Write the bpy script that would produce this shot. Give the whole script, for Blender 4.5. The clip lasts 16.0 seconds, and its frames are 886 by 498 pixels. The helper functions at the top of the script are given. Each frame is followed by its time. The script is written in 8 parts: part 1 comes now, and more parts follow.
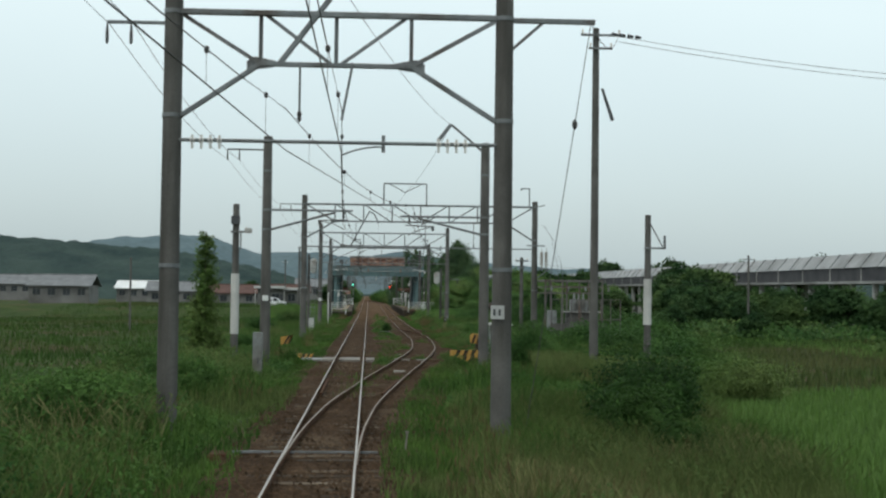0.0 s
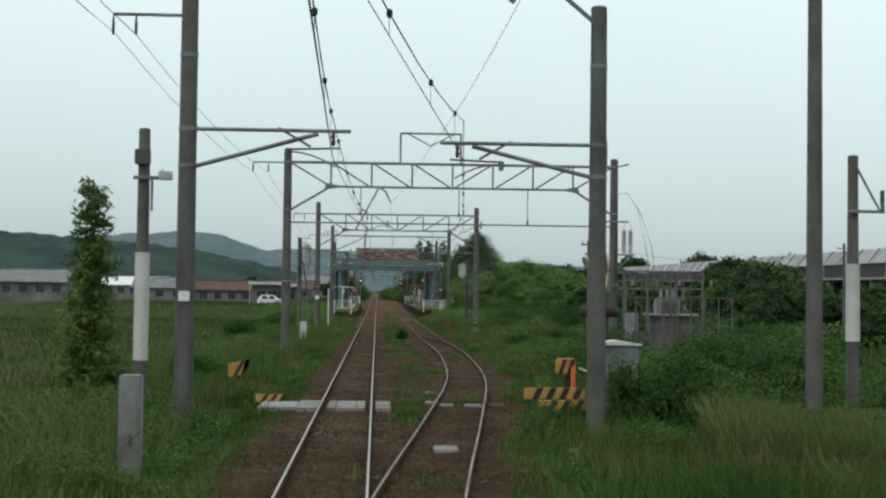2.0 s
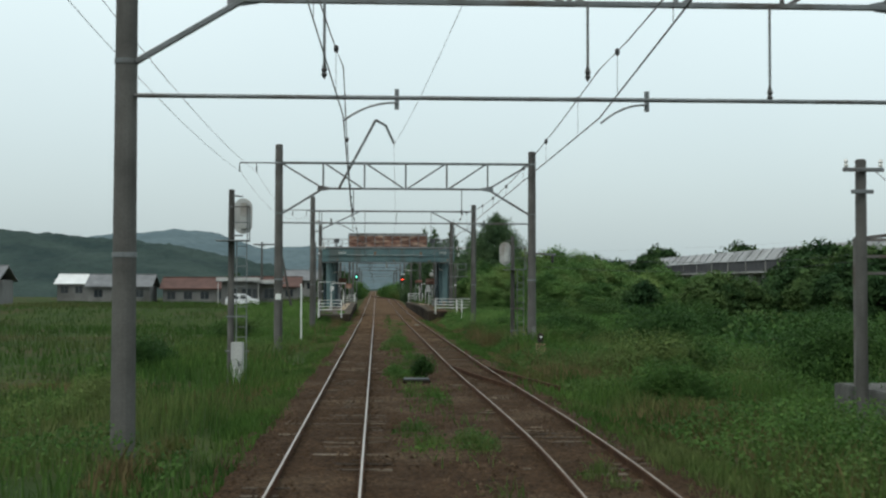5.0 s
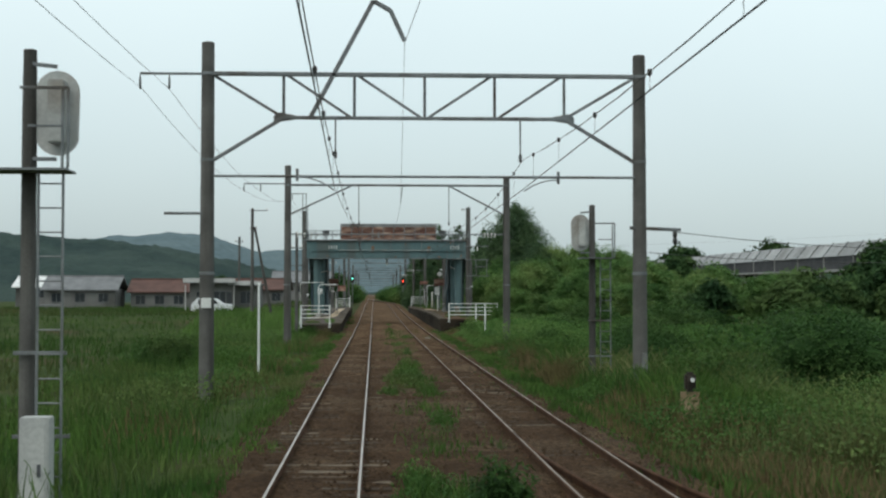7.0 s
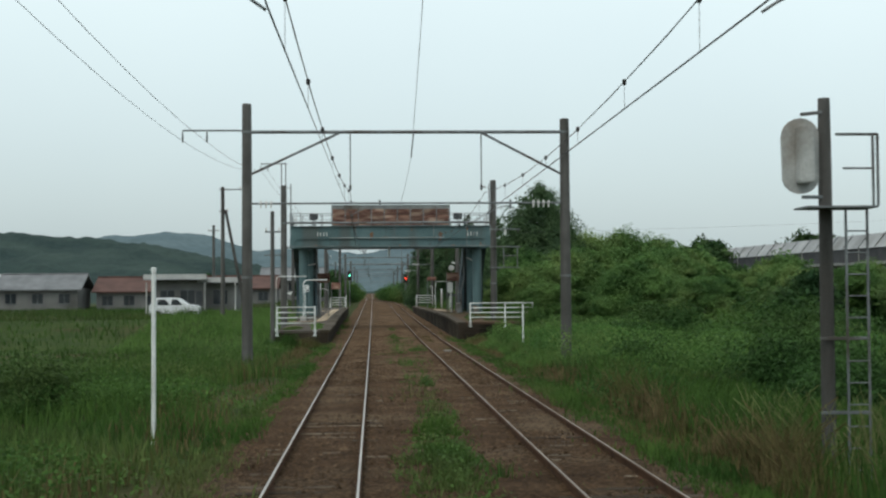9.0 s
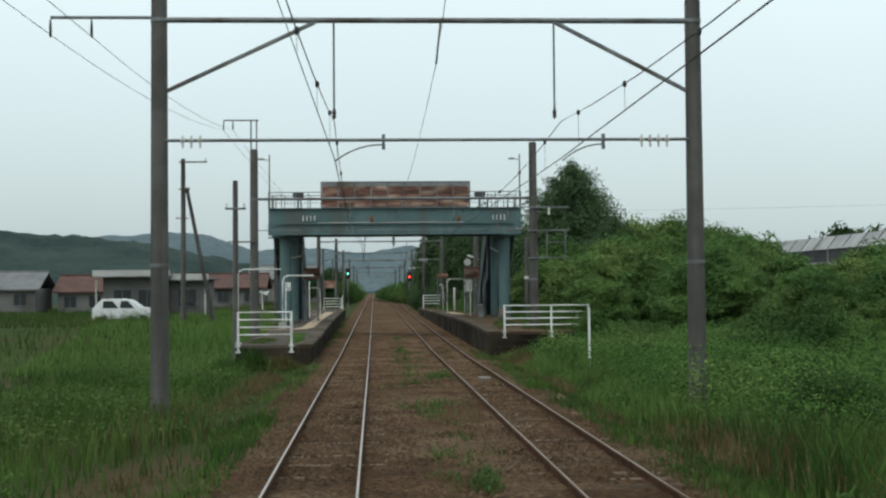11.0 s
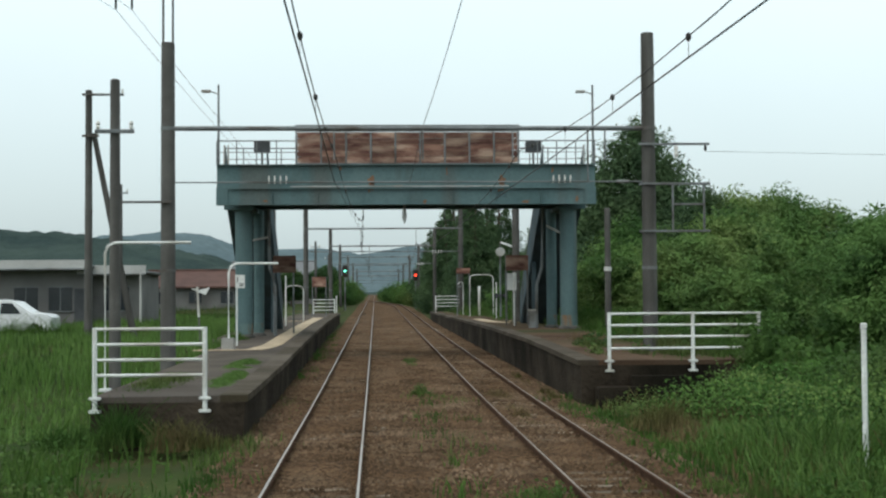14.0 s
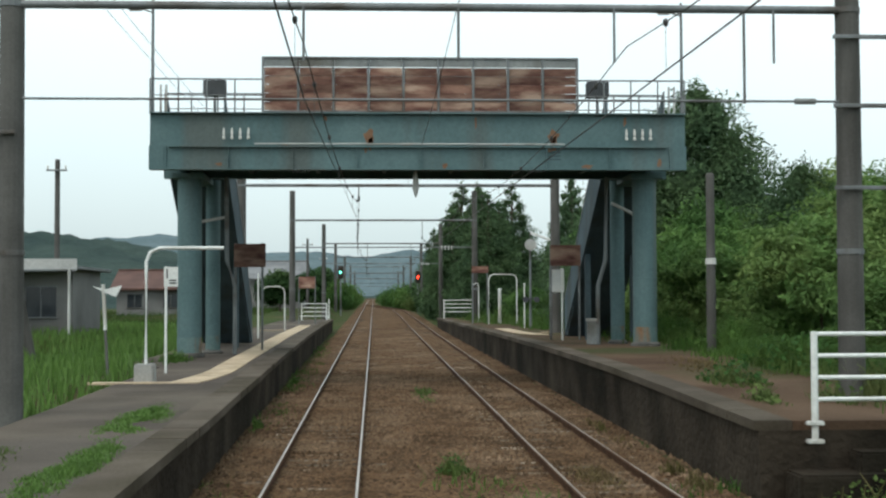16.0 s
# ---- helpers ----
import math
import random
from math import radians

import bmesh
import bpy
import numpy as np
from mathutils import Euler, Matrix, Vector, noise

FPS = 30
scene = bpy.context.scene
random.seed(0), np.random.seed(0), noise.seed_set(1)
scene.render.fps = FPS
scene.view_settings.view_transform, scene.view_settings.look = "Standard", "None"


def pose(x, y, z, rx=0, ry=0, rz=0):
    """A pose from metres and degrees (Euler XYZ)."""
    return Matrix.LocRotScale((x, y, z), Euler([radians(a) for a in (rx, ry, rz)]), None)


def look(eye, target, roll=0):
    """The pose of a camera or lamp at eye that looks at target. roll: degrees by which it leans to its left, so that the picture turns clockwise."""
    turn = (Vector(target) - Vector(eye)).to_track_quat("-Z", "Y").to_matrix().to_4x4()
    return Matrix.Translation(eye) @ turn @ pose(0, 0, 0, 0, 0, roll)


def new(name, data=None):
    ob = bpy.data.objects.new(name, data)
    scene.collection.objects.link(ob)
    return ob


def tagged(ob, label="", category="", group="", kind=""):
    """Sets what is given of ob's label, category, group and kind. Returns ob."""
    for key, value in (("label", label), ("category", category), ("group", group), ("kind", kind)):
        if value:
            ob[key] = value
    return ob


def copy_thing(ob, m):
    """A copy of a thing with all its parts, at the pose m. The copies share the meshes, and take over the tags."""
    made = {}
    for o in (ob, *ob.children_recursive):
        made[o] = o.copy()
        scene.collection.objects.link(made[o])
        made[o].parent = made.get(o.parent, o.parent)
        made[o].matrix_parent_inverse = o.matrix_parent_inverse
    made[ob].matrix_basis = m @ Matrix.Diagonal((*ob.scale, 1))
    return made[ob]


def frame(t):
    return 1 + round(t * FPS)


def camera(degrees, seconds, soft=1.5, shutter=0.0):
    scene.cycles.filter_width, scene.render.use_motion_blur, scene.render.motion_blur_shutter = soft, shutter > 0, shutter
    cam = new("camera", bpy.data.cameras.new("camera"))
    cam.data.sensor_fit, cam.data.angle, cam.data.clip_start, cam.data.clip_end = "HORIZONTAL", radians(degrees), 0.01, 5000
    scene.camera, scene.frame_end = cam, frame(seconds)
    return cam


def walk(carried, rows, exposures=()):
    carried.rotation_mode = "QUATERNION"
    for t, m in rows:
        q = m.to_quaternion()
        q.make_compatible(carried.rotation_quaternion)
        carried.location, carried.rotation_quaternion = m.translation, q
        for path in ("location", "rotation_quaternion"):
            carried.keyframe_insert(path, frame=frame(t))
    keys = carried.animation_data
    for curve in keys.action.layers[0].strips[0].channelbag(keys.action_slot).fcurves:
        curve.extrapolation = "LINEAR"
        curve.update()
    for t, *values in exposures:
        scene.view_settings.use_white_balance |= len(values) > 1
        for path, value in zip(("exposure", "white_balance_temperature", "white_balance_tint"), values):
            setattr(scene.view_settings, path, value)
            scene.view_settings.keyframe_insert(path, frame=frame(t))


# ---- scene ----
cam = camera(36.2, 16.0, soft=2.3, shutter=0.15)
PATH = [
    (0, (0.006, 4.6, 2.44), (0.115, 6.596, 2.513), 0.7),
    (0.5, (0.006, 10.851, 2.401), (0.108, 12.847, 2.474), 0.1),
    (1, (-0.059, 16.909, 2.42), (0.043, 18.906, 2.491), 0.7),
    (1.5, (-0.033, 23.02, 2.42), (0.074, 25.016, 2.482), 0.7),
    (2, (-0.071, 28.983, 2.448), (0.026, 30.98, 2.517), 0.7),
    (2.5, (-0.045, 34.427, 2.409), (0.058, 36.423, 2.474), 0.5),
    (3, (-0.036, 40.404, 2.391), (0.075, 42.4, 2.461), 1.0),
    (3.5, (0.001, 46.656, 2.437), (0.112, 48.652, 2.503), 1.0),
    (4, (0.034, 52.639, 2.432), (0.137, 54.635, 2.494), 0.5),
    (6.5, (0.017, 84.729, 2.385), (0.116, 86.726, 2.456), -0.0),
    (7, (0.023, 90.571, 2.397), (0.125, 92.567, 2.467), -0.0),
    (7.5, (0.024, 96.152, 2.389), (0.125, 98.148, 2.46), 0.1),
    (8, (0.022, 101.844, 2.386), (0.125, 103.84, 2.457), -0.2),
    (8.5, (0.037, 107.149, 2.336), (0.142, 109.145, 2.404), -0.3),
    (9, (0.041, 112.523, 2.333), (0.144, 114.519, 2.401), -0.4),
    (11.5, (0.063, 136.561, 2.335), (0.165, 138.557, 2.403), -0.5),
    (12, (0.062, 140.896, 2.357), (0.165, 142.892, 2.423), -0.4),
    (12.5, (0.064, 145.022, 2.344), (0.167, 147.018, 2.411), -0.5),
    (13, (0.054, 148.98, 2.34), (0.155, 150.977, 2.407), -0.4),
    (13.5, (0.077, 152.881, 2.336), (0.175, 154.877, 2.406), -0.4),
    (14, (0.065, 156.874, 2.305), (0.165, 158.87, 2.375), -0.4),
    (14.5, (0.055, 160.638, 2.269), (0.157, 162.634, 2.345), -0.4),
    (15, (0.085, 164.411, 2.298), (0.183, 166.407, 2.37), -0.4),
    (15.5, (0.121, 168.041, 2.361), (0.217, 170.037, 2.436), -0.3),
    (16, (0.054, 171.475, 2.303), (0.156, 173.471, 2.379), -0.2),
]
walk(cam, [(t, look(eye, target, roll)) for t, eye, target, roll in PATH],
     exposures=[(0, -0.1), (9, -0.1), (13, -0.02), (14, 0.07), (15, 0.18), (16, 0.28)])

# ---- light ----
SUN_ELEV, SUN_TURN = 58.0, 215.0
world = bpy.data.worlds.new("overcast_sky")
scene.world = world
world.use_nodes = True
wn, wl = world.node_tree.nodes, world.node_tree.links
wn.clear()
w_out = wn.new("ShaderNodeOutputWorld")
w_sky = wn.new("ShaderNodeTexSky")
w_sky.sky_type, w_sky.sun_disc = "NISHITA", False
w_sky.sun_elevation, w_sky.sun_rotation = radians(SUN_ELEV), radians(SUN_TURN)
w_sky.dust_density, w_sky.air_density = 4.0, 1.0
w_bg1 = wn.new("ShaderNodeBackground")
w_bg1.inputs["Strength"].default_value = 0.05
wl.new(w_sky.outputs["Color"], w_bg1.inputs["Color"])
# the cloud layer: a bright, even veil, a little darker and bluer towards the horizon
w_geo = wn.new("ShaderNodeTexCoord")
w_sep = wn.new("ShaderNodeSeparateXYZ")
wl.new(w_geo.outputs["Generated"], w_sep.inputs[0])
w_ramp = wn.new("ShaderNodeValToRGB")
w_ramp.color_ramp.elements[0].position, w_ramp.color_ramp.elements[0].color = 0.02, (0.42, 0.515, 0.545, 1)
w_ramp.color_ramp.elements[1].position, w_ramp.color_ramp.elements[1].color = 0.26, (0.80, 0.925, 0.905, 1)
w_noise = wn.new("ShaderNodeTexNoise")
w_noise.inputs["Scale"].default_value, w_noise.inputs["Detail"].default_value = 2.2, 5.0
wl.new(w_geo.outputs["Generated"], w_noise.inputs["Vector"])
w_add = wn.new("ShaderNodeMath")
w_add.operation = "MULTIPLY_ADD"
w_add.inputs[1].default_value = 0.10
wl.new(w_noise.outputs["Fac"], w_add.inputs[0])
wl.new(w_sep.outputs["Z"], w_add.inputs[2])
wl.new(w_add.outputs[0], w_ramp.inputs["Fac"])
w_bg2 = wn.new("ShaderNodeBackground")
wl.new(w_ramp.outputs["Color"], w_bg2.inputs["Color"])
w_bg2.inputs["Strength"].default_value = 0.94
w_mix = wn.new("ShaderNodeAddShader")
wl.new(w_bg1.outputs[0], w_mix.inputs[0])
wl.new(w_bg2.outputs[0], w_mix.inputs[1])
wl.new(w_mix.outputs[0], w_out.inputs["Surface"])
sun = new("sun", bpy.data.lights.new("sun", "SUN"))
sun.data.energy, sun.data.angle, sun.data.color = 0.7, radians(20), (1.0, 0.97, 0.92)
sun.matrix_world = pose(0, 0, 60, 90 - SUN_ELEV, 0, 180 - SUN_TURN)


# ---- materials ----
def mat(name, c1, c2, rough=0.8, scale=3.0, fine=40.0, bump=0.3, metal=0.0, c3=None, stretch=(1, 1, 1), island=0.0, obrand=0.0, spec=0.3, translucent=0.0, streak=None, depth=0.02, y_tone=False, speckle=0.0):
    """Two-scale procedural surface: c1 to c2 in broad patches, fine grain and relief, c3 as stains; world-size coordinates."""
    m = bpy.data.materials.new(name)
    m.use_nodes = True
    n, l = m.node_tree.nodes, m.node_tree.links
    b = n["Principled BSDF"]
    b.inputs["Roughness"].default_value, b.inputs["Metallic"].default_value = rough, metal
    b.inputs["Specular IOR Level"].default_value = spec
    geo = n.new("ShaderNodeNewGeometry")
    mp = n.new("ShaderNodeMapping")
    mp.inputs["Scale"].default_value = stretch
    l.new(geo.outputs["Position"], mp.inputs["Vector"])
    n1 = n.new("ShaderNodeTexNoise")
    n1.inputs["Scale"].default_value, n1.inputs["Detail"].default_value = scale, 6.0
    l.new(mp.outputs[0], n1.inputs["Vector"])
    n2 = n.new("ShaderNodeTexNoise")
    n2.inputs["Scale"].default_value, n2.inputs["Detail"].default_value = fine, 4.0
    l.new(mp.outputs[0], n2.inputs["Vector"])
    r1 = n.new("ShaderNodeValToRGB")
    r1.color_ramp.elements[0].position, r1.color_ramp.elements[0].color = 0.32, (*c1, 1)
    r1.color_ramp.elements[1].position, r1.color_ramp.elements[1].color = 0.68, (*c2, 1)
    l.new(n1.outputs["Fac"], r1.inputs["Fac"])
    col = r1.outputs["Color"]
    if c3:
        n3 = n.new("ShaderNodeTexNoise")
        n3.inputs["Scale"].default_value, n3.inputs["Detail"].default_value = scale * 0.45, 8.0
        mp3 = n.new("ShaderNodeMapping")
        mp3.inputs["Scale"].default_value, mp3.inputs["Location"].default_value = streak or stretch, (7.3, 2.1, 4.4)
        l.new(geo.outputs["Position"], mp3.inputs["Vector"])
        l.new(mp3.outputs[0], n3.inputs["Vector"])
        r3 = n.new("ShaderNodeValToRGB")
        r3.color_ramp.elements[0].position, r3.color_ramp.elements[1].position = 0.50, 0.66
        l.new(n3.outputs["Fac"], r3.inputs["Fac"])
        x3 = n.new("ShaderNodeMixRGB")
        x3.inputs["Color2"].default_value = (*c3, 1)
        l.new(r3.outputs["Color"], x3.inputs["Fac"])
        l.new(col, x3.inputs["Color1"])
        col = x3.outputs["Color"]
    if speckle:
        # single stones told apart by tint
        vo = n.new("ShaderNodeTexVoronoi")
        vo.inputs["Scale"].default_value = speckle
        l.new(geo.outputs["Position"], vo.inputs["Vector"])
        sp = n.new("ShaderNodeSeparateColor")
        l.new(vo.outputs["Color"], sp.inputs[0])
        rv = n.new("ShaderNodeMapRange")
        rv.inputs["To Min"].default_value, rv.inputs["To Max"].default_value = 0.38, 1.75
        l.new(sp.outputs[0], rv.inputs["Value"])
        xs = n.new("ShaderNodeVectorMath")
        xs.operation = "SCALE"
        l.new(col, xs.inputs[0])
        l.new(rv.outputs[0], xs.inputs["Scale"])
        col = xs.outputs[0]
    if y_tone:
        # colour scaled along y: darker on the open line, lighter towards the station
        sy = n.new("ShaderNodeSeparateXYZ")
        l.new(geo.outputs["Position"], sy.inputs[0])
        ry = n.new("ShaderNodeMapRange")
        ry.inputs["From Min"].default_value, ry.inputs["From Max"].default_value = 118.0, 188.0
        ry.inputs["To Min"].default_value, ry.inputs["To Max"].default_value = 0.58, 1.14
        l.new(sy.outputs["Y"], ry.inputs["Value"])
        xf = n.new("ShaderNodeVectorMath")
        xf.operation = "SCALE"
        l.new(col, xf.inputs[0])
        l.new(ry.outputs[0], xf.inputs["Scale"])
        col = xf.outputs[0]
    hsv = n.new("ShaderNodeHueSaturation")
    v = n.new("ShaderNodeMapRange")
    v.inputs["To Min"].default_value, v.inputs["To Max"].default_value = 0.72, 1.28
    l.new(n2.outputs["Fac"], v.inputs["Value"])
    val = v.outputs[0]
    for amount, socket in ((island, geo.outputs["Random Per Island"]), (obrand, None)):
        if amount:
            if socket is None:
                socket = n.new("ShaderNodeObjectInfo").outputs["Random"]
            mr = n.new("ShaderNodeMapRange")
            mr.inputs["To Min"].default_value, mr.inputs["To Max"].default_value = 1 - amount, 1 + amount
            l.new(socket, mr.inputs["Value"])
            mu = n.new("ShaderNodeMath")
            mu.operation = "MULTIPLY"
            l.new(val, mu.inputs[0])
            l.new(mr.outputs[0], mu.inputs[1])
            val = mu.outputs[0]
    l.new(val, hsv.inputs["Value"])
    l.new(col, hsv.inputs["Color"])
    l.new(hsv.outputs[0], b.inputs["Base Color"])
    if bump:
        bp = n.new("ShaderNodeBump")
        bp.inputs["Strength"].default_value, bp.inputs["Distance"].default_value = bump, depth
        l.new(n2.outputs["Fac"], bp.inputs["Height"])
        l.new(bp.outputs[0], b.inputs["Normal"])
    if translucent:
        tr = n.new("ShaderNodeBsdfTranslucent")
        l.new(hsv.outputs[0], tr.inputs["Color"])
        mx = n.new("ShaderNodeMixShader")
        mx.inputs["Fac"].default_value = translucent
        l.new(b.outputs[0], mx.inputs[1])
        l.new(tr.outputs[0], mx.inputs[2])
        l.new(mx.outputs[0], n["Material Output"].inputs["Surface"])
    return m


def glow(name, colour, strength):
    m = bpy.data.materials.new(name)
    m.use_nodes = True
    b = m.node_tree.nodes["Principled BSDF"]
    b.inputs["Base Color"].default_value = (*colour, 1)
    b.inputs["Emission Color"].default_value, b.inputs["Emission Strength"].default_value = (*colour, 1), strength
    return m


M_CONC = mat("weathered_concrete", (0.074, 0.072, 0.067), (0.124, 0.121, 0.113), 0.9, 1.2, 30, 0.25, c3=(0.052, 0.050, 0.045), streak=(3, 3, 0.3))
M_STEEL = mat("galvanised_steel", (0.135, 0.148, 0.152), (0.205, 0.22, 0.225), 0.55, 2.0, 25, 0.1, 0.35, c3=(0.09, 0.08, 0.07))
M_DULLSTEEL = mat("dull_brown_grey_steel", (0.09, 0.085, 0.08), (0.15, 0.14, 0.13), 0.8, 2.0, 25, 0.1, 0.0, c3=(0.09, 0.06, 0.045))
M_WIRE = mat("wire_metal", (0.05, 0.05, 0.05), (0.09, 0.085, 0.08), 0.6, 4.0, 20, 0.0, 0.4)
M_INSUL = mat("porcelain", (0.55, 0.55, 0.52), (0.66, 0.66, 0.62), 0.3, 8.0, 40, 0.0, spec=0.5)
M_DARKINS = mat("dark_clamp", (0.03, 0.03, 0.03), (0.06, 0.06, 0.055), 0.6, 8.0, 40, 0.0)
M_RAILTOP = mat("polished_rail_head", (0.36, 0.335, 0.31), (0.50, 0.47, 0.435), 0.42, 2.0, 60, 0.03, 0.5, stretch=(6, 0.5, 6), c3=(0.36, 0.32, 0.28))
M_RAILTOP2 = mat("dull_rail_head", (0.17, 0.135, 0.108), (0.29, 0.245, 0.205), 0.5, 1.2, 60, 0.03, 0.4, stretch=(6, 0.5, 6), c3=(0.13, 0.09, 0.062))
M_RUST = mat("rusty_rail_side", (0.050, 0.027, 0.017), (0.088, 0.048, 0.029), 0.9, 3.0, 60, 0.3, spec=0.06)
M_SLEEPER = mat("old_wooden_sleeper", (0.048, 0.033, 0.022), (0.125, 0.095, 0.068), 0.9, 2.5, 30, 0.4, stretch=(0.6, 5, 5), c3=(0.24, 0.20, 0.155), obrand=0.45, island=0.2, spec=0.06, y_tone=True)
M_BALLAST = mat("brown_ballast", (0.056, 0.0322, 0.0168), (0.095, 0.0560, 0.0302), 0.95, 0.9, 22, 1.0, c3=(0.119, 0.081, 0.050), depth=0.05, y_tone=True, speckle=21.0, spec=0.06)
M_STONE = mat("ballast_stone", (0.048, 0.030, 0.017), (0.112, 0.074, 0.046), 0.95, 1.2, 30, 0.2, c3=(0.140, 0.096, 0.063), island=0.45, y_tone=True, spec=0.06)
M_SOIL = mat("weedy_soil", (0.026, 0.046, 0.013), (0.050, 0.070, 0.020), 0.95, 0.35, 9, 0.8, c3=(0.068, 0.050, 0.028), depth=0.08, spec=0.06)
M_GRASS = mat("grass_blades", (0.032, 0.078, 0.017), (0.080, 0.146, 0.031), 0.75, 0.28, 2.0, 0.0, c3=(0.108, 0.130, 0.046), island=0.35, translucent=0.35, spec=0.12)
M_PADDY = mat("paddy_blades", (0.085, 0.165, 0.034), (0.11, 0.195, 0.046), 0.6, 0.2, 3.0, 0.0, island=0.25, translucent=0.3, spec=0.25)
M_DRYGRASS = mat("dry_grass_blades", (0.095, 0.072, 0.034), (0.175, 0.136, 0.068), 0.85, 0.6, 3.0, 0.0, c3=(0.085, 0.095, 0.030), island=0.3, translucent=0.3, spec=0.1)
M_TALLGRASS = mat("olive_plume_grass", (0.078, 0.128, 0.036), (0.152, 0.182, 0.066), 0.8, 0.35, 3.0, 0.0, c3=(0.195, 0.180, 0.084), island=0.3, translucent=0.3, spec=0.1)
M_FADED = mat("faded_cream_paint", (0.36, 0.27, 0.17), (0.46, 0.36, 0.24), 0.7, 3.0, 25, 0.05, c3=(0.28, 0.20, 0.12))
M_VINE = mat("vine_leaves", (0.032, 0.082, 0.021), (0.080, 0.152, 0.035), 0.75, 0.22, 4.0, 0.0, c3=(0.116, 0.156, 0.049), island=0.35, translucent=0.3, spec=0.12)
M_BANKVINE = mat("bright_bank_leaves", (0.044, 0.112, 0.025), (0.098, 0.192, 0.043), 0.75, 0.3, 4.0, 0.0, c3=(0.130, 0.202, 0.057), island=0.35, translucent=0.3, spec=0.12)
M_DARKVINE = mat("dark_vine_leaves", (0.014, 0.042, 0.010), (0.040, 0.084, 0.018), 0.75, 0.3, 4.0, 0.0, island=0.35, translucent=0.2, spec=0.12)
M_FARLEAF = mat("distant_dark_leaves", (0.018, 0.046, 0.018), (0.050, 0.096, 0.032), 0.8, 0.35, 3.0, 0.0, c3=(0.075, 0.122, 0.040), island=0.25, translucent=0.2, spec=0.08)
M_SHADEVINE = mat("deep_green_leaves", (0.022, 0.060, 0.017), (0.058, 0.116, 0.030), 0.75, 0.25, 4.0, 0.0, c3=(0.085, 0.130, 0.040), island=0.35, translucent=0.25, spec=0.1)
M_MEADOW = mat("dull_meadow_blades", (0.026, 0.062, 0.015), (0.060, 0.112, 0.027), 0.8, 0.10, 2.0, 0.0, c3=(0.090, 0.098, 0.040), island=0.3, translucent=0.3, spec=0.08)
M_LEAF = mat("broad_leaves", (0.042, 0.098, 0.028), (0.120, 0.218, 0.060), 0.75, 0.5, 3.0, 0.0, c3=(0.165, 0.236, 0.074), island=0.22, translucent=0.3, spec=0.12)
M_CEDAR = mat("cedar_needles", (0.044, 0.084, 0.042), (0.088, 0.142, 0.062), 0.8, 0.5, 3.0, 0.0, island=0.35, translucent=0.3, spec=0.12)
M_BARK = mat("bark", (0.06, 0.045, 0.035), (0.11, 0.085, 0.065), 0.95, 2.0, 18, 0.6, stretch=(3, 3, 0.6))
M_TEAL = mat("teal_bridge_paint", (0.068, 0.122, 0.128), (0.102, 0.165, 0.170), 0.65, 0.7, 14, 0.08, c3=(0.088, 0.112, 0.108), streak=(3.0, 3.0, 0.35))
M_COLBASE = mat("rust_stained_paint", (0.085, 0.145, 0.145), (0.12, 0.18, 0.175), 0.8, 2.0, 14, 0.2, c3=(0.19, 0.11, 0.06), streak=(3, 3, 0.6))
M_TEALRUST = mat("rust_patch", (0.16, 0.085, 0.05), (0.22, 0.13, 0.08), 0.9, 3.0, 25, 0.3)
M_STAIRDARK = mat("dark_stair_steel", (0.040, 0.066, 0.080), (0.070, 0.104, 0.120), 0.8, 0.8, 14, 0.1, c3=(0.046, 0.062, 0.066), streak=(3, 3, 0.4))
M_BOARD = mat("brown_weathered_board", (0.080, 0.032, 0.025), (0.215, 0.122, 0.090), 0.85, 2.4, 14, 0.3, c3=(0.32, 0.225, 0.170), stretch=(0.8, 1, 2.6), obrand=0.38)
M_WHITE = mat("white_paint", (0.62, 0.64, 0.62), (0.74, 0.76, 0.74), 0.5, 2.0, 20, 0.05, c3=(0.42, 0.40, 0.36))
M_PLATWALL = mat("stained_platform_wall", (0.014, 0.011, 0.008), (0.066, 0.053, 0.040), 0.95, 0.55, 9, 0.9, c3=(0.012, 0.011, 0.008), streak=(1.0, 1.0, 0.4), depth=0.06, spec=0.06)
M_PLATTOP = mat("worn_platform_asphalt", (0.056, 0.046, 0.039), (0.098, 0.084, 0.072), 0.95, 0.45, 26, 0.4, c3=(0.130, 0.110, 0.088), spec=0.06)
M_PLATSOIL = mat("earthy_platform_surface", (0.060, 0.036, 0.023), (0.110, 0.074, 0.050), 0.95, 0.5, 20, 0.6, c3=(0.044, 0.050, 0.020), depth=0.04, spec=0.06)
M_COPING = mat("concrete_coping", (0.052, 0.042, 0.032), (0.122, 0.102, 0.082), 0.9, 0.6, 20, 0.5, c3=(0.050, 0.042, 0.028), obrand=0.10, spec=0.06)
M_TACTILE = mat("faded_tactile_paving", (0.36, 0.28, 0.19), (0.48, 0.38, 0.265), 0.85, 1.5, 25, 0.2, obrand=0.15)
M_YELLOW = mat("warning_yellow", (0.36, 0.20, 0.045), (0.46, 0.27, 0.065), 0.7, 3.0, 25, 0.05, c3=(0.25, 0.15, 0.06))
M_BLACK = mat("warning_black", (0.022, 0.017, 0.013), (0.042, 0.032, 0.023), 0.7, 3.0, 25, 0.05)
M_ORANGE = mat("orange_plastic", (0.60, 0.13, 0.03), (0.70, 0.17, 0.04), 0.5, 3.0, 25, 0.0)
M_GREYBOX = mat("grey_cabinet_paint", (0.36, 0.37, 0.36), (0.46, 0.47, 0.45), 0.6, 2.0, 20, 0.05, c3=(0.26, 0.24, 0.21))
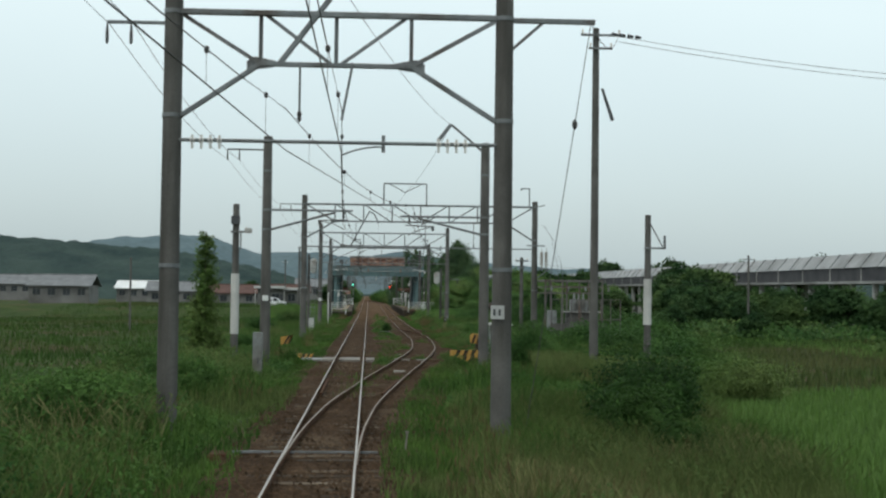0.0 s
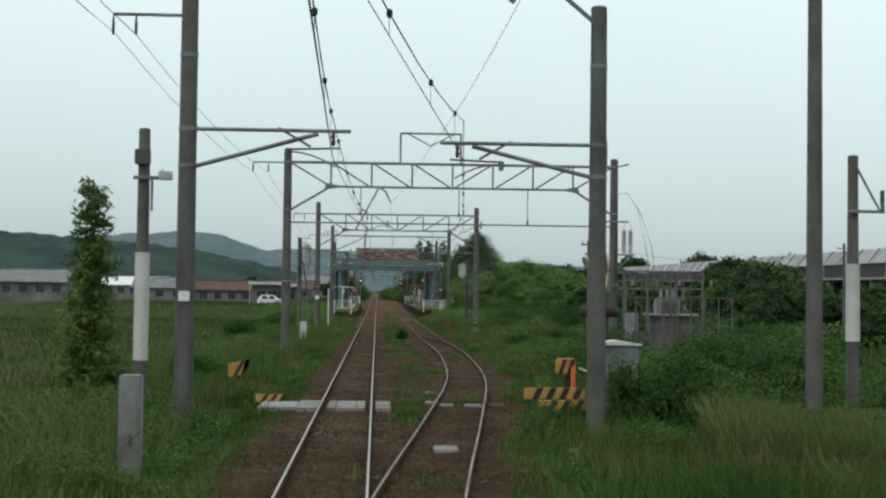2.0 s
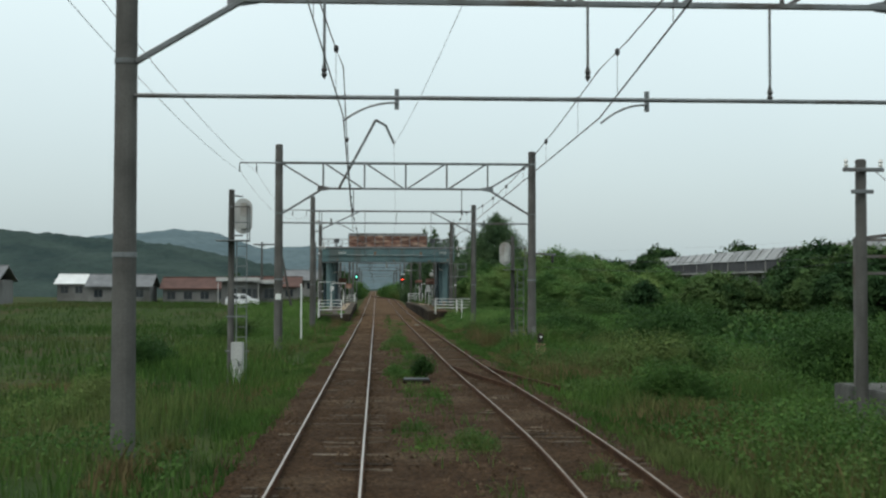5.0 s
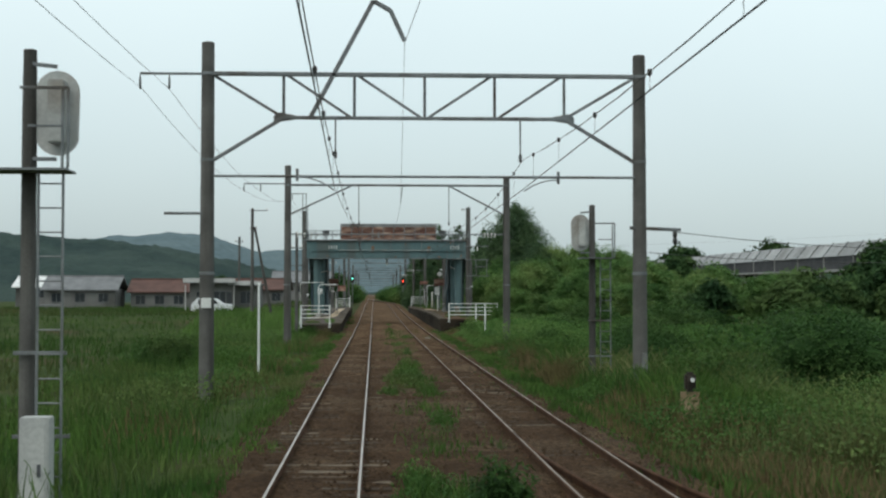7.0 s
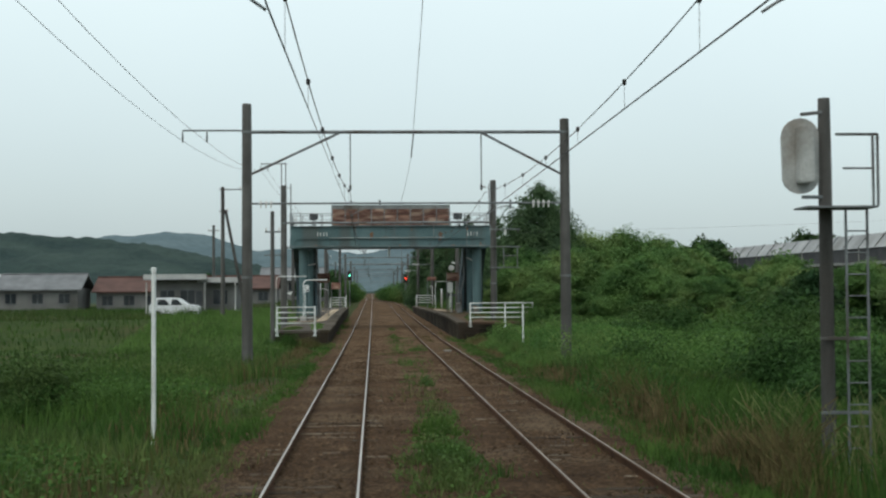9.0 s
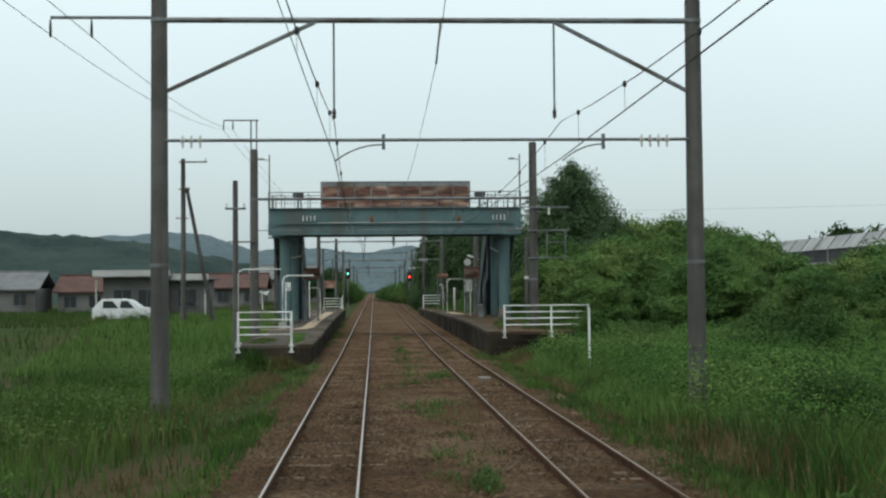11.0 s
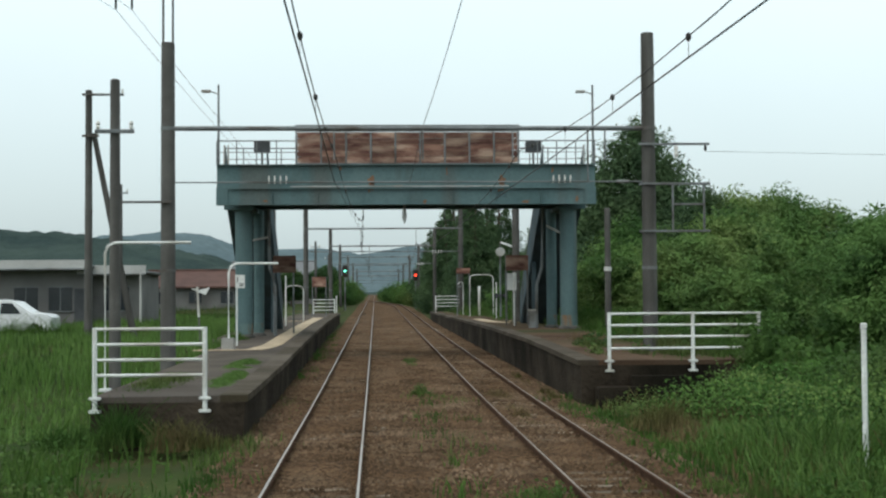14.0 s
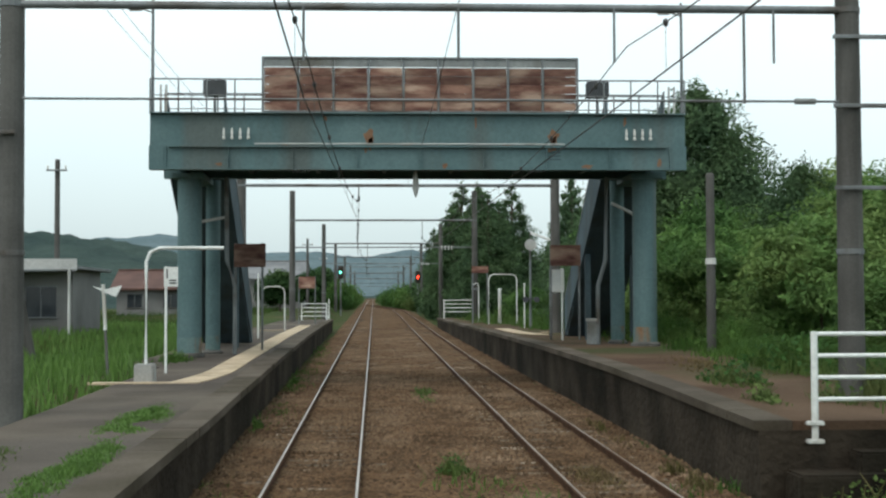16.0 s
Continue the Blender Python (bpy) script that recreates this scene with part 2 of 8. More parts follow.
M_CABINET = mat("weathered_cabinet_paint", (0.17, 0.185, 0.185), (0.25, 0.265, 0.26), 0.65, 2.0, 20, 0.05, c3=(0.12, 0.115, 0.10))
M_DARKGREY = mat("dark_grey_metal", (0.05, 0.055, 0.06), (0.08, 0.085, 0.09), 0.7, 2.0, 20, 0.05)
M_SLAB = mat("crossing_slab", (0.16, 0.148, 0.130), (0.25, 0.232, 0.205), 0.9, 1.5, 25, 0.3, c3=(0.10, 0.088, 0.072), obrand=0.2)
M_WALLPALE = mat("pale_wall", (0.42, 0.42, 0.40), (0.52, 0.52, 0.50), 0.85, 0.8, 20, 0.05, c3=(0.33, 0.32, 0.30))
M_ROOFRED = mat("red_brown_roof", (0.075, 0.040, 0.034), (0.115, 0.062, 0.050), 0.8, 0.8, 12, 0.3)
M_HOUSEWALL = mat("dim_house_wall", (0.13, 0.128, 0.125), (0.19, 0.188, 0.18), 0.85, 0.5, 20, 0.05, c3=(0.09, 0.088, 0.082))
M_ROOFGREY = mat("grey_tile_roof", (0.12, 0.125, 0.13), (0.19, 0.195, 0.20), 0.75, 0.8, 12, 0.3)
M_ROOFWHITE = mat("pale_sheet_roof", (0.60, 0.61, 0.60), (0.72, 0.73, 0.72), 0.5, 0.6, 12, 0.05)
M_ROOFDULL = mat("dull_pale_fascia", (0.38, 0.385, 0.375), (0.48, 0.485, 0.47), 0.7, 0.6, 12, 0.05, c3=(0.28, 0.27, 0.25))
M_WINDOW = mat("dark_window_glass", (0.02, 0.025, 0.03), (0.035, 0.04, 0.045), 0.08, 1.0, 8, 0.0, spec=0.6)
M_CONCWALL = mat("grimy_concrete_wall", (0.24, 0.24, 0.23), (0.33, 0.33, 0.315), 0.9, 0.5, 16, 0.15, c3=(0.17, 0.17, 0.16), streak=(1, 1, 0.3))
M_SNOWPANEL = mat("weathered_panel", (0.25, 0.255, 0.255), (0.34, 0.345, 0.345), 0.75, 0.4, 12, 0.05, c3=(0.19, 0.19, 0.185), obrand=0.15)
# shade under the snow panels is put into the girder's dark base colour
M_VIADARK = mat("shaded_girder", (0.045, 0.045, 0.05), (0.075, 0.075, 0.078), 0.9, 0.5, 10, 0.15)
# aerial haze is mixed into the ridge's pale blue base colour
M_HILL = mat("hazy_far_hill", (0.095, 0.132, 0.146), (0.125, 0.166, 0.178), 1.0, 0.012, 0.12, 0.0, spec=0.0)
M_HILLNEAR = mat("near_wooded_hill", (0.028, 0.046, 0.044), (0.050, 0.073, 0.064), 1.0, 0.05, 0.5, 0.6, depth=2.0, spec=0.05)
M_CARWHITE = mat("white_car_paint", (0.66, 0.68, 0.69), (0.70, 0.72, 0.73), 0.25, 1.0, 10, 0.0, spec=0.6)
M_TYRE = mat("tyre_rubber", (0.012, 0.012, 0.012), (0.022, 0.022, 0.022), 0.9, 6.0, 30, 0.1)
M_RED = glow("red_lamp", (1.0, 0.05, 0.02), 6.0)
M_GREEN = glow("green_lamp", (0.15, 1.0, 0.65), 4.0)
M_SIGNWHITE = mat("faded_white_sign", (0.60, 0.62, 0.60), (0.70, 0.71, 0.69), 0.6, 3.0, 25, 0.0)
M_INK = mat("sign_ink", (0.02, 0.02, 0.022), (0.03, 0.03, 0.032), 0.7, 3.0, 25, 0.0)


# ---- building helpers ----
def empty(name, x=0.0, y=0.0, z=0.0, label="", category="", group="", kind=""):
    ob = new(name)
    ob.location = (x, y, z)
    return tagged(ob, label, category, group, kind)


def part(name, bm, material, parent=None, label=""):
    """Links a bmesh, drawn in world coordinates, as one mesh under its thing."""
    me = bpy.data.meshes.new(name)
    bmesh.ops.recalc_face_normals(bm, faces=bm.faces)
    bm.to_mesh(me)
    bm.free()
    me.materials.append(material)
    ob = new(name, me)
    if parent is not None:
        ob.parent = parent
        if parent.parent is None:
            ob.matrix_parent_inverse = Matrix.Translation(parent.location).inverted()
    if label:
        ob["label"] = label
    return ob


def raw(name, verts, faces, material, parent=None, label="", smooth=False):
    me = bpy.data.meshes.new(name)
    me.from_pydata(verts, [], faces)
    me.materials.append(material)
    if smooth:
        me.polygons.foreach_set("use_smooth", [True] * len(me.polygons))
    ob = new(name, me)
    if parent is not None:
        ob.parent = parent
        ob.matrix_parent_inverse = Matrix.Translation(parent.location).inverted()
    if label:
        ob["label"] = label
    return ob


def bulk(name, verts, quads, material, parent=None):
    """A large mesh from numpy arrays: verts (n, 3), quads (m, k)."""
    me = bpy.data.meshes.new(name)
    k = quads.shape[1]
    me.vertices.add(len(verts))
    me.vertices.foreach_set("co", np.ascontiguousarray(verts, dtype=np.float32).ravel())
    me.loops.add(quads.size)
    me.loops.foreach_set("vertex_index", np.ascontiguousarray(quads, dtype=np.int32).ravel())
    me.polygons.add(len(quads))
    me.polygons.foreach_set("loop_start", np.arange(0, quads.size, k, dtype=np.int32))
    me.update(calc_edges=True)
    me.validate()
    me.materials.append(material)
    ob = new(name, me)
    if parent is not None:
        ob.parent = parent
        ob.matrix_parent_inverse = Matrix.Translation(parent.location).inverted()
    return ob


def axes(p0, p1):
    d = (Vector(p1) - Vector(p0)).normalized()
    side = d.cross(Vector((0, 0, 1)))
    if side.length < 1e-4:
        side = Vector((1, 0, 0))
    side.normalize()
    return d, side, side.cross(d).normalized()


def sweep(bm, p0, p1, profile, profile2=None):
    """A closed profile, (side, up) pairs, drawn from p0 to p1."""
    d, s, u = axes(p0, p1)
    a = [bm.verts.new(Vector(p0) + s * x + u * y) for x, y in profile]
    b = [bm.verts.new(Vector(p1) + s * x + u * y) for x, y in (profile2 or profile)]
    k = len(a)
    for i in range(k):
        bm.faces.new((a[i], a[(i + 1) % k], b[(i + 1) % k], b[i]))
    bm.faces.new(a[::-1])
    bm.faces.new(b)
    return bm


def ring(r, k=12):
    return [(r * math.cos(2 * math.pi * i / k), r * math.sin(2 * math.pi * i / k)) for i in range(k)]


def rod(p0, p1, r, r2=None, k=12, bm=None):
    return sweep(bm or bmesh.new(), p0, p1, ring(r, k), ring(r if r2 is None else r2, k))


def bar(p0, p1, w, h, bm=None):
    c = min(w, h) * 0.12
    x, y = w / 2, h / 2
    return sweep(bm or bmesh.new(), p0, p1, [(-x + c, -y), (x - c, -y), (x, -y + c), (x, y - c), (x - c, y), (-x + c, y), (-x, y - c), (-x, -y + c)])


def angle(p0, p1, s=0.075, t=0.012, bm=None):
    return sweep(bm or bmesh.new(), p0, p1, [(-s / 2, -s / 2), (s / 2, -s / 2), (s / 2, -s / 2 + t), (-s / 2 + t, -s / 2 + t), (-s / 2 + t, s / 2), (-s / 2, s / 2)])


def box(x0, x1, y0, y1, z0, z1, bevel=0.0, bm=None):
    fresh = bm is None
    bm = bm or bmesh.new()
    v = [bm.verts.new((x, y, z)) for z in (z0, z1) for x, y in ((x0, y0), (x1, y0), (x1, y1), (x0, y1))]
    for f in ((3, 2, 1, 0), (4, 5, 6, 7), (0, 1, 5, 4), (1, 2, 6, 5), (2, 3, 7, 6), (3, 0, 4, 7)):
        bm.faces.new([v[i] for i in f])
    if bevel and fresh:
        bmesh.ops.bevel(bm, geom=list(bm.edges), offset=bevel, segments=2, affect="EDGES")
    return bm


def pipe(points, r, k=8, bm=None):
    """A round tube along a polyline with mitred bends."""
    bm = bm or bmesh.new()
    pts = [Vector(p) for p in points]
    loops = []
    for i, p in enumerate(pts):
        d = (pts[min(i + 1, len(pts) - 1)] - pts[max(i - 1, 0)]).normalized()
        s = d.cross(Vector((0, 0, 1)))
        if s.length < 1e-3:
            s = d.cross(Vector((0, 1, 0)))
        s.normalize()
        u = s.cross(d)
        if loops and (loops[-1][0].co - pts[i - 1]).dot(s) < 0 and abs(d.z) > 0.9:
            pass
        loops.append([bm.verts.new(p + s * (r * math.cos(2 * math.pi * j / k)) + u * (r * math.sin(2 * math.pi * j / k))) for j in range(k)])
    for a, b in zip(loops, loops[1:]):
        # start each ring where it lies nearest to the last one
        off = min(range(k), key=lambda o: (a[0].co - b[o].co).length)
        flip = (a[1].co - b[(off + 1) % k].co).length > (a[1].co - b[(off - 1) % k].co).length
        for j in range(k):
            j2 = (off - j) % k if flip else (off + j) % k
            j3 = (off - j - 1) % k if flip else (off + j + 1) % k
            bm.faces.new((a[j], a[(j + 1) % k], b[j3], b[j2]))
    bm.faces.new(loops[0])
    bm.faces.new(loops[-1])
    return bm


def lathe(cx, cy, rows, k=14, bm=None, axis="z"):
    """A turned body: rows of (radius, height)."""
    bm = bm or bmesh.new()
    rings = []
    for r, z in rows:
        rings.append([bm.verts.new((cx + r * math.cos(2 * math.pi * j / k), cy + r * math.sin(2 * math.pi * j / k), z)) for j in range(k)])
    for a, b in zip(rings, rings[1:]):
        for j in range(k):
            bm.faces.new((a[j], a[(j + 1) % k], b[(j + 1) % k], b[j]))
    bm.faces.new(rings[0][::-1])
    bm.faces.new(rings[-1])
    return bm


# ---- the lie of the land ----
TRACK_X, GAUGE, SPACING = -0.72, 1.067, 3.78
LAY_Y = [23, 26, 30, 36, 40, 43, 46, 49, 52, 55, 58, 61, 64, 67, 70, 73, 76, 80, 84, 88, 92, 98, 104, 110, 332, 345, 360, 376, 392, 402]
LAY_D = [0, 0.02, 0.10, 0.38, 0.71, 0.98, 1.24, 1.52, 1.82, 2.11, 2.39, 2.67, 2.95, 3.19, 3.39, 3.54, 3.65, 3.77, 3.87, 3.92, 3.91, 3.87, 3.81, SPACING, SPACING, 3.45, 2.5, 1.35, 0.4, 0.05]
_ys = np.arange(0, 700, 0.5)
_ds = np.interp(_ys, LAY_Y, LAY_D)
for _ in range(3):
    _ds = np.convolve(np.pad(_ds, 2, mode="edge"), np.ones(5) / 5, mode="valid")


def side_track(y):
    """Centre of the second track at y."""
    return TRACK_X + float(np.interp(y, _ys, _ds))


def old_siding(y):
    """Centre of the disused siding that leaves the second track."""
    u = max(0.0, 115.0 - y)
    return side_track(y) + (0.0059 * u * u if u < 10 else 0.59 + 0.118 * (u - 10))


def rise(y):
    """How far the line has climbed at y: level up to the station, then a gentle grade."""
    return float(np.interp(y, [184, 190, 206, 225, 241, 260, 326, 420, 640, 1100], [0, 0.02, 0.12, 0.25, 0.36, 0.52, 1.10, 1.85, 3.2, 4.5]))


def hashed(x, y, s=1.0):
    return noise.noise((x * s, y * s, 3.7))


def ground_z(x, y):
    """Height of the ground sheet."""
    left, right = TRACK_X - 2.1, side_track(y) + 2.1
    if left <= x <= right:
        z = -0.17 + rise(y)
        e = min(x - left, right - x)
        z -= 0.12 * max(0.0, 1 - e / 0.6)
    else:
        out = left - x if x < left else x - right
        low = -0.55 if x < left else -0.75
        z = -0.29 + (low + 0.29) * min(1.0, out / 5.0)
        z += 0.16 * hashed(x, y, 0.11) * min(1.0, out / 2.0)
        if x < left and y > 185:
            z += (1.12 + 0.28 * min(1.0, max(0.0, out - 3.0) / 5.0)) * min(1.0, (y - 185) / 15) * min(1.0, max(0.0, out - 1.2) / 1.4)
        if x > right and y > 150:
            # the vine-grown bank that rises towards the wood
            z += 0.35 * min(1.0, max(0.0, out - 2.0) / 7.0) * min(1.0, (y - 150) / 35) * min(1.0, max(0.0, (55 - x) / 20))
        # the grade spreads out over the land beyond the platforms
        z += rise(y) * max(0.0, 1 - out / (2.5 + 40 * min(1.0, max(0.0, y - 262) / 40)))
        if out > 60:
            z += min(14.0, (out - 60) * 0.02) * (0.5 + 0.5 * hashed(x, y, 0.004))
    return z


# ---- ground ----
def make_ground():
    xs = sorted(set([round(v, 3) for v in np.concatenate([np.arange(-14, 16.01, 0.5), np.arange(-60, -14, 4), np.arange(16, 64, 4), np.array([-3000, -1500, -800, -400, -220, -140, -90, 90, 140, 220, 400, 800, 1500, 3000])])]))
    ys = sorted(set([round(float(v), 3) for v in np.concatenate([np.arange(-30, 280, 1.0), np.arange(280, 420, 7.0), np.array([-3000, -800, -200, -80, 450, 520, 640, 800, 1100, 1500, 2200, 4200])])]))
    verts = [(x, y, ground_z(x, y)) for y in ys for x in xs]
    w = len(xs)
    faces = [(j * w + i, j * w + i + 1, (j + 1) * w + i + 1, (j + 1) * w + i) for j in range(len(ys) - 1) for i in range(w - 1)]
    ob = raw("ground", verts, faces, M_SOIL, smooth=True)
    return tagged(ob, "weedy earth and grass beside the railway", "ground", kind="structure")


make_ground()


def make_ballast():
    verts, faces = [], []
    ys = [float(v) for v in np.concatenate([np.arange(-30, 270, 0.8), np.arange(270, 640, 10)])]
    n = 26
    for y in ys:
        x0, x1 = TRACK_X - 2.0, side_track(y) + 2.0
        for i in range(n + 1):
            f = i / n
            x = x0 + (x1 - x0) * f
            e = min(x - x0, x1 - x) / 0.5
            edge = 0.28 * max(0.0, 1 - e) + 0.05 * hashed(x, y, 0.9)
            verts.append((x, y, rise(y) - 0.125 - edge + 0.022 * hashed(x, y, 2.6)))
    w = n + 1
    for j in range(len(ys) - 1):
        for i in range(n):
            faces.append((j * w + i, j * w + i + 1, (j + 1) * w + i + 1, (j + 1) * w + i))
    ob = raw("ballast_bed", verts, faces, M_BALLAST, smooth=True)
    return tagged(ob, "brown rust-stained ballast bed under both tracks", "track bed", kind="structure")


make_ballast()

# ---- tracks ----
RAIL = [(-0.0635, -0.153), (0.0635, -0.153), (0.0635, -0.143), (0.012, -0.125), (0.0085, -0.05), (0.032, -0.036), (0.0325, -0.010), (0.026, -0.003), (-0.026, -0.003), (-0.0325, -0.010), (-0.032, -0.036), (-0.0085, -0.05), (-0.012, -0.125), (-0.0635, -0.143)]
HEAD = [(-0.015, -0.006), (0.015, -0.006), (0.015, -0.001), (0.011, 0.0015), (-0.011, 0.0015), (-0.015, -0.001)]


def rail_mesh(name, path, profile, material, parent, label=""):
    verts, faces, k = [], [], len(profile)
    for i, (x, y) in enumerate(path):
        x2, y2 = path[min(i + 1, len(path) - 1)]
        x1, y1 = path[max(i - 1, 0)]
        d = Vector((x2 - x1, y2 - y1, 0)).normalized()
        s = Vector((d.y, -d.x, 0))
        verts += [(x + s.x * a, y + s.y * a, b + rise(y)) for a, b in profile]
    for i in range(len(path) - 1):
        for j in range(k):
            a, b = i * k + j, i * k + (j + 1) % k
            faces.append((a, b, b + k, a + k))
    faces += [tuple(range(k))[::-1], tuple(range((len(path) - 1) * k, len(path) * k))]
    return raw(name, verts, faces, material, parent, label)


def make_track(name, label, centre, ys, top):
    t = empty(name, centre(ys[0]), ys[0], -0.15, label, "railway track", "tracks", "structure")
    for s in (-1, 1):
        path = [(centre(y) + s * (GAUGE / 2 + 0.0325), y) for y in ys]
        r = rail_mesh("rail", path, RAIL, M_RUST, t, "rust-brown steel rail with worn bright head")
        rail_mesh("rail_head", path, HEAD, top, r)
    return t


track_a = make_track("railway_track", "straight main track with bright worn rails in brown ballast", lambda y: TRACK_X, [-30.0, 100.0] + [184.0 + 6.0 * i for i in range(77)], M_RAILTOP)
for yc0, yc1, cen, sgn in ((39.5, 45.5, lambda y: TRACK_X, -1), (39.5, 45.5, side_track, 1)):
    path = [(cen(y) + sgn * (GAUGE / 2 + 0.0325 - 0.115), y) for y in np.linspace(yc0, yc1, 9)]
    rail_mesh("check_rail", path, [(a, b - 0.004) for a, b in RAIL], M_RUST, track_a, "short rusty check rail inside the running rail")
ys_side = [float(v) for v in np.arange(24.5, 110, 1.0)] + [184.0 + 6.0 * i for i in range(37)]
track_b = make_track("railway_track", "side track branching by a turnout, duller rails in brown ballast", side_track, ys_side, M_RAILTOP2)


siding_ys = [float(v) for v in np.arange(100.5, 115.1, 1.0)]
make_track("railway_track", "rusted disused siding sunk in earth and weeds", old_siding, siding_ys, M_RUST)


# ---- overhead line structures ----
def concrete_pole(parent, x, y, z0, z1, r0=0.20, r1=0.165, bands=()):
    rows = [(r0, z0), (r0 + (r1 - r0) * 0.5, (z0 + z1) / 2), (r1, z1 - 0.03), (r1 - 0.03, z1)]
    p = part("pole", lathe(x, y, rows, 16), M_CONC, parent, "grey weathered concrete pole")
    for z in bands:
        r = r0 + (r1 - r0) * (z - z0) / (z1 - z0) + 0.012
        part("band", lathe(x, y, [(r, z - 0.04), (r, z + 0.04)], 16), M_STEEL, p)
    return p


def insulator_row(parent, x, y, z, n, step, r=0.055):
    """Porcelain discs strung along x on a bar."""
    for i in range(n):
        bm = bmesh.new()
        for dx, rr in ((-0.03, r), (0.03, r * 0.85)):
            sweep(bm, (x + i * step + dx - 0.012, y, z), (x + i * step + dx + 0.012, y, z), ring(rr, 10))
        sweep(bm, (x + i * step, y, z - 0.16), (x + i * step, y, z + 0.10), ring(r * 0.45, 8))
        part("insulator", bm, M_INSUL, parent, "pale porcelain insulator")


def pull_off(parent, y, base, tip, zb, zt):
    """A curved steady arm from a drop bracket on the lower beam to the contact wire."""
    bm = bar((base, y, zb + 0.22), (base, y, zb - 0.1), 0.07, 0.07)
    part("arm_bracket", bm, M_STEEL, parent)
    n = 7
    pts = []
    for i in range(n):
        f = i / (n - 1)
        pts.append((base + (tip - base) * f, y - 0.05, zb + (zt - zb) * f ** 2.2))
    part("steady_arm", pipe(pts, 0.018, 6), M_STEEL, parent)


def hanger(parent, x, y, z0, z1, r=0.022):
    h = part("hanger", rod((x, y, z0), (x, y, z1), r, k=8), M_STEEL, parent)
    part("hanger_insulator", lathe(x, y, [(0.02, z1 + 0.02), (0.05, z1 + 0.06), (0.03, z1 + 0.10), (0.05, z1 + 0.14), (0.03, z1 + 0.20), (0.02, z1 + 0.24)], 10), M_DARKINS, h)


def outrigger(parent, x0, x1, y, z, drops=(0.0, 0.45)):
    part("outrigger", bar((x0, y, z), (x1, y, z), 0.06, 0.06), M_STEEL, parent)
    s = 1 if x0 > x1 else -1
    for d in drops:
        part("drop_insulator", lathe(x1 + s * d, y, [(0.012, z - 0.42), (0.03, z - 0.38), (0.03, z - 0.2), (0.014, z - 0.03)], 8), M_DARKINS, parent)


def truss_gantry(label, y, xl, xr, ztl, ztr, zc, zb, hl, hr, zk, bays, zbar, zfoot=-0.9):
    g = empty("catenary_gantry", (xl + xr) / 2, y, zfoot, label, "gantry", "line gantries")
    concrete_pole(g, xl, y, zfoot, ztl, bands=(zc, zk, 3.0))
    concrete_pole(g, xr, y, zfoot, ztr, bands=(zc, zk, 3.0))
    part("top_chord", bar((xl + 0.15, y - 0.05, zc), (xr - 0.15, y - 0.05, zc), 0.11, 0.11), M_STEEL, g)
    part("bottom_chord", bar((hl, y - 0.05, zb), (hr, y - 0.05, zb), 0.09, 0.09), M_STEEL, g)
    w = (hr - hl) / bays
    for i in range(bays + 1):
        part("vertical", angle((hl + i * w, y - 0.05, zb), (hl + i * w, y - 0.05, zc), 0.075), M_STEEL, g)
    for i in range(bays):
        a, b = (zc, zb) if i < bays / 2 else (zb, zc)
        part("diagonal", angle((hl + i * w + 0.06, y - 0.05, a), (hl + (i + 1) * w - 0.06, y - 0.05, b), 0.07), M_STEEL, g)
    for xp, h in ((xl, hl), (xr, hr)):
        s = 1 if h > xp else -1
        part("end_diagonal", angle((xp + s * 0.17, y - 0.05, zc - 0.05), (h, y - 0.05, zb), 0.075), M_STEEL, g)
        part("knee_brace", bar((xp + s * 0.17, y - 0.05, zk), (h, y - 0.05, zb), 0.09, 0.09), M_STEEL, g)
        bm = bmesh.new()
        v = [bm.verts.new((h + s * a, y - 0.06 + d, zb + b)) for d in (0, 0.02) for a, b in ((-0.26, -0.13), (0.24, -0.06), (0.30, 0.06), (-0.10, 0.14), (-0.26, 0.05))]
        bm.faces.new(v[:5]); bm.faces.new(v[5:][::-1])
        for i in range(5):
            bm.faces.new((v[i], v[(i + 1) % 5], v[5 + (i + 1) % 5], v[5 + i]))
        part("gusset", bm, M_STEEL, g)
    if zbar:
        part("lower_beam", rod((xl + 0.15, y - 0.12, zbar), (xr - 0.15, y - 0.12, zbar), 0.035, k=10), M_STEEL, g)
    return g


def ridge_frame(parent, y, pts, r=0.05):
    """A bent feeder frame of bars standing on the beam."""
    for a, b in zip(pts, pts[1:]):
        part("frame_bar", bar((a[0], y - 0.05, a[1]), (b[0], y - 0.05, b[1]), 2 * r, 2 * r), M_STEEL, parent)


WIRE_L = [(-40, -0.9), (30.4, -0.55), (56.4, -1.0), (86.9, -0.5), (126, -1.0), (160.6, -0.75), (191, -0.95), (222, -0.5), (254, -0.95), (290, -0.5), (340, -0.9), (400, -0.6), (600, -0.7)]
WIRE_R = [(-12, -4.6), (30.4, -1.6), (56.4, 1.65), (86.9, 3.6), (126, 3.95), (160.6, 4.05), (191, 3.75), (222, 3.4), (254, 3.0), (290, 3.3), (340, 2.9), (400, 3.1), (600, 3.06)]

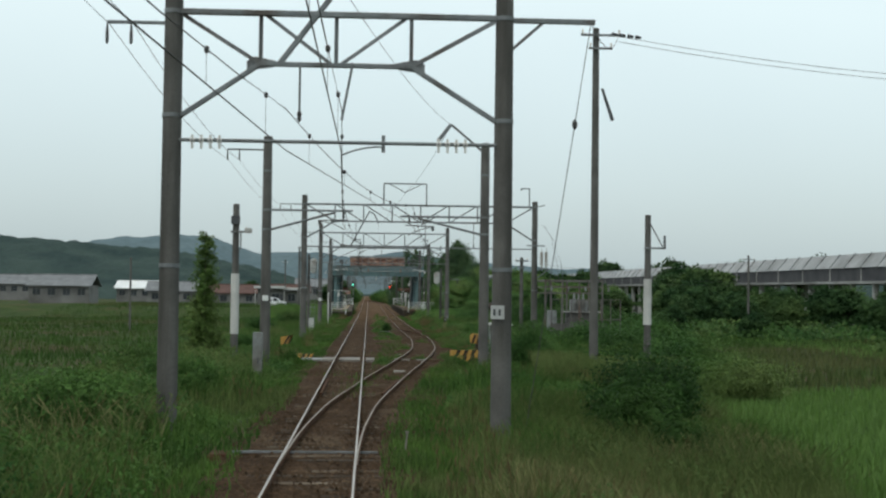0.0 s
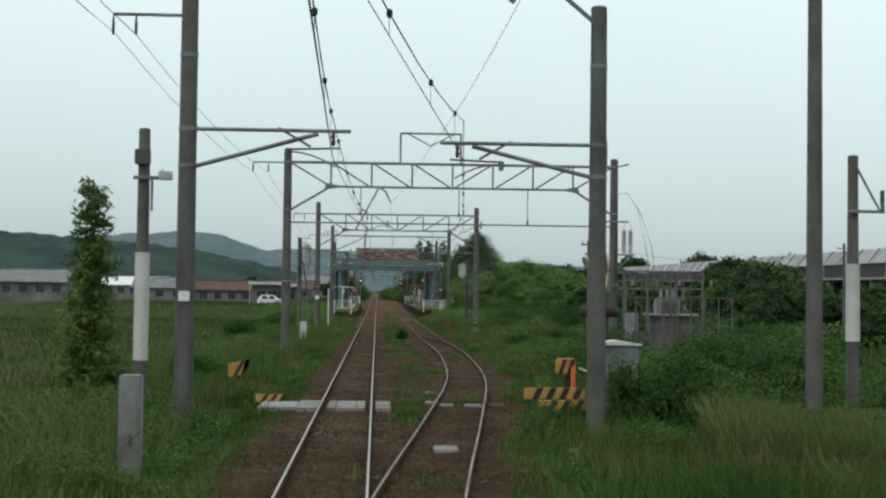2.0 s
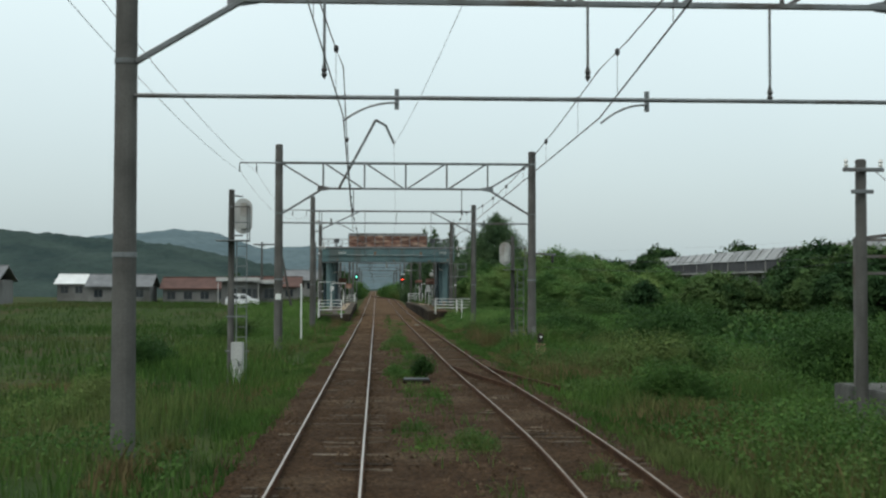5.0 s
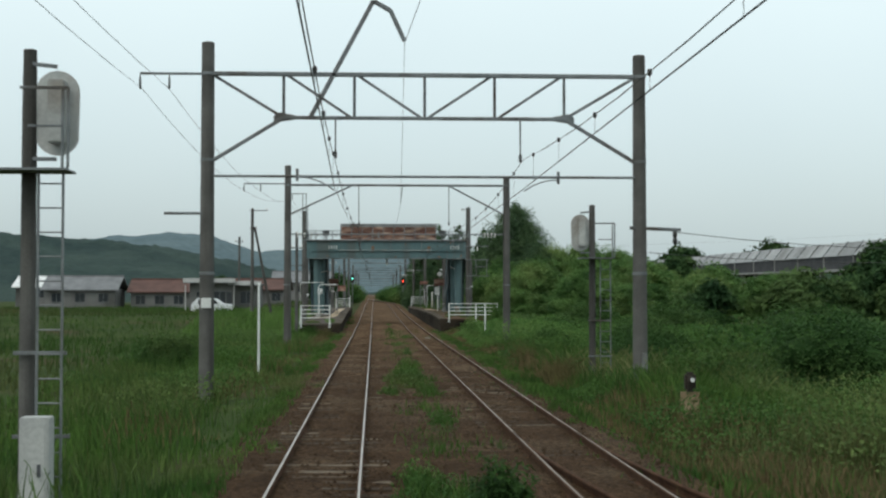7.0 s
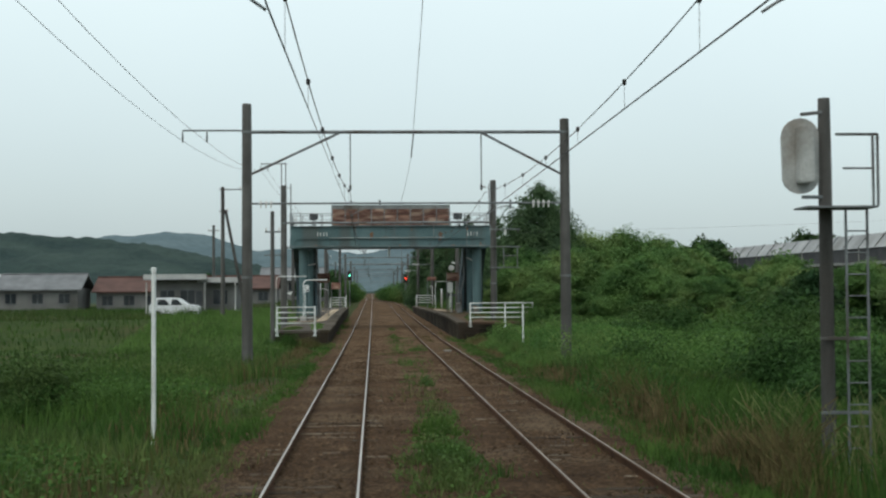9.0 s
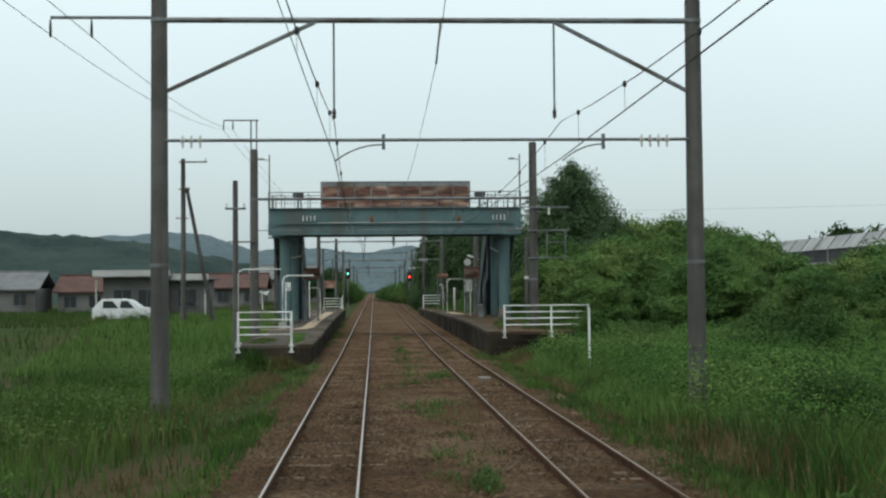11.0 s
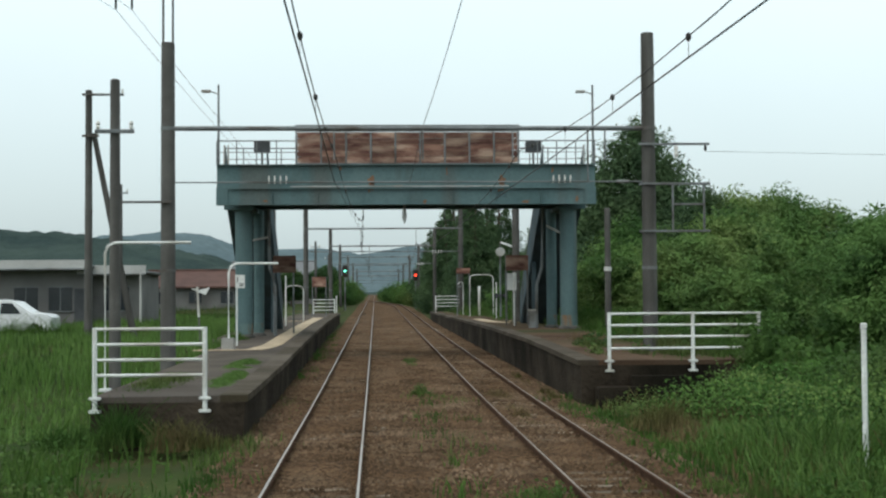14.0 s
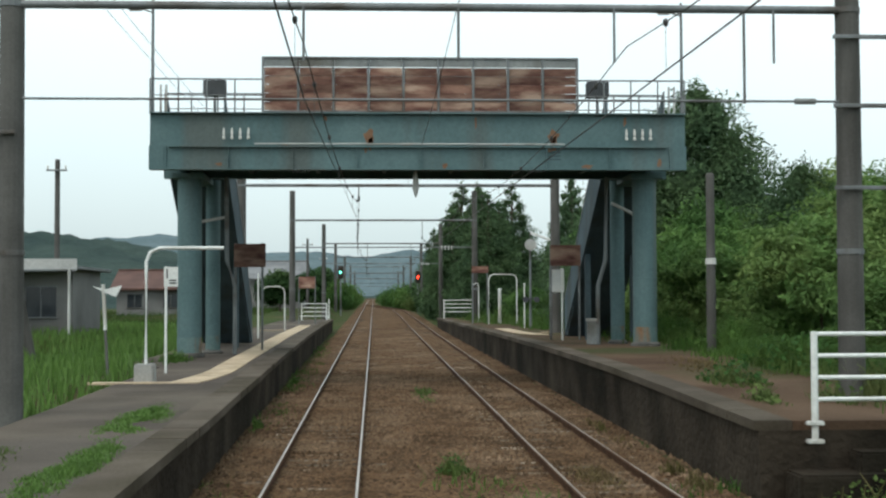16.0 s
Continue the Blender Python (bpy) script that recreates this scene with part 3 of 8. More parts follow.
# first gantry over the approach
g0 = truss_gantry("grey steel truss gantry on concrete poles over the turnout", 30.4, -3.75, 2.55, 10.2, 9.4, 7.82, 6.85, -2.1, 0.76, 5.84, 2, 5.37)
insulator_row(g0, -3.35, 30.28, 5.37, 4, 0.17)
insulator_row(g0, 1.3, 30.28, 5.37, 4, 0.17)
hanger(g0, -1.35, 30.3, 6.85, 5.75)
part("hanger", rod((-0.35, 30.3, 6.9), (-0.55, 30.3, 5.8), 0.025, k=8), M_STEEL, g0)
pull_off(g0, 30.3, 0.25, -0.55, 5.3, 5.12)
outrigger(g0, -3.75, -5.0, 30.4, 7.6)
part("outrigger", bar((2.55, 30.4, 7.8), (4.3, 30.4, 7.8), 0.07, 0.10), M_STEEL, g0)
part("outrigger_strut", angle((2.65, 30.4, 7.2), (3.3, 30.4, 7.78), 0.06), M_STEEL, g0)
ridge_frame(g0, 30.4, [(-1.75, 6.85), (-0.6, 8.4)])
part("stay_wire", rod((4.22, 30.4, 7.76), (2.98, 30.55, -0.55), 0.009, k=6), M_WIRE, g0, "thin slanting stay wire")
part("stay_insulator", lathe(3.93, 30.43, [(0.015, 5.72), (0.05, 5.78), (0.05, 5.86), (0.015, 5.92)], 10), M_DARKINS, g0)
pole_plate = part("number_plate", box(2.32, 2.58, 30.17, 30.19, 2.06, 2.32, 0.004), M_GREYBOX, g0, "small white pole plate with dark figures")
for bx0, bx1 in ((2.37, 2.41), (2.47, 2.51)):
    part("figure_bar", box(bx0, bx1, 30.163, 30.169, 2.13, 2.25), M_DARKGREY, pole_plate)

# the pair of cantilever poles


def cantilever(label, x, y, ztop, s, reach, ztube, zknee, wx):
    g = empty("cantilever_mast", x, y, -0.9, label, "mast", "cantilever masts")
    concrete_pole(g, x, y, -0.9, ztop, bands=(ztube, zknee, 7.2))
    a = x + s * 0.18
    part("top_tube", rod((a, y - 0.05, ztube), (x + s * reach, y - 0.05, ztube), 0.04, k=10), M_STEEL, g)
    part("brace_tube", rod((a, y - 0.05, zknee), (x + s * (reach - 0.65), y - 0.05, ztube - 0.06), 0.045, k=10), M_STEEL, g)
    part("strut", rod((x + s * (reach - 1.45), y - 0.05, ztube + 0.05), (x + s * (reach - 0.8), y - 0.05, ztube - 0.32), 0.025, k=8), M_STEEL, g)
    arm = part("steady_tube", rod((x + s * (reach - 1.25), y - 0.05, ztube - 0.38), (x + s * (reach - 0.2), y - 0.05, ztube - 0.34), 0.022, k=8), M_STEEL, g)
    part("bracket_clamp", lathe(x + s * (reach - 1.25), y - 0.05, [(0.05, ztube - 0.55), (0.06, ztube - 0.36)], 8), M_STEEL, arm)
    pts = [(x + s * (reach - 1.25 + 0.95 * f), y - 0.05, ztube - 0.42 - 0.3 * f ** 2) for f in (0, 0.25, 0.5, 0.75, 1)]
    part("steady_arm", pipe(pts, 0.017, 6), M_STEEL, g)
    part("post_insulator", lathe(x + s * (reach - 0.35), y - 0.05, [(0.03, ztube - 0.3), (0.05, ztube - 0.22), (0.03, ztube - 0.16), (0.05, ztube - 0.1), (0.02, ztube - 0.02)], 10), M_DARKINS, g)
    return g


cl = cantilever("grey concrete mast with hinged cantilever bracket over the main track", -3.88, 56.2, 8.52, 1, 3.25, 5.72, 4.98, 0)
outrigger(cl, -3.88, -5.4, 56.2, 8.0)
part("number_plate", box(-3.98, -3.76, 55.97, 55.99, 2.28, 2.48, 0.004), M_SIGNWHITE, cl, "small white pole plate")
cr = cantilever("grey concrete mast with hinged cantilever bracket over the side track", 4.44, 56.6, 8.45, -1, 3.25, 5.57, 4.92, 0)
ridge_frame(cr, 56.6, [(4.35, 8.1), (3.1, 9.15)], 0.04)
part("frame_cap", bar((3.1, 56.55, 9.15), (2.6, 56.55, 8.5), 0.06, 0.14), M_STEEL, cr)

# wide gantry over three tracks
g2 = truss_gantry("wide grey steel truss gantry on concrete poles", 86.9, -3.92, 10.1, 8.62, 8.42, 8.07, 7.05, -2.08, 8.31, 6.05, 6, 5.5)
outrigger(g2, -3.92, -5.4, 86.9, 8.05, (0.0, 0.65))
for xh, zl in ((-0.8, 5.8), (3.4, 5.8), (6.35, 5.5)):
    hanger(g2, xh, 86.8, 7.05, zl)
ridge_frame(g2, 86.9, [(0.87, 8.1), (0.87, 9.38), (3.46, 9.38), (3.46, 8.1)], 0.04)
ridge_frame(g2, 86.9, [(1.2, 9.36), (2.16, 8.85), (3.15, 9.36)], 0.025)
ridge_frame(g2, 86.9, [(9.75, 8.1), (9.75, 9.2), (9.25, 9.2), (9.25, 9.05)], 0.035)
pull_off(g2, 86.8, 0.35, -0.5, 5.42, 5.12)
pull_off(g2, 86.8, 4.35, 3.6, 5.42, 5.12)
for dx in (0.42, 0.70):
    part("arrester", lathe(10.1 + dx, 86.75, [(0.05, 4.35), (0.09, 4.42), (0.09, 5.3), (0.06, 5.36), (0.015, 5.4), (0.015, 5.6)], 12), M_GREYBOX, g2, "grey cylindrical surge arrester")
part("arrester_shelf", bar((10.2, 86.75, 4.3), (11.0, 86.75, 4.3), 0.22, 0.06), M_STEEL, g2)
part("shelf_strut", angle((10.25, 86.75, 3.75), (10.9, 86.75, 4.26), 0.06), M_STEEL, g2)
part("cross_arm", bar((9.6, 86.72, 5.72), (10.7, 86.72, 5.72), 0.07, 0.07), M_STEEL, g2)
part("top_arm", bar((10.1, 86.72, 8.05), (10.7, 86.72, 8.2), 0.06, 0.06), M_STEEL, g2)
for off, sag in ((0.35, 0), (0.6, 0.2)):
    pts = [(10.2, 86.6, 6.9), (10.6, 86.6, 6.95), (10.9 + off * 0.5, 86.6, 6.3 - sag), (11.1 + off, 86.6, 4.6), (11.3 + off, 86.6, 3.0)]
    part("cable", pipe(pts, 0.012, 6), M_WIRE, g2)

# two-track truss gantry
g3 = truss_gantry("grey steel truss gantry on concrete poles over both tracks", 126.0, -4.3, 7.03, 9.03, 8.78, 8.2, 7.06, -2.33, 5.03, 5.95, 4, 5.52)
outrigger(g3, -4.3, -6.05, 126.0, 8.2, (0.0, 0.75))
hanger(g3, -0.98, 125.9, 7.06, 5.98)
hanger(g3, 3.86, 125.9, 7.06, 5.9)
pull_off(g3, 125.9, -1.97, -1.0, 5.5, 5.15)
pull_off(g3, 125.9, 4.86, 3.95, 5.45, 5.15)
ridge_frame(g3, 126.0, [(-1.64, 7.06), (0.0, 10.15), (0.45, 9.9), (0.82, 9.1)], 0.055)
part("side_arm", bar((6.75, 125.9, 4.2), (8.1, 125.9, 4.15), 0.08, 0.09), M_STEEL, g3)
part("arm_insulator", lathe(7.95, 125.9, [(0.03, 3.75), (0.07, 3.85), (0.04, 3.95), (0.07, 4.02), (0.03, 4.12)], 10), M_DARKINS, g3)
part("side_arm", bar((-4.35, 125.9, 4.55), (-5.4, 125.9, 4.55), 0.07, 0.07), M_STEEL, g3)
part("pole_box", box(7.03, 7.16, 125.66, 125.80, 0.5, 0.92, 0.01), M_CABINET, g3, "small pale junction box on the pole")
part("number_plate", box(-4.42, -4.16, 125.77, 125.79, 2.1, 2.36, 0.004), M_SIGNWHITE, g3, "small white pole plate")


def beam_gantry(label, y, xl, xr, ztl, ztr, zb, zbar, brace_in, brace_z, feet=-0.9):
    g = empty("catenary_gantry", (xl + xr) / 2, y, feet, label, "gantry", "line gantries")
    concrete_pole(g, xl, y, feet, ztl, bands=(zb, 3.0))
    concrete_pole(g, xr, y, feet, ztr, bands=(zb, 3.0))
    part("beam", rod((xl + 0.1, y - 0.05, zb), (xr - 0.1, y - 0.05, zb), 0.06, k=12), M_STEEL, g)
    if brace_in:
        for xp, xi in ((xl, brace_in[0]), (xr, brace_in[1])):
            s = 1 if xi > xp else -1
            part("knee_brace", bar((xp + s * 0.17, y - 0.05, brace_z), (xi, y - 0.05, zb - 0.04), 0.08, 0.08), M_STEEL, g)
    if zbar:
        part("lower_beam", rod((xl + 0.15, y - 0.12, zbar), (xr - 0.15, y - 0.12, zbar), 0.035, k=10), M_STEEL, g)
    return g


g4 = beam_gantry("grey tubular beam gantry with knee braces on concrete poles", 160.6, -4.4, 6.9, 9.15, 8.62, 8.14, 5.6, (-1.14, 3.94), 6.65)
outrigger(g4, -4.4, -6.65, 160.6, 8.2, (0.0, 0.85))
hanger(g4, -0.75, 160.5, 8.1, 6.04)
hanger(g4, 3.9, 160.5, 8.1, 6.04)
part("hanger", rod((1.5, 160.5, 8.1), (1.4, 160.5, 7.2), 0.022, k=8), M_STEEL, g4)
pull_off(g4, 160.5, 0.28, -0.75, 5.5, 5.15)
pull_off(g4, 160.5, 4.93, 4.05, 5.5, 5.15)
insulator_row(g4, 5.75, 160.48, 5.6, 4, 0.18)
insulator_row(g4, -3.9, 160.48, 5.6, 3, 0.18)

# gantry just before the footbridge
g5 = beam_gantry("grey beam gantry on tall concrete poles before the footbridge", 191.0, -5.1, 7.03, 8.72, 9.0, 6.55, None, None, 0)
for dx in (-0.12, 0.12):
    part("mast_rod", rod((-5.1 + dx, 191, 8.5), (-5.1 + dx, 191, 9.98), 0.03, k=8), M_STEEL, g5)
outrigger(g5, -4.9, -6.4, 191.0, 9.98, (0.0, 0.4))
for xh in (-0.95, 1.28, 3.55, 5.9):
    part("hanger", rod((xh, 190.9, 6.55), (xh, 190.9, 5.75), 0.02, k=8), M_STEEL, g5)
part("hanger", rod((5.46, 190.9, 6.55), (5.46, 190.9, 5.16), 0.022, k=8), M_STEEL, g5)
part("lower_beam", rod((-4.92, 190.88, 5.19), (6.85, 190.88, 5.19), 0.018, k=8), M_STEEL, g5)
part("beam_insulator", rod((6.2, 190.88, 5.19), (6.5, 190.88, 5.19), 0.045, k=10), M_CABINET, g5)
for z in (6.13, 5.12, 3.92):
    part("cross_arm", bar((6.75, 190.8, z), (8.55, 190.8, z), 0.06, 0.06), M_STEEL, g5)
part("cross_arm", bar((-5.0, 190.8, 4.7), (-6.2, 190.8, 4.7), 0.06, 0.06), M_STEEL, g5)
for x in (7.6, 8.4):
    part("arm_post", bar((x, 190.8, 3.92), (x, 190.8, 5.12), 0.05, 0.05), M_STEEL, g5)
part("arm_shelf", bar((7.6, 190.8, 4.6), (8.4, 190.8, 4.6), 0.06, 0.05), M_STEEL, g5)
part("arm_insulator", lathe(8.45, 190.8, [(0.02, 5.95), (0.04, 6.0), (0.03, 6.1)], 10), M_DARKINS, g5)
part("arm_insulator", lathe(7.7, 190.8, [(0.03, 5.78), (0.07, 5.86), (0.04, 5.95), (0.06, 6.02), (0.03, 6.1)], 10), M_INSUL, g5)

# gantries past the footbridge
for y, xl, xr, zt, zb in ((222.0, -4.85, 6.85, 7.6, 6.6), (254.0, -4.88, 6.2, 9.0, 7.2), (290.0, -4.3, 5.9, 9.0, 7.3), (330.0, -4.4, 5.6, 9.0, 7.4), (375.0, -4.3, 5.6, 9.0, 7.4), (425.0, -4.3, 5.6, 9.0, 7.4), (480.0, -4.3, 5.6, 9.0, 7.4)):
    g = beam_gantry("grey beam gantry on concrete poles beyond the footbridge", y, xl, xr, zt, zt, zb, 5.55 if y > 230 else None, None, 0)
    wl_x = float(np.interp(y, [a for a, b in WIRE_L], [b for a, b in WIRE_L]))
    wr_x = float(np.interp(y, [a for a, b in WIRE_R], [b for a, b in WIRE_R]))
    for x in (wl_x, wr_x):
        hanger(g, x, y - 0.1, zb, 6.0)
    if y in (254.0, 290.0):
        insulator_row(g, 4.2, y - 0.12, 5.55, 4, 0.2)


# ---- overhead wires ----
def overhead(label, rows, zc=5.22, zm=6.0):
    w = empty("overhead_line", rows[0][1], rows[0][0], zc, label, "overhead wire", "overhead wires")
    contact = [(x, y, zc) for y, x in rows]
    part("contact_wire", pipe(contact, 0.011, 6), M_WIRE, w)
    mess = []
    for (y0, x0), (y1, x1) in zip(rows, rows[1:]):
        for i in range(8):
            f = i / 8
            mess.append((x0 + (x1 - x0) * f, y0 + (y1 - y0) * f, zm - 0.54 * 4 * f * (1 - f)))
    mess.append((rows[-1][1], rows[-1][0], zm))
    part("messenger_wire", pipe(mess, 0.010, 6), M_WIRE, w)
    for (y0, x0), (y1, x1) in zip(rows, rows[1:]):
        if y0 > 330:
            continue
        n = max(3, round((y1 - y0) / 5))
        for i in range(n):
            f = (i + 0.5) / n
            x, y, z = x0 + (x1 - x0) * f, y0 + (y1 - y0) * f, zm - 0.54 * 4 * f * (1 - f)
            d = part("dropper", rod((x, y, zc), (x, y, z), 0.004, k=5), M_WIRE, w)
            part("dropper_clamp", lathe(x, y, [(0.02, z - 0.05), (0.035, z - 0.02), (0.035, z + 0.03), (0.015, z + 0.05)], 7), M_DARKINS, d)
    return w


overhead("dark contact and messenger wires above the main track", WIRE_L)
overhead("dark contact and messenger wires above the side track", WIRE_R)


def span(label, pts, r=0.008, sag=0.3):
    out = []
    for a, b in zip(pts, pts[1:]):
        for i in range(8):
            f = i / 8
            p = Vector(a).lerp(Vector(b), f)
            p.z -= sag * 4 * f * (1 - f)
            out.append(p)
    out.append(pts[-1])
    return tagged(part("feeder_wire", pipe(out, r, 5), M_WIRE), label, "wire", "feeder wires")


span("thin dark feeder wire strung between gantry frames", [(-0.5, 0, 8.6), (-0.6, 30.4, 8.4), (3.1, 56.6, 9.15), (2.16, 86.9, 8.85), (0.82, 126, 9.05), (1.4, 160.6, 7.2), (1.28, 191, 6.6), (1.3, 222, 6.6)])
span("thin dark wire on pole outriggers", [(-5.0, -20, 7.6), (-4.95, 30.4, 7.55), (-5.35, 56.2, 7.6), (-5.4, 86.9, 7.65), (-6.0, 126, 7.8), (-6.6, 160.6, 7.8), (-6.4, 191, 9.55), (-6.2, 254, 9.4)])
span("thin dark wire on pole outriggers", [(-4.6, -20, 7.6), (-4.5, 30.4, 7.55), (-4.95, 56.2, 7.6), (-4.8, 86.9, 7.65), (-5.3, 126, 7.8), (-5.8, 160.6, 7.8), (-6.0, 191, 9.55), (-5.9, 254, 9.4)])


# ---- platforms ----
def plat_l(y):
    return float(np.interp(y, [180.5, 190, 206, 225, 256], [0.62, 0.68, 0.84, 0.98, 1.08]))


def plat_r(y):
    return float(np.interp(y, [187.6, 192, 198, 207, 226, 262], [0.80, 0.92, 1.03, 1.08, 1.10, 1.10]))


def make_platform(name, label, y0, y1, edge, back, top, s, surface):
    """A filled platform with a stained retaining wall, a concrete coping and a worn top. s: which way the track lies."""
    p = empty(name, edge(y0), y0, -0.3, label, "platform", "platforms", "structure")
    ys = [y0 + (y1 - y0) * i / 40 for i in range(41)]
    bm = bmesh.new()
    prev = None
    for y in ys:
        e = edge(y)
        row = [bm.verts.new(q) for q in ((e - s * 0.06, y, -0.45), (e - s * 0.02, y, top(y) - 0.12), (e - s * 0.4, y, top(y) - 0.12), (back(y), y, top(y) - 0.12), (back(y), y, -0.6))]
        if prev:
            for i in range(4):
                bm.faces.new((prev[i], prev[i + 1], row[i + 1], row[i]))
        else:
            bm.faces.new(row)
        prev = row
    bm.faces.new(prev[::-1])
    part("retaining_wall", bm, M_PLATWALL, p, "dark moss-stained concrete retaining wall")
    bm = bmesh.new()
    prev = None
    for y in ys:
        e = edge(y)
        row = [bm.verts.new(q) for q in ((e - s * 0.45, y, top(y) - 0.118), (e - s * 0.45, y, top(y) - 0.004), (back(y), y, top(y) - 0.02 + 0.02 * hashed(back(y), y, 0.3)), (back(y), y, top(y) - 0.118))]
        if prev:
            for i in range(3):
                bm.faces.new((prev[i], prev[i + 1], row[i + 1], row[i]))
        else:
            bm.faces.new(row)
        prev = row
    bm.faces.new(prev[::-1])
    part("platform_surface", bm, surface, p, "worn grey-brown platform surface")
    n = int((y1 - y0) / 1.2)
    for i in range(n):
        a, b = y0 + (y1 - y0) * i / n + 0.006, y0 + (y1 - y0) * (i + 1) / n - 0.006
        j = 0.008 * math.sin(i * 7.3)
        bm = bmesh.new()
        lo = [bm.verts.new(q) for q in ((edge(a) + s * (0.03 + j), a, top(a) - 0.118), (edge(b) + s * (0.03 + j), b, top(b) - 0.118), (edge(b) - s * 0.448, b, top(b) - 0.118), (edge(a) - s * 0.448, a, top(a) - 0.118))]
        hi = [bm.verts.new(v.co + Vector((0, 0, 0.12 + j * 0.4))) for v in lo]
        bm.faces.new(lo[::-1]); bm.faces.new(hi)
        for q in range(4):
            bm.faces.new((lo[q], lo[(q + 1) % 4], hi[(q + 1) % 4], hi[q]))
        part("coping_slab", bm, M_COPING, p)
    return p


edge_l = lambda y: float(np.interp(y, [180, 190, 206, 225, 256], [-2.18, -2.22, -2.36, -2.5, -2.65]))
edge_r = lambda y: float(np.interp(y, [187, 191, 200, 216, 262], [4.78, 4.68, 4.62, 4.6, 4.45]))
platform_l = make_platform("platform_1", "low worn platform with dark stained wall beside the main track", 180.6, 262.0, edge_l, lambda y: float(np.interp(y, [203.0, 205.0], [-4.85, -5.85])), plat_l, 1, M_PLATTOP)
platform_r = make_platform("platform_2", "low worn platform with dark stained wall beside the side track", 188.0, 266.0, edge_r, lambda y: 9.6, plat_r, -1, M_PLATSOIL)


for bx0, bx1, by0, bz1 in ((5.1, 6.3, 187.35, 0.22), (6.36, 7.5, 187.2, 0.12), (7.55, 8.8, 187.4, 0.26), (5.9, 7.2, 187.6, 0.46)):
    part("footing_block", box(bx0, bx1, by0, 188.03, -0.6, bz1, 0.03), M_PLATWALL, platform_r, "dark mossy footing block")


def tactile(platform, edge, top, s, y0, y1, bend):
    """Pale guide blocks set along the platform edge, one by one, curving in at the near end."""
    n = int((y1 - y0) / 0.3)
    for i in range(n):
        y = y0 + 0.3 * i
        off = 0.78 + bend * max(0.0, 1 - (y - y0) / 4.0) ** 2
        for c in (0, 1):
            x = edge(y) - s * (off + 0.3 * c)
            z = top(y)
            part("guide_block", box(x - 0.148, x + 0.148, y + 0.004, y + 0.296, z - 0.03, z + 0.012), M_TACTILE, platform)


tactile(platform_l, edge_l, plat_l, 1, 197.5, 242.0, 0.35)
tactile(platform_r, edge_r, plat_r, -1, 219.0, 229.0, 0.4)
for i in range(4):
    x = -4.9 + 0.3 * i
    part("guide_block", box(x - 0.146, x + 0.15, 232.4, 232.696, plat_l(232.5) - 0.03, plat_l(232.5) + 0.012), M_TACTILE, platform_l)
for i in range(5):
    x = edge_r(219.0) + 1.9 + 0.3 * i
    part("guide_block", box(x - 0.146, x + 0.15, 222.4, 222.696, plat_r(222.5) - 0.03, plat_r(222.5) + 0.012), M_TACTILE, platform_r)
for i in range(5):
    x = edge_l(197.5) - 1.73 - 0.3 * i
    part("guide_block", box(x - 0.146, x + 0.15, 197.5, 197.796, plat_l(197.5) - 0.03, plat_l(197.5) + 0.012), M_TACTILE, platform_l)


# ---- footbridge ----
def rust_blob(x, y, z, rx, rz, seed):
    """A thin flake of rust with a ragged outline on an upright plate."""
    bm = bmesh.new()
    k = 18
    front, rear = [], []
    for i in range(k):
        a = 2 * math.pi * i / k
        q = 1 + 0.75 * noise.noise((math.cos(a) * 1.3 + seed, math.sin(a) * 1.3, seed * 2.1)) + 0.25 * noise.noise((math.cos(a) * 5 + seed, math.sin(a) * 5, seed))
        dz = math.sin(a) * rz * q * (1.6 if math.sin(a) < 0 else 0.8)
        front.append(bm.verts.new((x + math.cos(a) * rx * q, y - 0.001, z + dz)))
        rear.append(bm.verts.new((x + math.cos(a) * rx * q, y + 0.003, z + dz)))
    bm.faces.new(front)
    bm.faces.new(rear[::-1])
    for i in range(k):
        bm.faces.new((front[i], front[(i + 1) % k], rear[(i + 1) % k], rear[i]))
    return bm


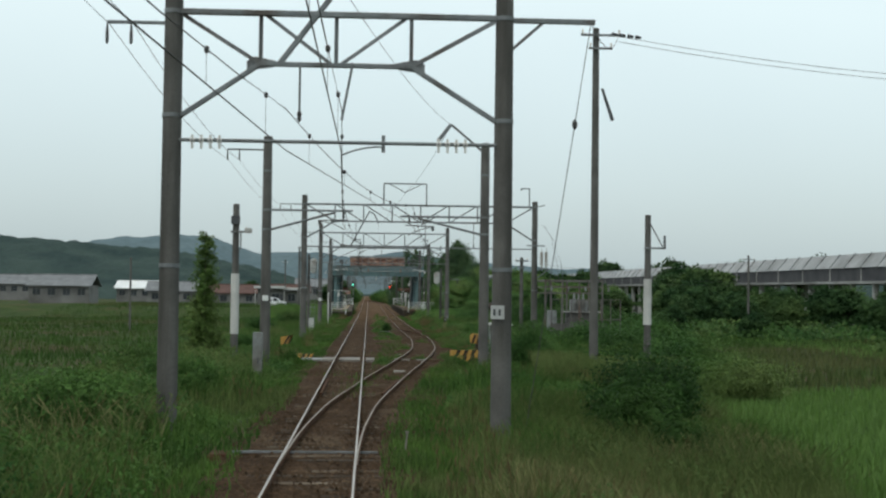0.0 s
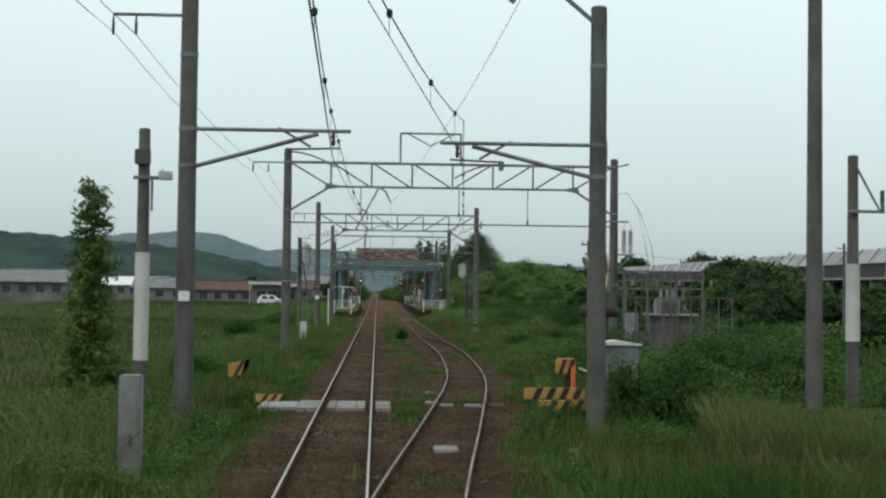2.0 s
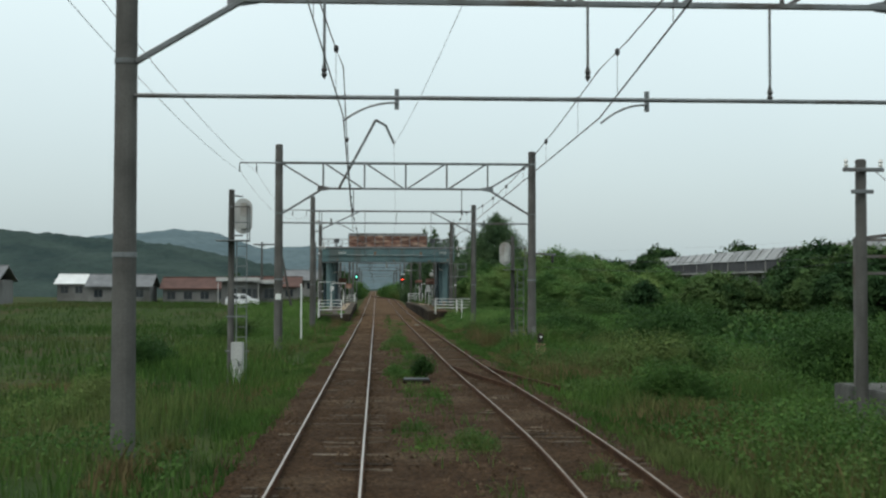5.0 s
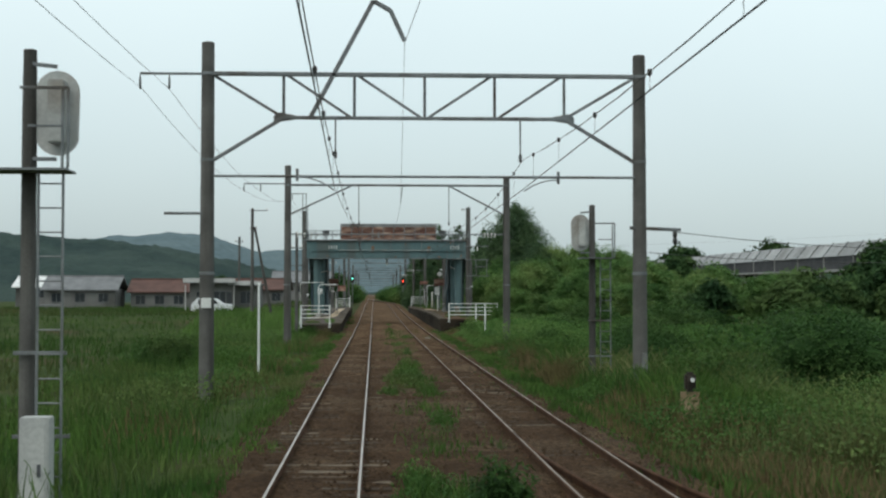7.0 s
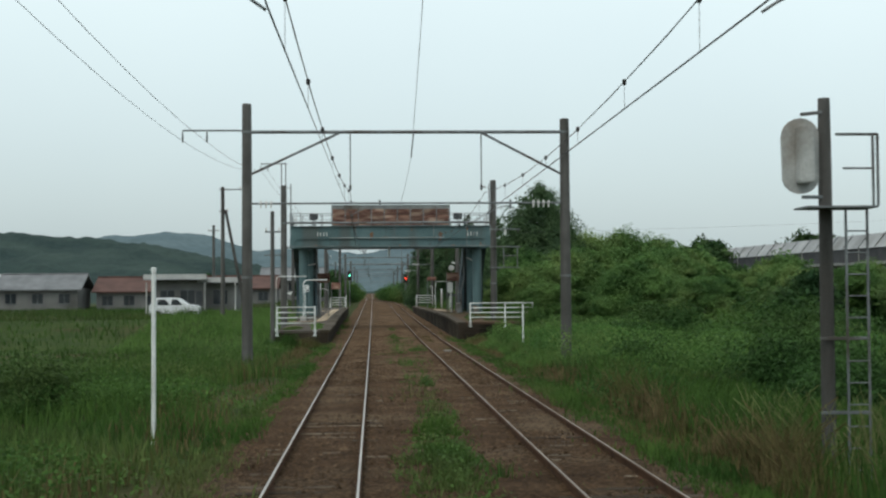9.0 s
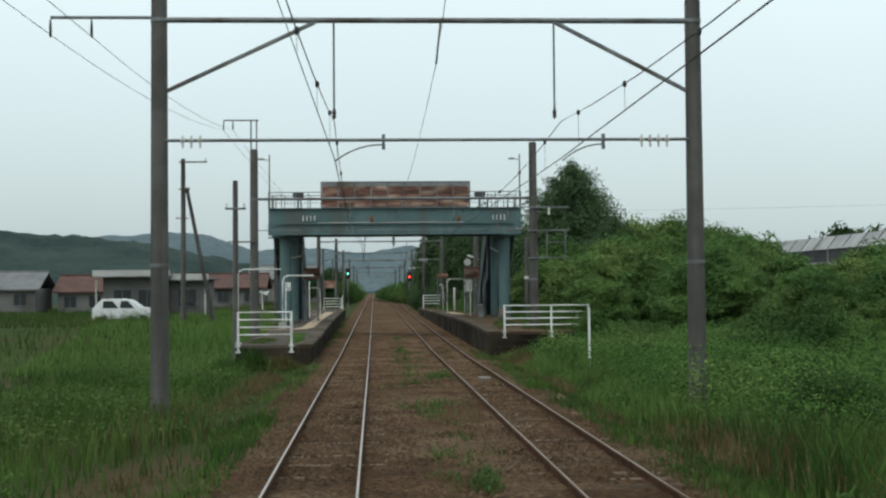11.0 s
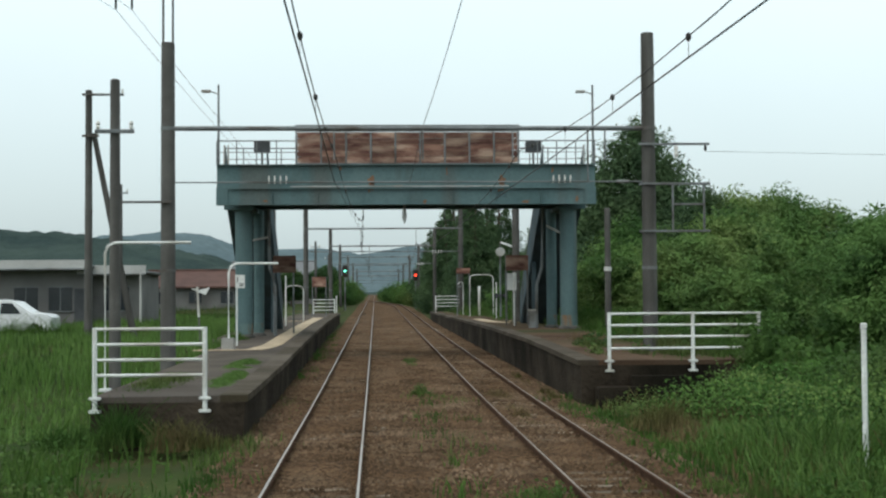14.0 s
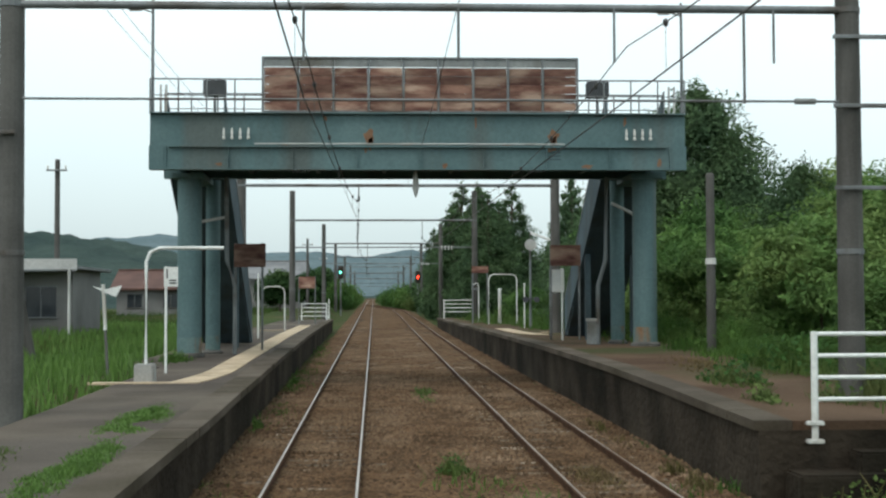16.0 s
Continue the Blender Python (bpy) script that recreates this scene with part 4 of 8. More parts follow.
def footbridge():
    f = empty("footbridge", 1.25, 208.0, 0.9, "teal-painted steel footbridge with brown boarded parapet over the tracks", "footbridge")
    x0, x1, yf, yr = -5.67, 8.18, 206.4, 208.9
    zs, zm, zt = 5.7, 6.28, 7.12
    for y, s in ((yf, -1), (yr, 1)):
        g = part("girder", box(x0, x1, min(y, y + s * -0.03), max(y, y + s * -0.03), zs, zt), M_TEAL, f, "teal plate girder with rust streaks")
        part("bottom_flange", box(x0, x1, y - 0.14, y + 0.14, zs - 0.03, zs), M_TEAL, g)
        part("top_flange", box(x0, x1, y - 0.14, y + 0.14, zt, zt + 0.03), M_TEAL, g)
        part("mid_ledge", box(x0 + 0.5, x1 - 0.5, y - 0.10 if s < 0 else y, y if s < 0 else y + 0.10, zm - 0.025, zm + 0.025), M_TEAL, g)
        for i in range(9):
            x = x0 + 0.35 + (x1 - x0 - 0.7) * i / 8
            part("stiffener", box(x - 0.012, x + 0.012, y - 0.09 if s < 0 else y, y if s < 0 else y + 0.09, zs, zm - 0.03), M_TEAL, g)
        part("end_plate", box(x0 - 0.02, x0 + 0.42, y - 0.06, y + 0.06, zs - 0.02, zm + 0.02), M_TEAL, g)
        part("end_plate", box(x1 - 0.42, x1 + 0.02, y - 0.06, y + 0.06, zs - 0.02, zm + 0.02), M_TEAL, g)
    for x in (-0.05, 4.72):
        part("rust_patch", rust_blob(x, yf - 0.004, zm + 0.27, 0.13, 0.17, x), M_TEALRUST, f, "brown rust stain on the girder")
        part("rust_streak", rust_blob(x + 0.02, yf - 0.004, zm + 0.12, 0.05, 0.16, x + 9), M_TEALRUST, f)
    for i, (x, z, rx, rz) in enumerate(((-3.9, 5.83, 0.10, 0.03), (-2.2, 6.34, 0.16, 0.03), (-1.2, 7.03, 0.05, 0.06), (0.9, 6.36, 0.22, 0.025), (1.9, 5.8, 0.06, 0.07), (2.7, 6.95, 0.03, 0.12), (3.5, 6.33, 0.12, 0.03), (5.6, 5.78, 0.14, 0.04), (6.6, 6.98, 0.04, 0.09), (7.5, 5.9, 0.05, 0.10), (4.62, 6.2, 0.05, 0.05), (-0.15, 6.2, 0.04, 0.05))):
        part("rust_patch", rust_blob(x, yf - 0.004, z, rx, rz, i * 1.7), M_TEALRUST, f)
    part("deck", box(x0, x1, yf + 0.05, yr - 0.05, zt - 0.35, zt - 0.2), M_CONC, f)
    for i in range(8):
        x = x0 + 0.6 + (x1 - x0 - 1.2) * i / 7
        part("floor_beam", box(x - 0.06, x + 0.06, yf + 0.03, yr - 0.03, zs + 0.1, zt - 0.36), M_TEAL, f)
    # boarded parapet over the tracks, both sides
    px0, px1, pz = -2.79, 5.35, 8.58
    for y in (yf - 0.02, yr + 0.02):
        pan = part("parapet_frame", bar((px0, y, pz), (px1, y, pz), 0.07, 0.05), M_STEEL, f, "grey frame of the boarded parapet")
        part("lower_rail", bar((px0, y, zt + 0.06), (px1, y, zt + 0.06), 0.06, 0.05), M_STEEL, pan)
        n = 9
        w = (px1 - px0) / n
        for i in range(n + 1):
            part("mullion", bar((px0 + i * w, y - 0.02, zt + 0.03), (px0 + i * w, y - 0.02, pz + 0.02), 0.06, 0.07), M_STEEL, pan)
        for i in range(n):
            part("top_screen", box(px0 + i * w + 0.032, px0 + (i + 1) * w - 0.032, y - 0.004, y + 0.006, pz - 0.235, pz - 0.028), M_CABINET, pan, "pale grey strip above the boards")
            rows = 5
            for j in range(rows):
                za = zt + 0.10 + (pz - zt - 0.34) * j / rows
                zb = zt + 0.10 + (pz - zt - 0.34) * (j + 1) / rows - 0.012
                t = 0.02 * math.sin(i * 3.1 + j * 1.7)
                bm = box(px0 + i * w + 0.035, px0 + (i + 1) * w - 0.035, y - 0.005 + t * 0.4, y + 0.015 + t * 0.4, za, zb)
                part("board", bm, M_BOARD, pan)
    # open handrails at the ends
    for y in (yf, yr):
        for a, b in ((x0, px0), (px1, x1)):
            h = part("handrail", rod((a, y, 8.02), (b, y, 8.02), 0.022, k=8), M_STEEL, f, "slim grey handrail")
            part("rail_bar", rod((a, y, 7.6), (b, y, 7.6), 0.014, k=6), M_STEEL, h)
            n = 4
            for i in range(n + 1):
                x = a + (b - a) * i / n
                part("baluster", rod((x, y, zt), (x, y, 8.02), 0.02, k=8), M_STEEL, h)
    for x in (x0 + 0.05, x1 - 0.05):
        p = part("lamp_post", rod((x, yf + 0.1, zt), (x, yf + 0.1, 10.1), 0.045, 0.035, k=10), M_STEEL, f, "grey lamp post on the bridge")
        s = -1
        part("lamp_arm", rod((x, yf + 0.1, 9.75), (x + s * 0.3, yf + 0.1, 9.85), 0.02, k=6), M_STEEL, p)
        part("lamp_head", box(x + s * 0.62, x + s * 0.28, yf + 0.02, yf + 0.2, 9.80, 9.90, 0.02), M_GREYBOX, p)
        for dx in (0.22, 0.36):
            part("insulator_post", rod((x + (dx if x < 0 else -dx), yf + 0.02, zt), (x + (dx if x < 0 else -dx), yf + 0.02, zt + 0.75), 0.03, k=8), M_GREYBOX, f)
    for x in (-4.35, 5.65):
        part("monitor_box", box(x - 0.0, x + 0.58, yf + 0.2, yf + 0.5, 7.62, 8.03, 0.015), M_DARKGREY, f, "dark grey equipment box on the bridge")
        part("box_post", rod((x + 0.29, yf + 0.35, zt), (x + 0.29, yf + 0.35, 7.64), 0.04, k=8), M_STEEL, f)
    for x in (-3.78, 6.62):
        for i in range(4):
            part("bracket_insulator", lathe(x + 0.21 * i, yf - 0.12, [(0.03, zm + 0.17), (0.045, zm + 0.21), (0.02, zm + 0.26), (0.035, zm + 0.32), (0.02, zm + 0.46)], 8), M_INSUL, f)
    part("cable_conduit", pipe([(-3.0, yf - 0.1, zm + 0.06), (5.0, yf - 0.1, zm + 0.06)], 0.022, 6), M_GREYBOX, f)
    for x in (-2.0, 4.05):
        for i in range(5):
            part("soffit_hook", lathe(x + 0.10 * i, yf - 0.1, [(0.02, zs - 0.10), (0.03, zs - 0.07), (0.012, zs - 0.03)], 6), M_DARKINS, f)
    for i in range(3):
        part("vent_slot", box(4.5, 4.92, yf - 0.006, yf - 0.001, zm - 0.16 - 0.09 * i, zm - 0.13 - 0.09 * i), M_STAIRDARK, f)
    for lx, lz, lr in ((7.0, 4.85, -0.16), (-4.35, 4.55, 0.06)):
        part("tube_lamp", bar((lx - 0.32, 208.95, lz - lr), (lx + 0.32, 208.95, lz + lr), 0.09, 0.08), M_WALLPALE, f, "pale fluorescent tube fixture")
    part("soffit_lamp", lathe(1.15, yf + 0.4, [(0.02, 5.0), (0.09, 5.25), (0.07, 5.5), (0.03, 5.72)], 10), M_GREYBOX, f)
    # supports: a round column and a rear column each side, with stairs going down behind
    for x, s, top in ((-4.81, -1, plat_l(207.8)), (7.33, 1, plat_r(207.6))):
        for y, r, dx in ((207.6, 0.32, 0.0), (209.6, 0.20, -s * 0.38)):
            c = part("column", lathe(x + dx, y, [(r, top - 0.15), (r, zs - 0.02)], 20), M_TEAL, f, "round teal steel column")
            part("rust_band", lathe(x + dx, y, [(r + 0.004, top + 0.10), (r + 0.005, top + 0.42 + 0.1 * r), (r + 0.001, top + 0.47 + 0.1 * r)], 20), M_COLBASE, c, "rust-stained foot of the column")
            part("joint_ring", lathe(x + dx, y, [(r + 0.004, 2.86), (r + 0.012, 2.88), (r + 0.004, 2.90)], 20), M_TEAL, c)
            part("base_collar", lathe(x + dx, y, [(r + 0.08, top - 0.12), (r + 0.08, top + 0.05), (r + 0.01, top + 0.10)], 20), M_CONC, c)
        part("pier_cap", box(x - 0.42, x + 0.40, 207.2, 209.9, zs - 0.16, zs - 0.03), M_TEAL, f)
        # flight of stairs
        xi, xo = (x - 0.85, x + 0.75) if s < 0 else (x - 0.75, x + 0.85)
        ya, yb, za, zb = 208.9, 217.6, zt - 0.15, top
        stair = None
        for xs_ in (xi, xo):
            bm = bmesh.new()
            prof = [(ya, za + 0.2), (yb, zb + 0.3), (yb, zb - 0.02), (ya, za - 0.55)]
            v = [bm.verts.new((xs_ + d, a, b)) for d in (-0.02, 0.02) for a, b in prof]
            bm.faces.new(v[:4]); bm.faces.new(v[4:][::-1])
            for i in range(4):
                bm.faces.new((v[i], v[(i + 1) % 4], v[4 + (i + 1) % 4], v[4 + i]))
            st = part("stair_stringer", bm, M_STAIRDARK, f, "dark steel stair side")
            stair = stair or st
            part("stair_rail", bar((xs_, ya, za + 1.15), (xs_, yb, zb + 1.25), 0.05, 0.05), M_STEEL, st)
            bm = bmesh.new()
            prof = [(ya, za + 1.1), (yb, zb + 1.2), (yb, zb + 0.3), (ya, za + 0.2)]
            v = [bm.verts.new((xs_ + d, a, b)) for d in (-0.01, 0.01) for a, b in prof]
            bm.faces.new(v[:4]); bm.faces.new(v[4:][::-1])
            for i in range(4):
                bm.faces.new((v[i], v[(i + 1) % 4], v[4 + (i + 1) % 4], v[4 + i]))
            part("stair_panel", bm, M_STAIRDARK, st)
        n = 34
        for i in range(n):
            y = ya + (yb - ya) * i / n
            z = za + (zb - za) * (i + 0.5) / n
            part("tread", box(xi + 0.02, xo - 0.02, y, y + 0.34, z - 0.16, z), M_STAIRDARK, stair)
        bm = bmesh.new()
        v = [bm.verts.new(c) for e in (0, -0.04) for c in ((xi + 0.02, ya, za - 0.42 + e), (xo - 0.02, ya, za - 0.42 + e), (xo - 0.02, yb, zb - 0.22 + e), (xi + 0.02, yb, zb - 0.22 + e))]
        for q in ((0, 1, 2, 3), (7, 6, 5, 4), (0, 4, 5, 1), (1, 5, 6, 2), (2, 6, 7, 3), (3, 7, 4, 0)):
            bm.faces.new([v[j] for j in q])
        part("stair_soffit", bm, M_STAIRDARK, stair, "dark closed underside of the stairs")
        mid = ya + (yb - ya) * 0.5
        for xs_ in (xi + 0.1, xo - 0.1):
            part("stair_post", box(xs_ - 0.08, xs_ + 0.08, mid - 0.08, mid + 0.08, top - 0.1, (za + zb) / 2 - 0.2), M_STAIRDARK, f)
        # downpipe at the inner side
        q = xi - 0.10 if s > 0 else xo + 0.10
        part("downpipe", pipe([(q, 208.6, zs), (q - s * 0.02, 208.7, 3.4), (q + s * -0.22, 208.8, 2.7), (q + s * -0.22, 208.8, top)], 0.06, 8), M_STEEL, f, "grey rain downpipe")
    return f


footbridge()


# ---- platform furniture ----
def fence(label, x0, x1, y, ztop, zfoot, rails=4, posts=None):
    f = empty("railing", (x0 + x1) / 2, y, zfoot, label, "fence", "platform end railings")
    for x in posts or (x0, x1):
        p = part("post", rod((x, y, zfoot), (x, y, ztop + 0.03), 0.042, k=12), M_WHITE, f)
        part("foot_plate", box(x - 0.1, x + 0.1, y - 0.06, y + 0.06, zfoot, zfoot + 0.05, 0.01), M_WHITE, p)
        part("foot_plate", box(x - 0.1, x + 0.1, y - 0.06, y + 0.06, zfoot + 0.22, zfoot + 0.27, 0.01), M_WHITE, p)
    for i in range(rails):
        z = ztop - 0.265 * i
        part("rail", rod((x0, y, z), (x1, y, z), 0.028, k=10), M_WHITE, f)
    return f


fence("white painted pipe railing at the end of the platform", -4.76, -2.88, 180.5, 1.78, 0.34)
fence("white painted pipe railing, ivy climbing its far end", 5.42, 8.95, 187.80, 1.88, 0.55, posts=(5.42, 7.36, 8.9))
fence("white painted pipe railing at the far platform end", -4.6, -3.0, 259.5, 2.13, plat_l(259) - 0.05)
fence("white painted pipe railing at the far platform end", 4.85, 6.9, 264.2, 2.33, plat_r(264) - 0.05)


def name_sign(label, x, y, top, board, posts, zb, zt, rusty=True):
    s = empty("station_sign", x, y, top, label, "sign", "station signs")
    for px in posts:
        part("post", rod((px, y, top), (px, y, zt + 0.02), 0.035, k=10), M_STEEL, s)
    b = part("board", box(board[0], board[1], y - 0.06, y - 0.02, zb, zt, 0.008), M_BOARD if rusty else M_SIGNWHITE, s, "rust-brown weathered sign board")
    return s


name_sign("rusty brown station name board on grey posts", -3.6, 211.3, plat_l(211), (-4.02, -3.1), (-3.98, -3.2), 3.3, 3.98)
name_sign("rusty brown station name board on grey posts", 5.95, 213.0, plat_r(213), (5.48, 6.42), (5.5, 6.38), 3.36, 4.0)
name_sign("small brown notice board on thin posts", -3.62, 247.0, plat_l(247), (-4.1, -3.2), (-4.1, -3.2), 3.0, 3.65)
name_sign("small brown notice board on thin posts", 5.6, 242.7, plat_r(242), (5.2, 6.07), (5.25, 6.02), 3.75, 4.1)


def pipe_arch(label, x0, x1, y, z0, z1):
    a = empty("pipe_frame", (x0 + x1) / 2, y, z0, label, "pipe frame", "white pipe frames")
    r = 0.25
    pts = [(x0, y, z0), (x0, y, z1 - r), (x0 + r * 0.3, y, z1 - r * 0.3), (x0 + r, y, z1), (x1 - r, y, z1), (x1 - r * 0.3, y, z1 - r * 0.3), (x1, y, z1 - r), (x1, y, z0)]
    part("arch_pipe", pipe(pts, 0.027, 10), M_WHITE, a)
    return a


bent = empty("pipe_frame", -4.35, 198.0, plat_l(198), "white painted bent pipe on a concrete foot block", "pipe frame", "white pipe frames")
part("bent_pipe", pipe([(-4.35, 198, 1.0), (-4.35, 198, 3.08), (-4.27, 198, 3.26), (-4.1, 198, 3.34), (-2.86, 198, 3.34)], 0.035, 10), M_WHITE, bent)
part("foot_block", box(-4.55, -4.18, 197.8, 198.2, plat_l(198) - 0.05, 1.1, 0.02), M_CONCWALL, bent, "square concrete foot block")

bent2 = empty("pipe_frame", -4.92, 182.2, plat_l(182.2), "thin white painted bent pipe behind the end railing", "pipe frame", "white pipe frames")
part("bent_pipe", pipe([(-4.92, 182.2, plat_l(182.2) - 0.4), (-4.92, 182.2, 3.14), (-4.87, 182.2, 3.28), (-4.74, 182.2, 3.34), (-3.35, 182.2, 3.34)], 0.026, 10), M_WHITE, bent2)
part("foot_plate", box(-5.02, -4.82, 182.1, 182.3, plat_l(182.2) - 0.03, plat_l(182.2) + 0.02, 0.005), M_WHITE, bent2)
pipe_arch("white painted pipe arch standing on the platform", -4.9, -3.9, 232.0, plat_l(232), 2.95)
pipe_arch("white painted pipe arch standing on the platform", 5.87, 7.3, 240.0, plat_r(240), 3.62)


def lettering(body, size, depth=0.004):
    """A bmesh of built-in lettering, standing upright and facing -y, its foot at the origin."""
    cu = bpy.data.curves.new("lettering", "FONT")
    cu.body, cu.size, cu.extrude, cu.align_x = body, size, depth / 2, "CENTER"
    ob = bpy.data.objects.new("lettering", cu)
    scene.collection.objects.link(ob)
    me = bpy.data.meshes.new_from_object(ob.evaluated_get(bpy.context.evaluated_depsgraph_get()))
    bpy.data.objects.remove(ob)
    bm = bmesh.new()
    bm.from_mesh(me)
    bm.transform(pose(0, 0, 0, 90, 0, 0))
    return bm


def number_sign(x, y, z0):
    s = empty("stop_sign_plate", x, y, z0, "pale stop plate with a black figure 1 on a white post", "sign")
    part("post", rod((x, y, z0), (x, y, 3.05), 0.028, k=10), M_WHITE, s)
    part("plate", box(x - 0.04, x + 0.26, y - 0.05, y - 0.035, 2.62, 3.04, 0.004), M_SIGNWHITE, s)
    bm = lettering("1", 0.28)
    bm.transform(pose(x + 0.03, y - 0.054, 2.80))
    part("figure", bm, M_INK, s, "black figure 1")
    for i in range(2):
        part("text_bar", box(x + 0.08, x + 0.23, y - 0.056, y - 0.052, 2.68 + i * 0.06, 2.71 + i * 0.06), M_INK, s)
    return s


number_sign(-4.38, 200.7, plat_l(200.7) - 0.02)


def short_post(label, x, y, z0, z1, r=0.04, m=None):
    p = empty("marker_post", x, y, z0, label, "post", "marker posts")
    part("shaft", lathe(x, y, [(r, z0), (r, z1 - 0.02), (r * 0.7, z1)], 10), m or M_WHITE, p)
    part("cap", lathe(x, y, [(r * 1.25, z1 - 0.06), (r * 1.25, z1), (r * 0.8, z1 + 0.015)], 10), m or M_WHITE, p)
    return p


short_post("slim white marker post in the grass", -3.88, 137.0, -0.5, 2.85)
short_post("slim white marker post in the grass", 7.05, 176.0, -0.7, 1.87)
short_post("white post on the platform", -2.95, 262.5, 0.6, 2.4)
short_post("white post on the platform", 6.5, 240.8, plat_r(240.8), 2.9, 0.08)
short_post("slim white post beside the name board", 5.75, 212.3, plat_r(212.3), 3.25, 0.03)
short_post("slim white post on the platform", -4.18, 221.5, plat_l(221.5), 3.3, 0.03)


def speaker_post(x, y, z0):
    p = empty("loudspeaker_post", x, y, z0, "grey post with horn loudspeaker and tube lamp on the platform", "loudspeaker")
    part("post", rod((x, y, z0), (x, y, 4.8), 0.06, 0.045, k=10), M_STEEL, p)
    horn = part("horn", sweep(bmesh.new(), (x, y - 0.05, 4.72), (x - 0.03, y - 0.42, 4.68), ring(0.06, 14), ring(0.25, 14)), M_GREYBOX, p)
    part("tube_lamp", bar((x + 0.02, y - 0.1, 5.2), (x + 0.85, y - 0.1, 4.9), 0.13, 0.10), M_SIGNWHITE, p)
    part("lamp_bracket", bar((x, y - 0.08, 4.6), (x, y - 0.1, 5.2), 0.04, 0.04), M_STEEL, p)
    part("lamp_bar", bar((x - 0.35, y - 0.1, 2.35), (x + 0.35, y - 0.1, 2.35), 0.06, 0.05), M_DARKGREY, p)
    for dx in (-0.24, 0.24):
        part("warning_lamp", sweep(bmesh.new(), (x + dx, y - 0.05, 2.35), (x + dx, y - 0.3, 2.33), ring(0.11, 12), ring(0.13, 12)), M_DARKGREY, p, "dark hooded warning lamp")
    return p


speaker_post(6.8, 229.7, plat_r(229.7))


def cable_box(x, y, z0):
    b = empty("equipment_box", x, y, z0, "small grey equipment box beside the bridge stairs", "equipment box")
    part("body", box(x - 0.15, x + 0.15, y - 0.12, y + 0.12, z0 - 0.02, 1.72, 0.02), M_CABINET, b)
    part("cap", box(x - 0.18, x + 0.18, y - 0.15, y + 0.15, 1.72, 1.79, 0.015), M_GREYBOX, b)
    part("door", box(x - 0.11, x + 0.11, y - 0.135, y - 0.121, z0 + 0.12, 1.62), M_CABINET, b)
    return b


cable_box(6.12, 208.9, plat_r(208.6))
short_post("slim white post on the platform", 6.68, 231.0, plat_r(231), 3.05, 0.03)
bent3 = empty("pipe_frame", 5.9, 247.0, plat_r(247), "thin white pipe with a hooked top on the platform", "pipe frame", "white pipe frames")
part("bent_pipe", pipe([(5.9, 247, plat_r(247) - 0.05), (5.9, 247, 3.05), (5.86, 247, 3.2), (5.76, 247, 3.26), (5.62, 247, 3.2), (5.58, 247, 3.1)], 0.027, 10), M_WHITE, bent3)
part("foot_plate", box(5.8, 6.0, 246.9, 247.1, plat_r(247) - 0.03, plat_r(247) + 0.02, 0.005), M_WHITE, bent3)
name_sign("grey timetable board below the name board", 5.72, 213.3, plat_r(213), (5.5, 5.95), (5.52, 5.9), 2.55, 3.25, False)


def leaning_stake(x, y, z0):
    g = empty("leaning_stake", x, y, z0, "leaning white stake with a small bent plate beside the platform", "stake")
    part("stake", bar((x + 0.06, y, z0 - 0.1), (x, y, 1.72), 0.07, 0.05), M_CONC, g)
    part("painted_top", bar((x, y, 1.72), (x - 0.05, y, 2.66), 0.09, 0.06), M_WHITE, g, "white painted upper half")
    bm = bmesh.new()
    v = [bm.verts.new((x + a, y - 0.04 + d, 2.46 + b)) for d in (0, 0.012) for a, b in ((-0.26, 0.16), (0.02, 0.10), (0.34, 0.18), (0.22, -0.06), (0.02, 0.02))]
    bm.faces.new(v[:5])
    bm.faces.new(v[5:][::-1])
    for i in range(5):
        bm.faces.new((v[i], v[(i + 1) % 5], v[5 + (i + 1) % 5], v[5 + i]))
    part("bent_plate", bm, M_SIGNWHITE, g, "small bent pale plate")
    return g


leaning_stake(-5.46, 199.7, ground_z(-5.46, 199.7))


# ---- lineside poles ----
def line_pole(label, x, y, z0, z1, r0, r1, arms=(), pale=None, steps=False):
    p = empty("utility_pole", x, y, z0, label, "utility pole", "lineside poles")
    part("shaft", lathe(x, y, [(r0, z0), ((r0 + r1) / 2, (z0 + z1) / 2), (r1, z1 - 0.02), (r1 * 0.6, z1)], 14), M_CONC, p)
    if pale:
        part("sleeve", lathe(x, y, [(r0 + 0.012, pale[0]), (r0 + 0.006, pale[1])], 14), M_WALLPALE, p, "pale painted lower sleeve")
    for ax0, ax1, z in arms:
        a = part("cross_arm", bar((x + ax0, y - r0 - 0.03, z), (x + ax1, y - r0 - 0.03, z), 0.07, 0.08), M_STEEL, p)
        for q in (ax0 + 0.06, ax1 - 0.06):
            if abs(q) > 0.2:
                part("pin_insulator", lathe(x + q, y - r0 - 0.03, [(0.02, z + 0.04), (0.05, z + 0.08), (0.03, z + 0.13), (0.05, z + 0.16), (0.02, z + 0.22)], 8), M_INSUL, a)
    if steps:
        for i in range(int((z1 - 3) / 0.45)):
            s = -1 if i % 2 else 1
            part("step_bolt", rod((x, y, 3 + 0.45 * i), (x + s * (r0 + 0.16), y, 3 + 0.45 * i), 0.012, k=5), M_STEEL, p)
    return p


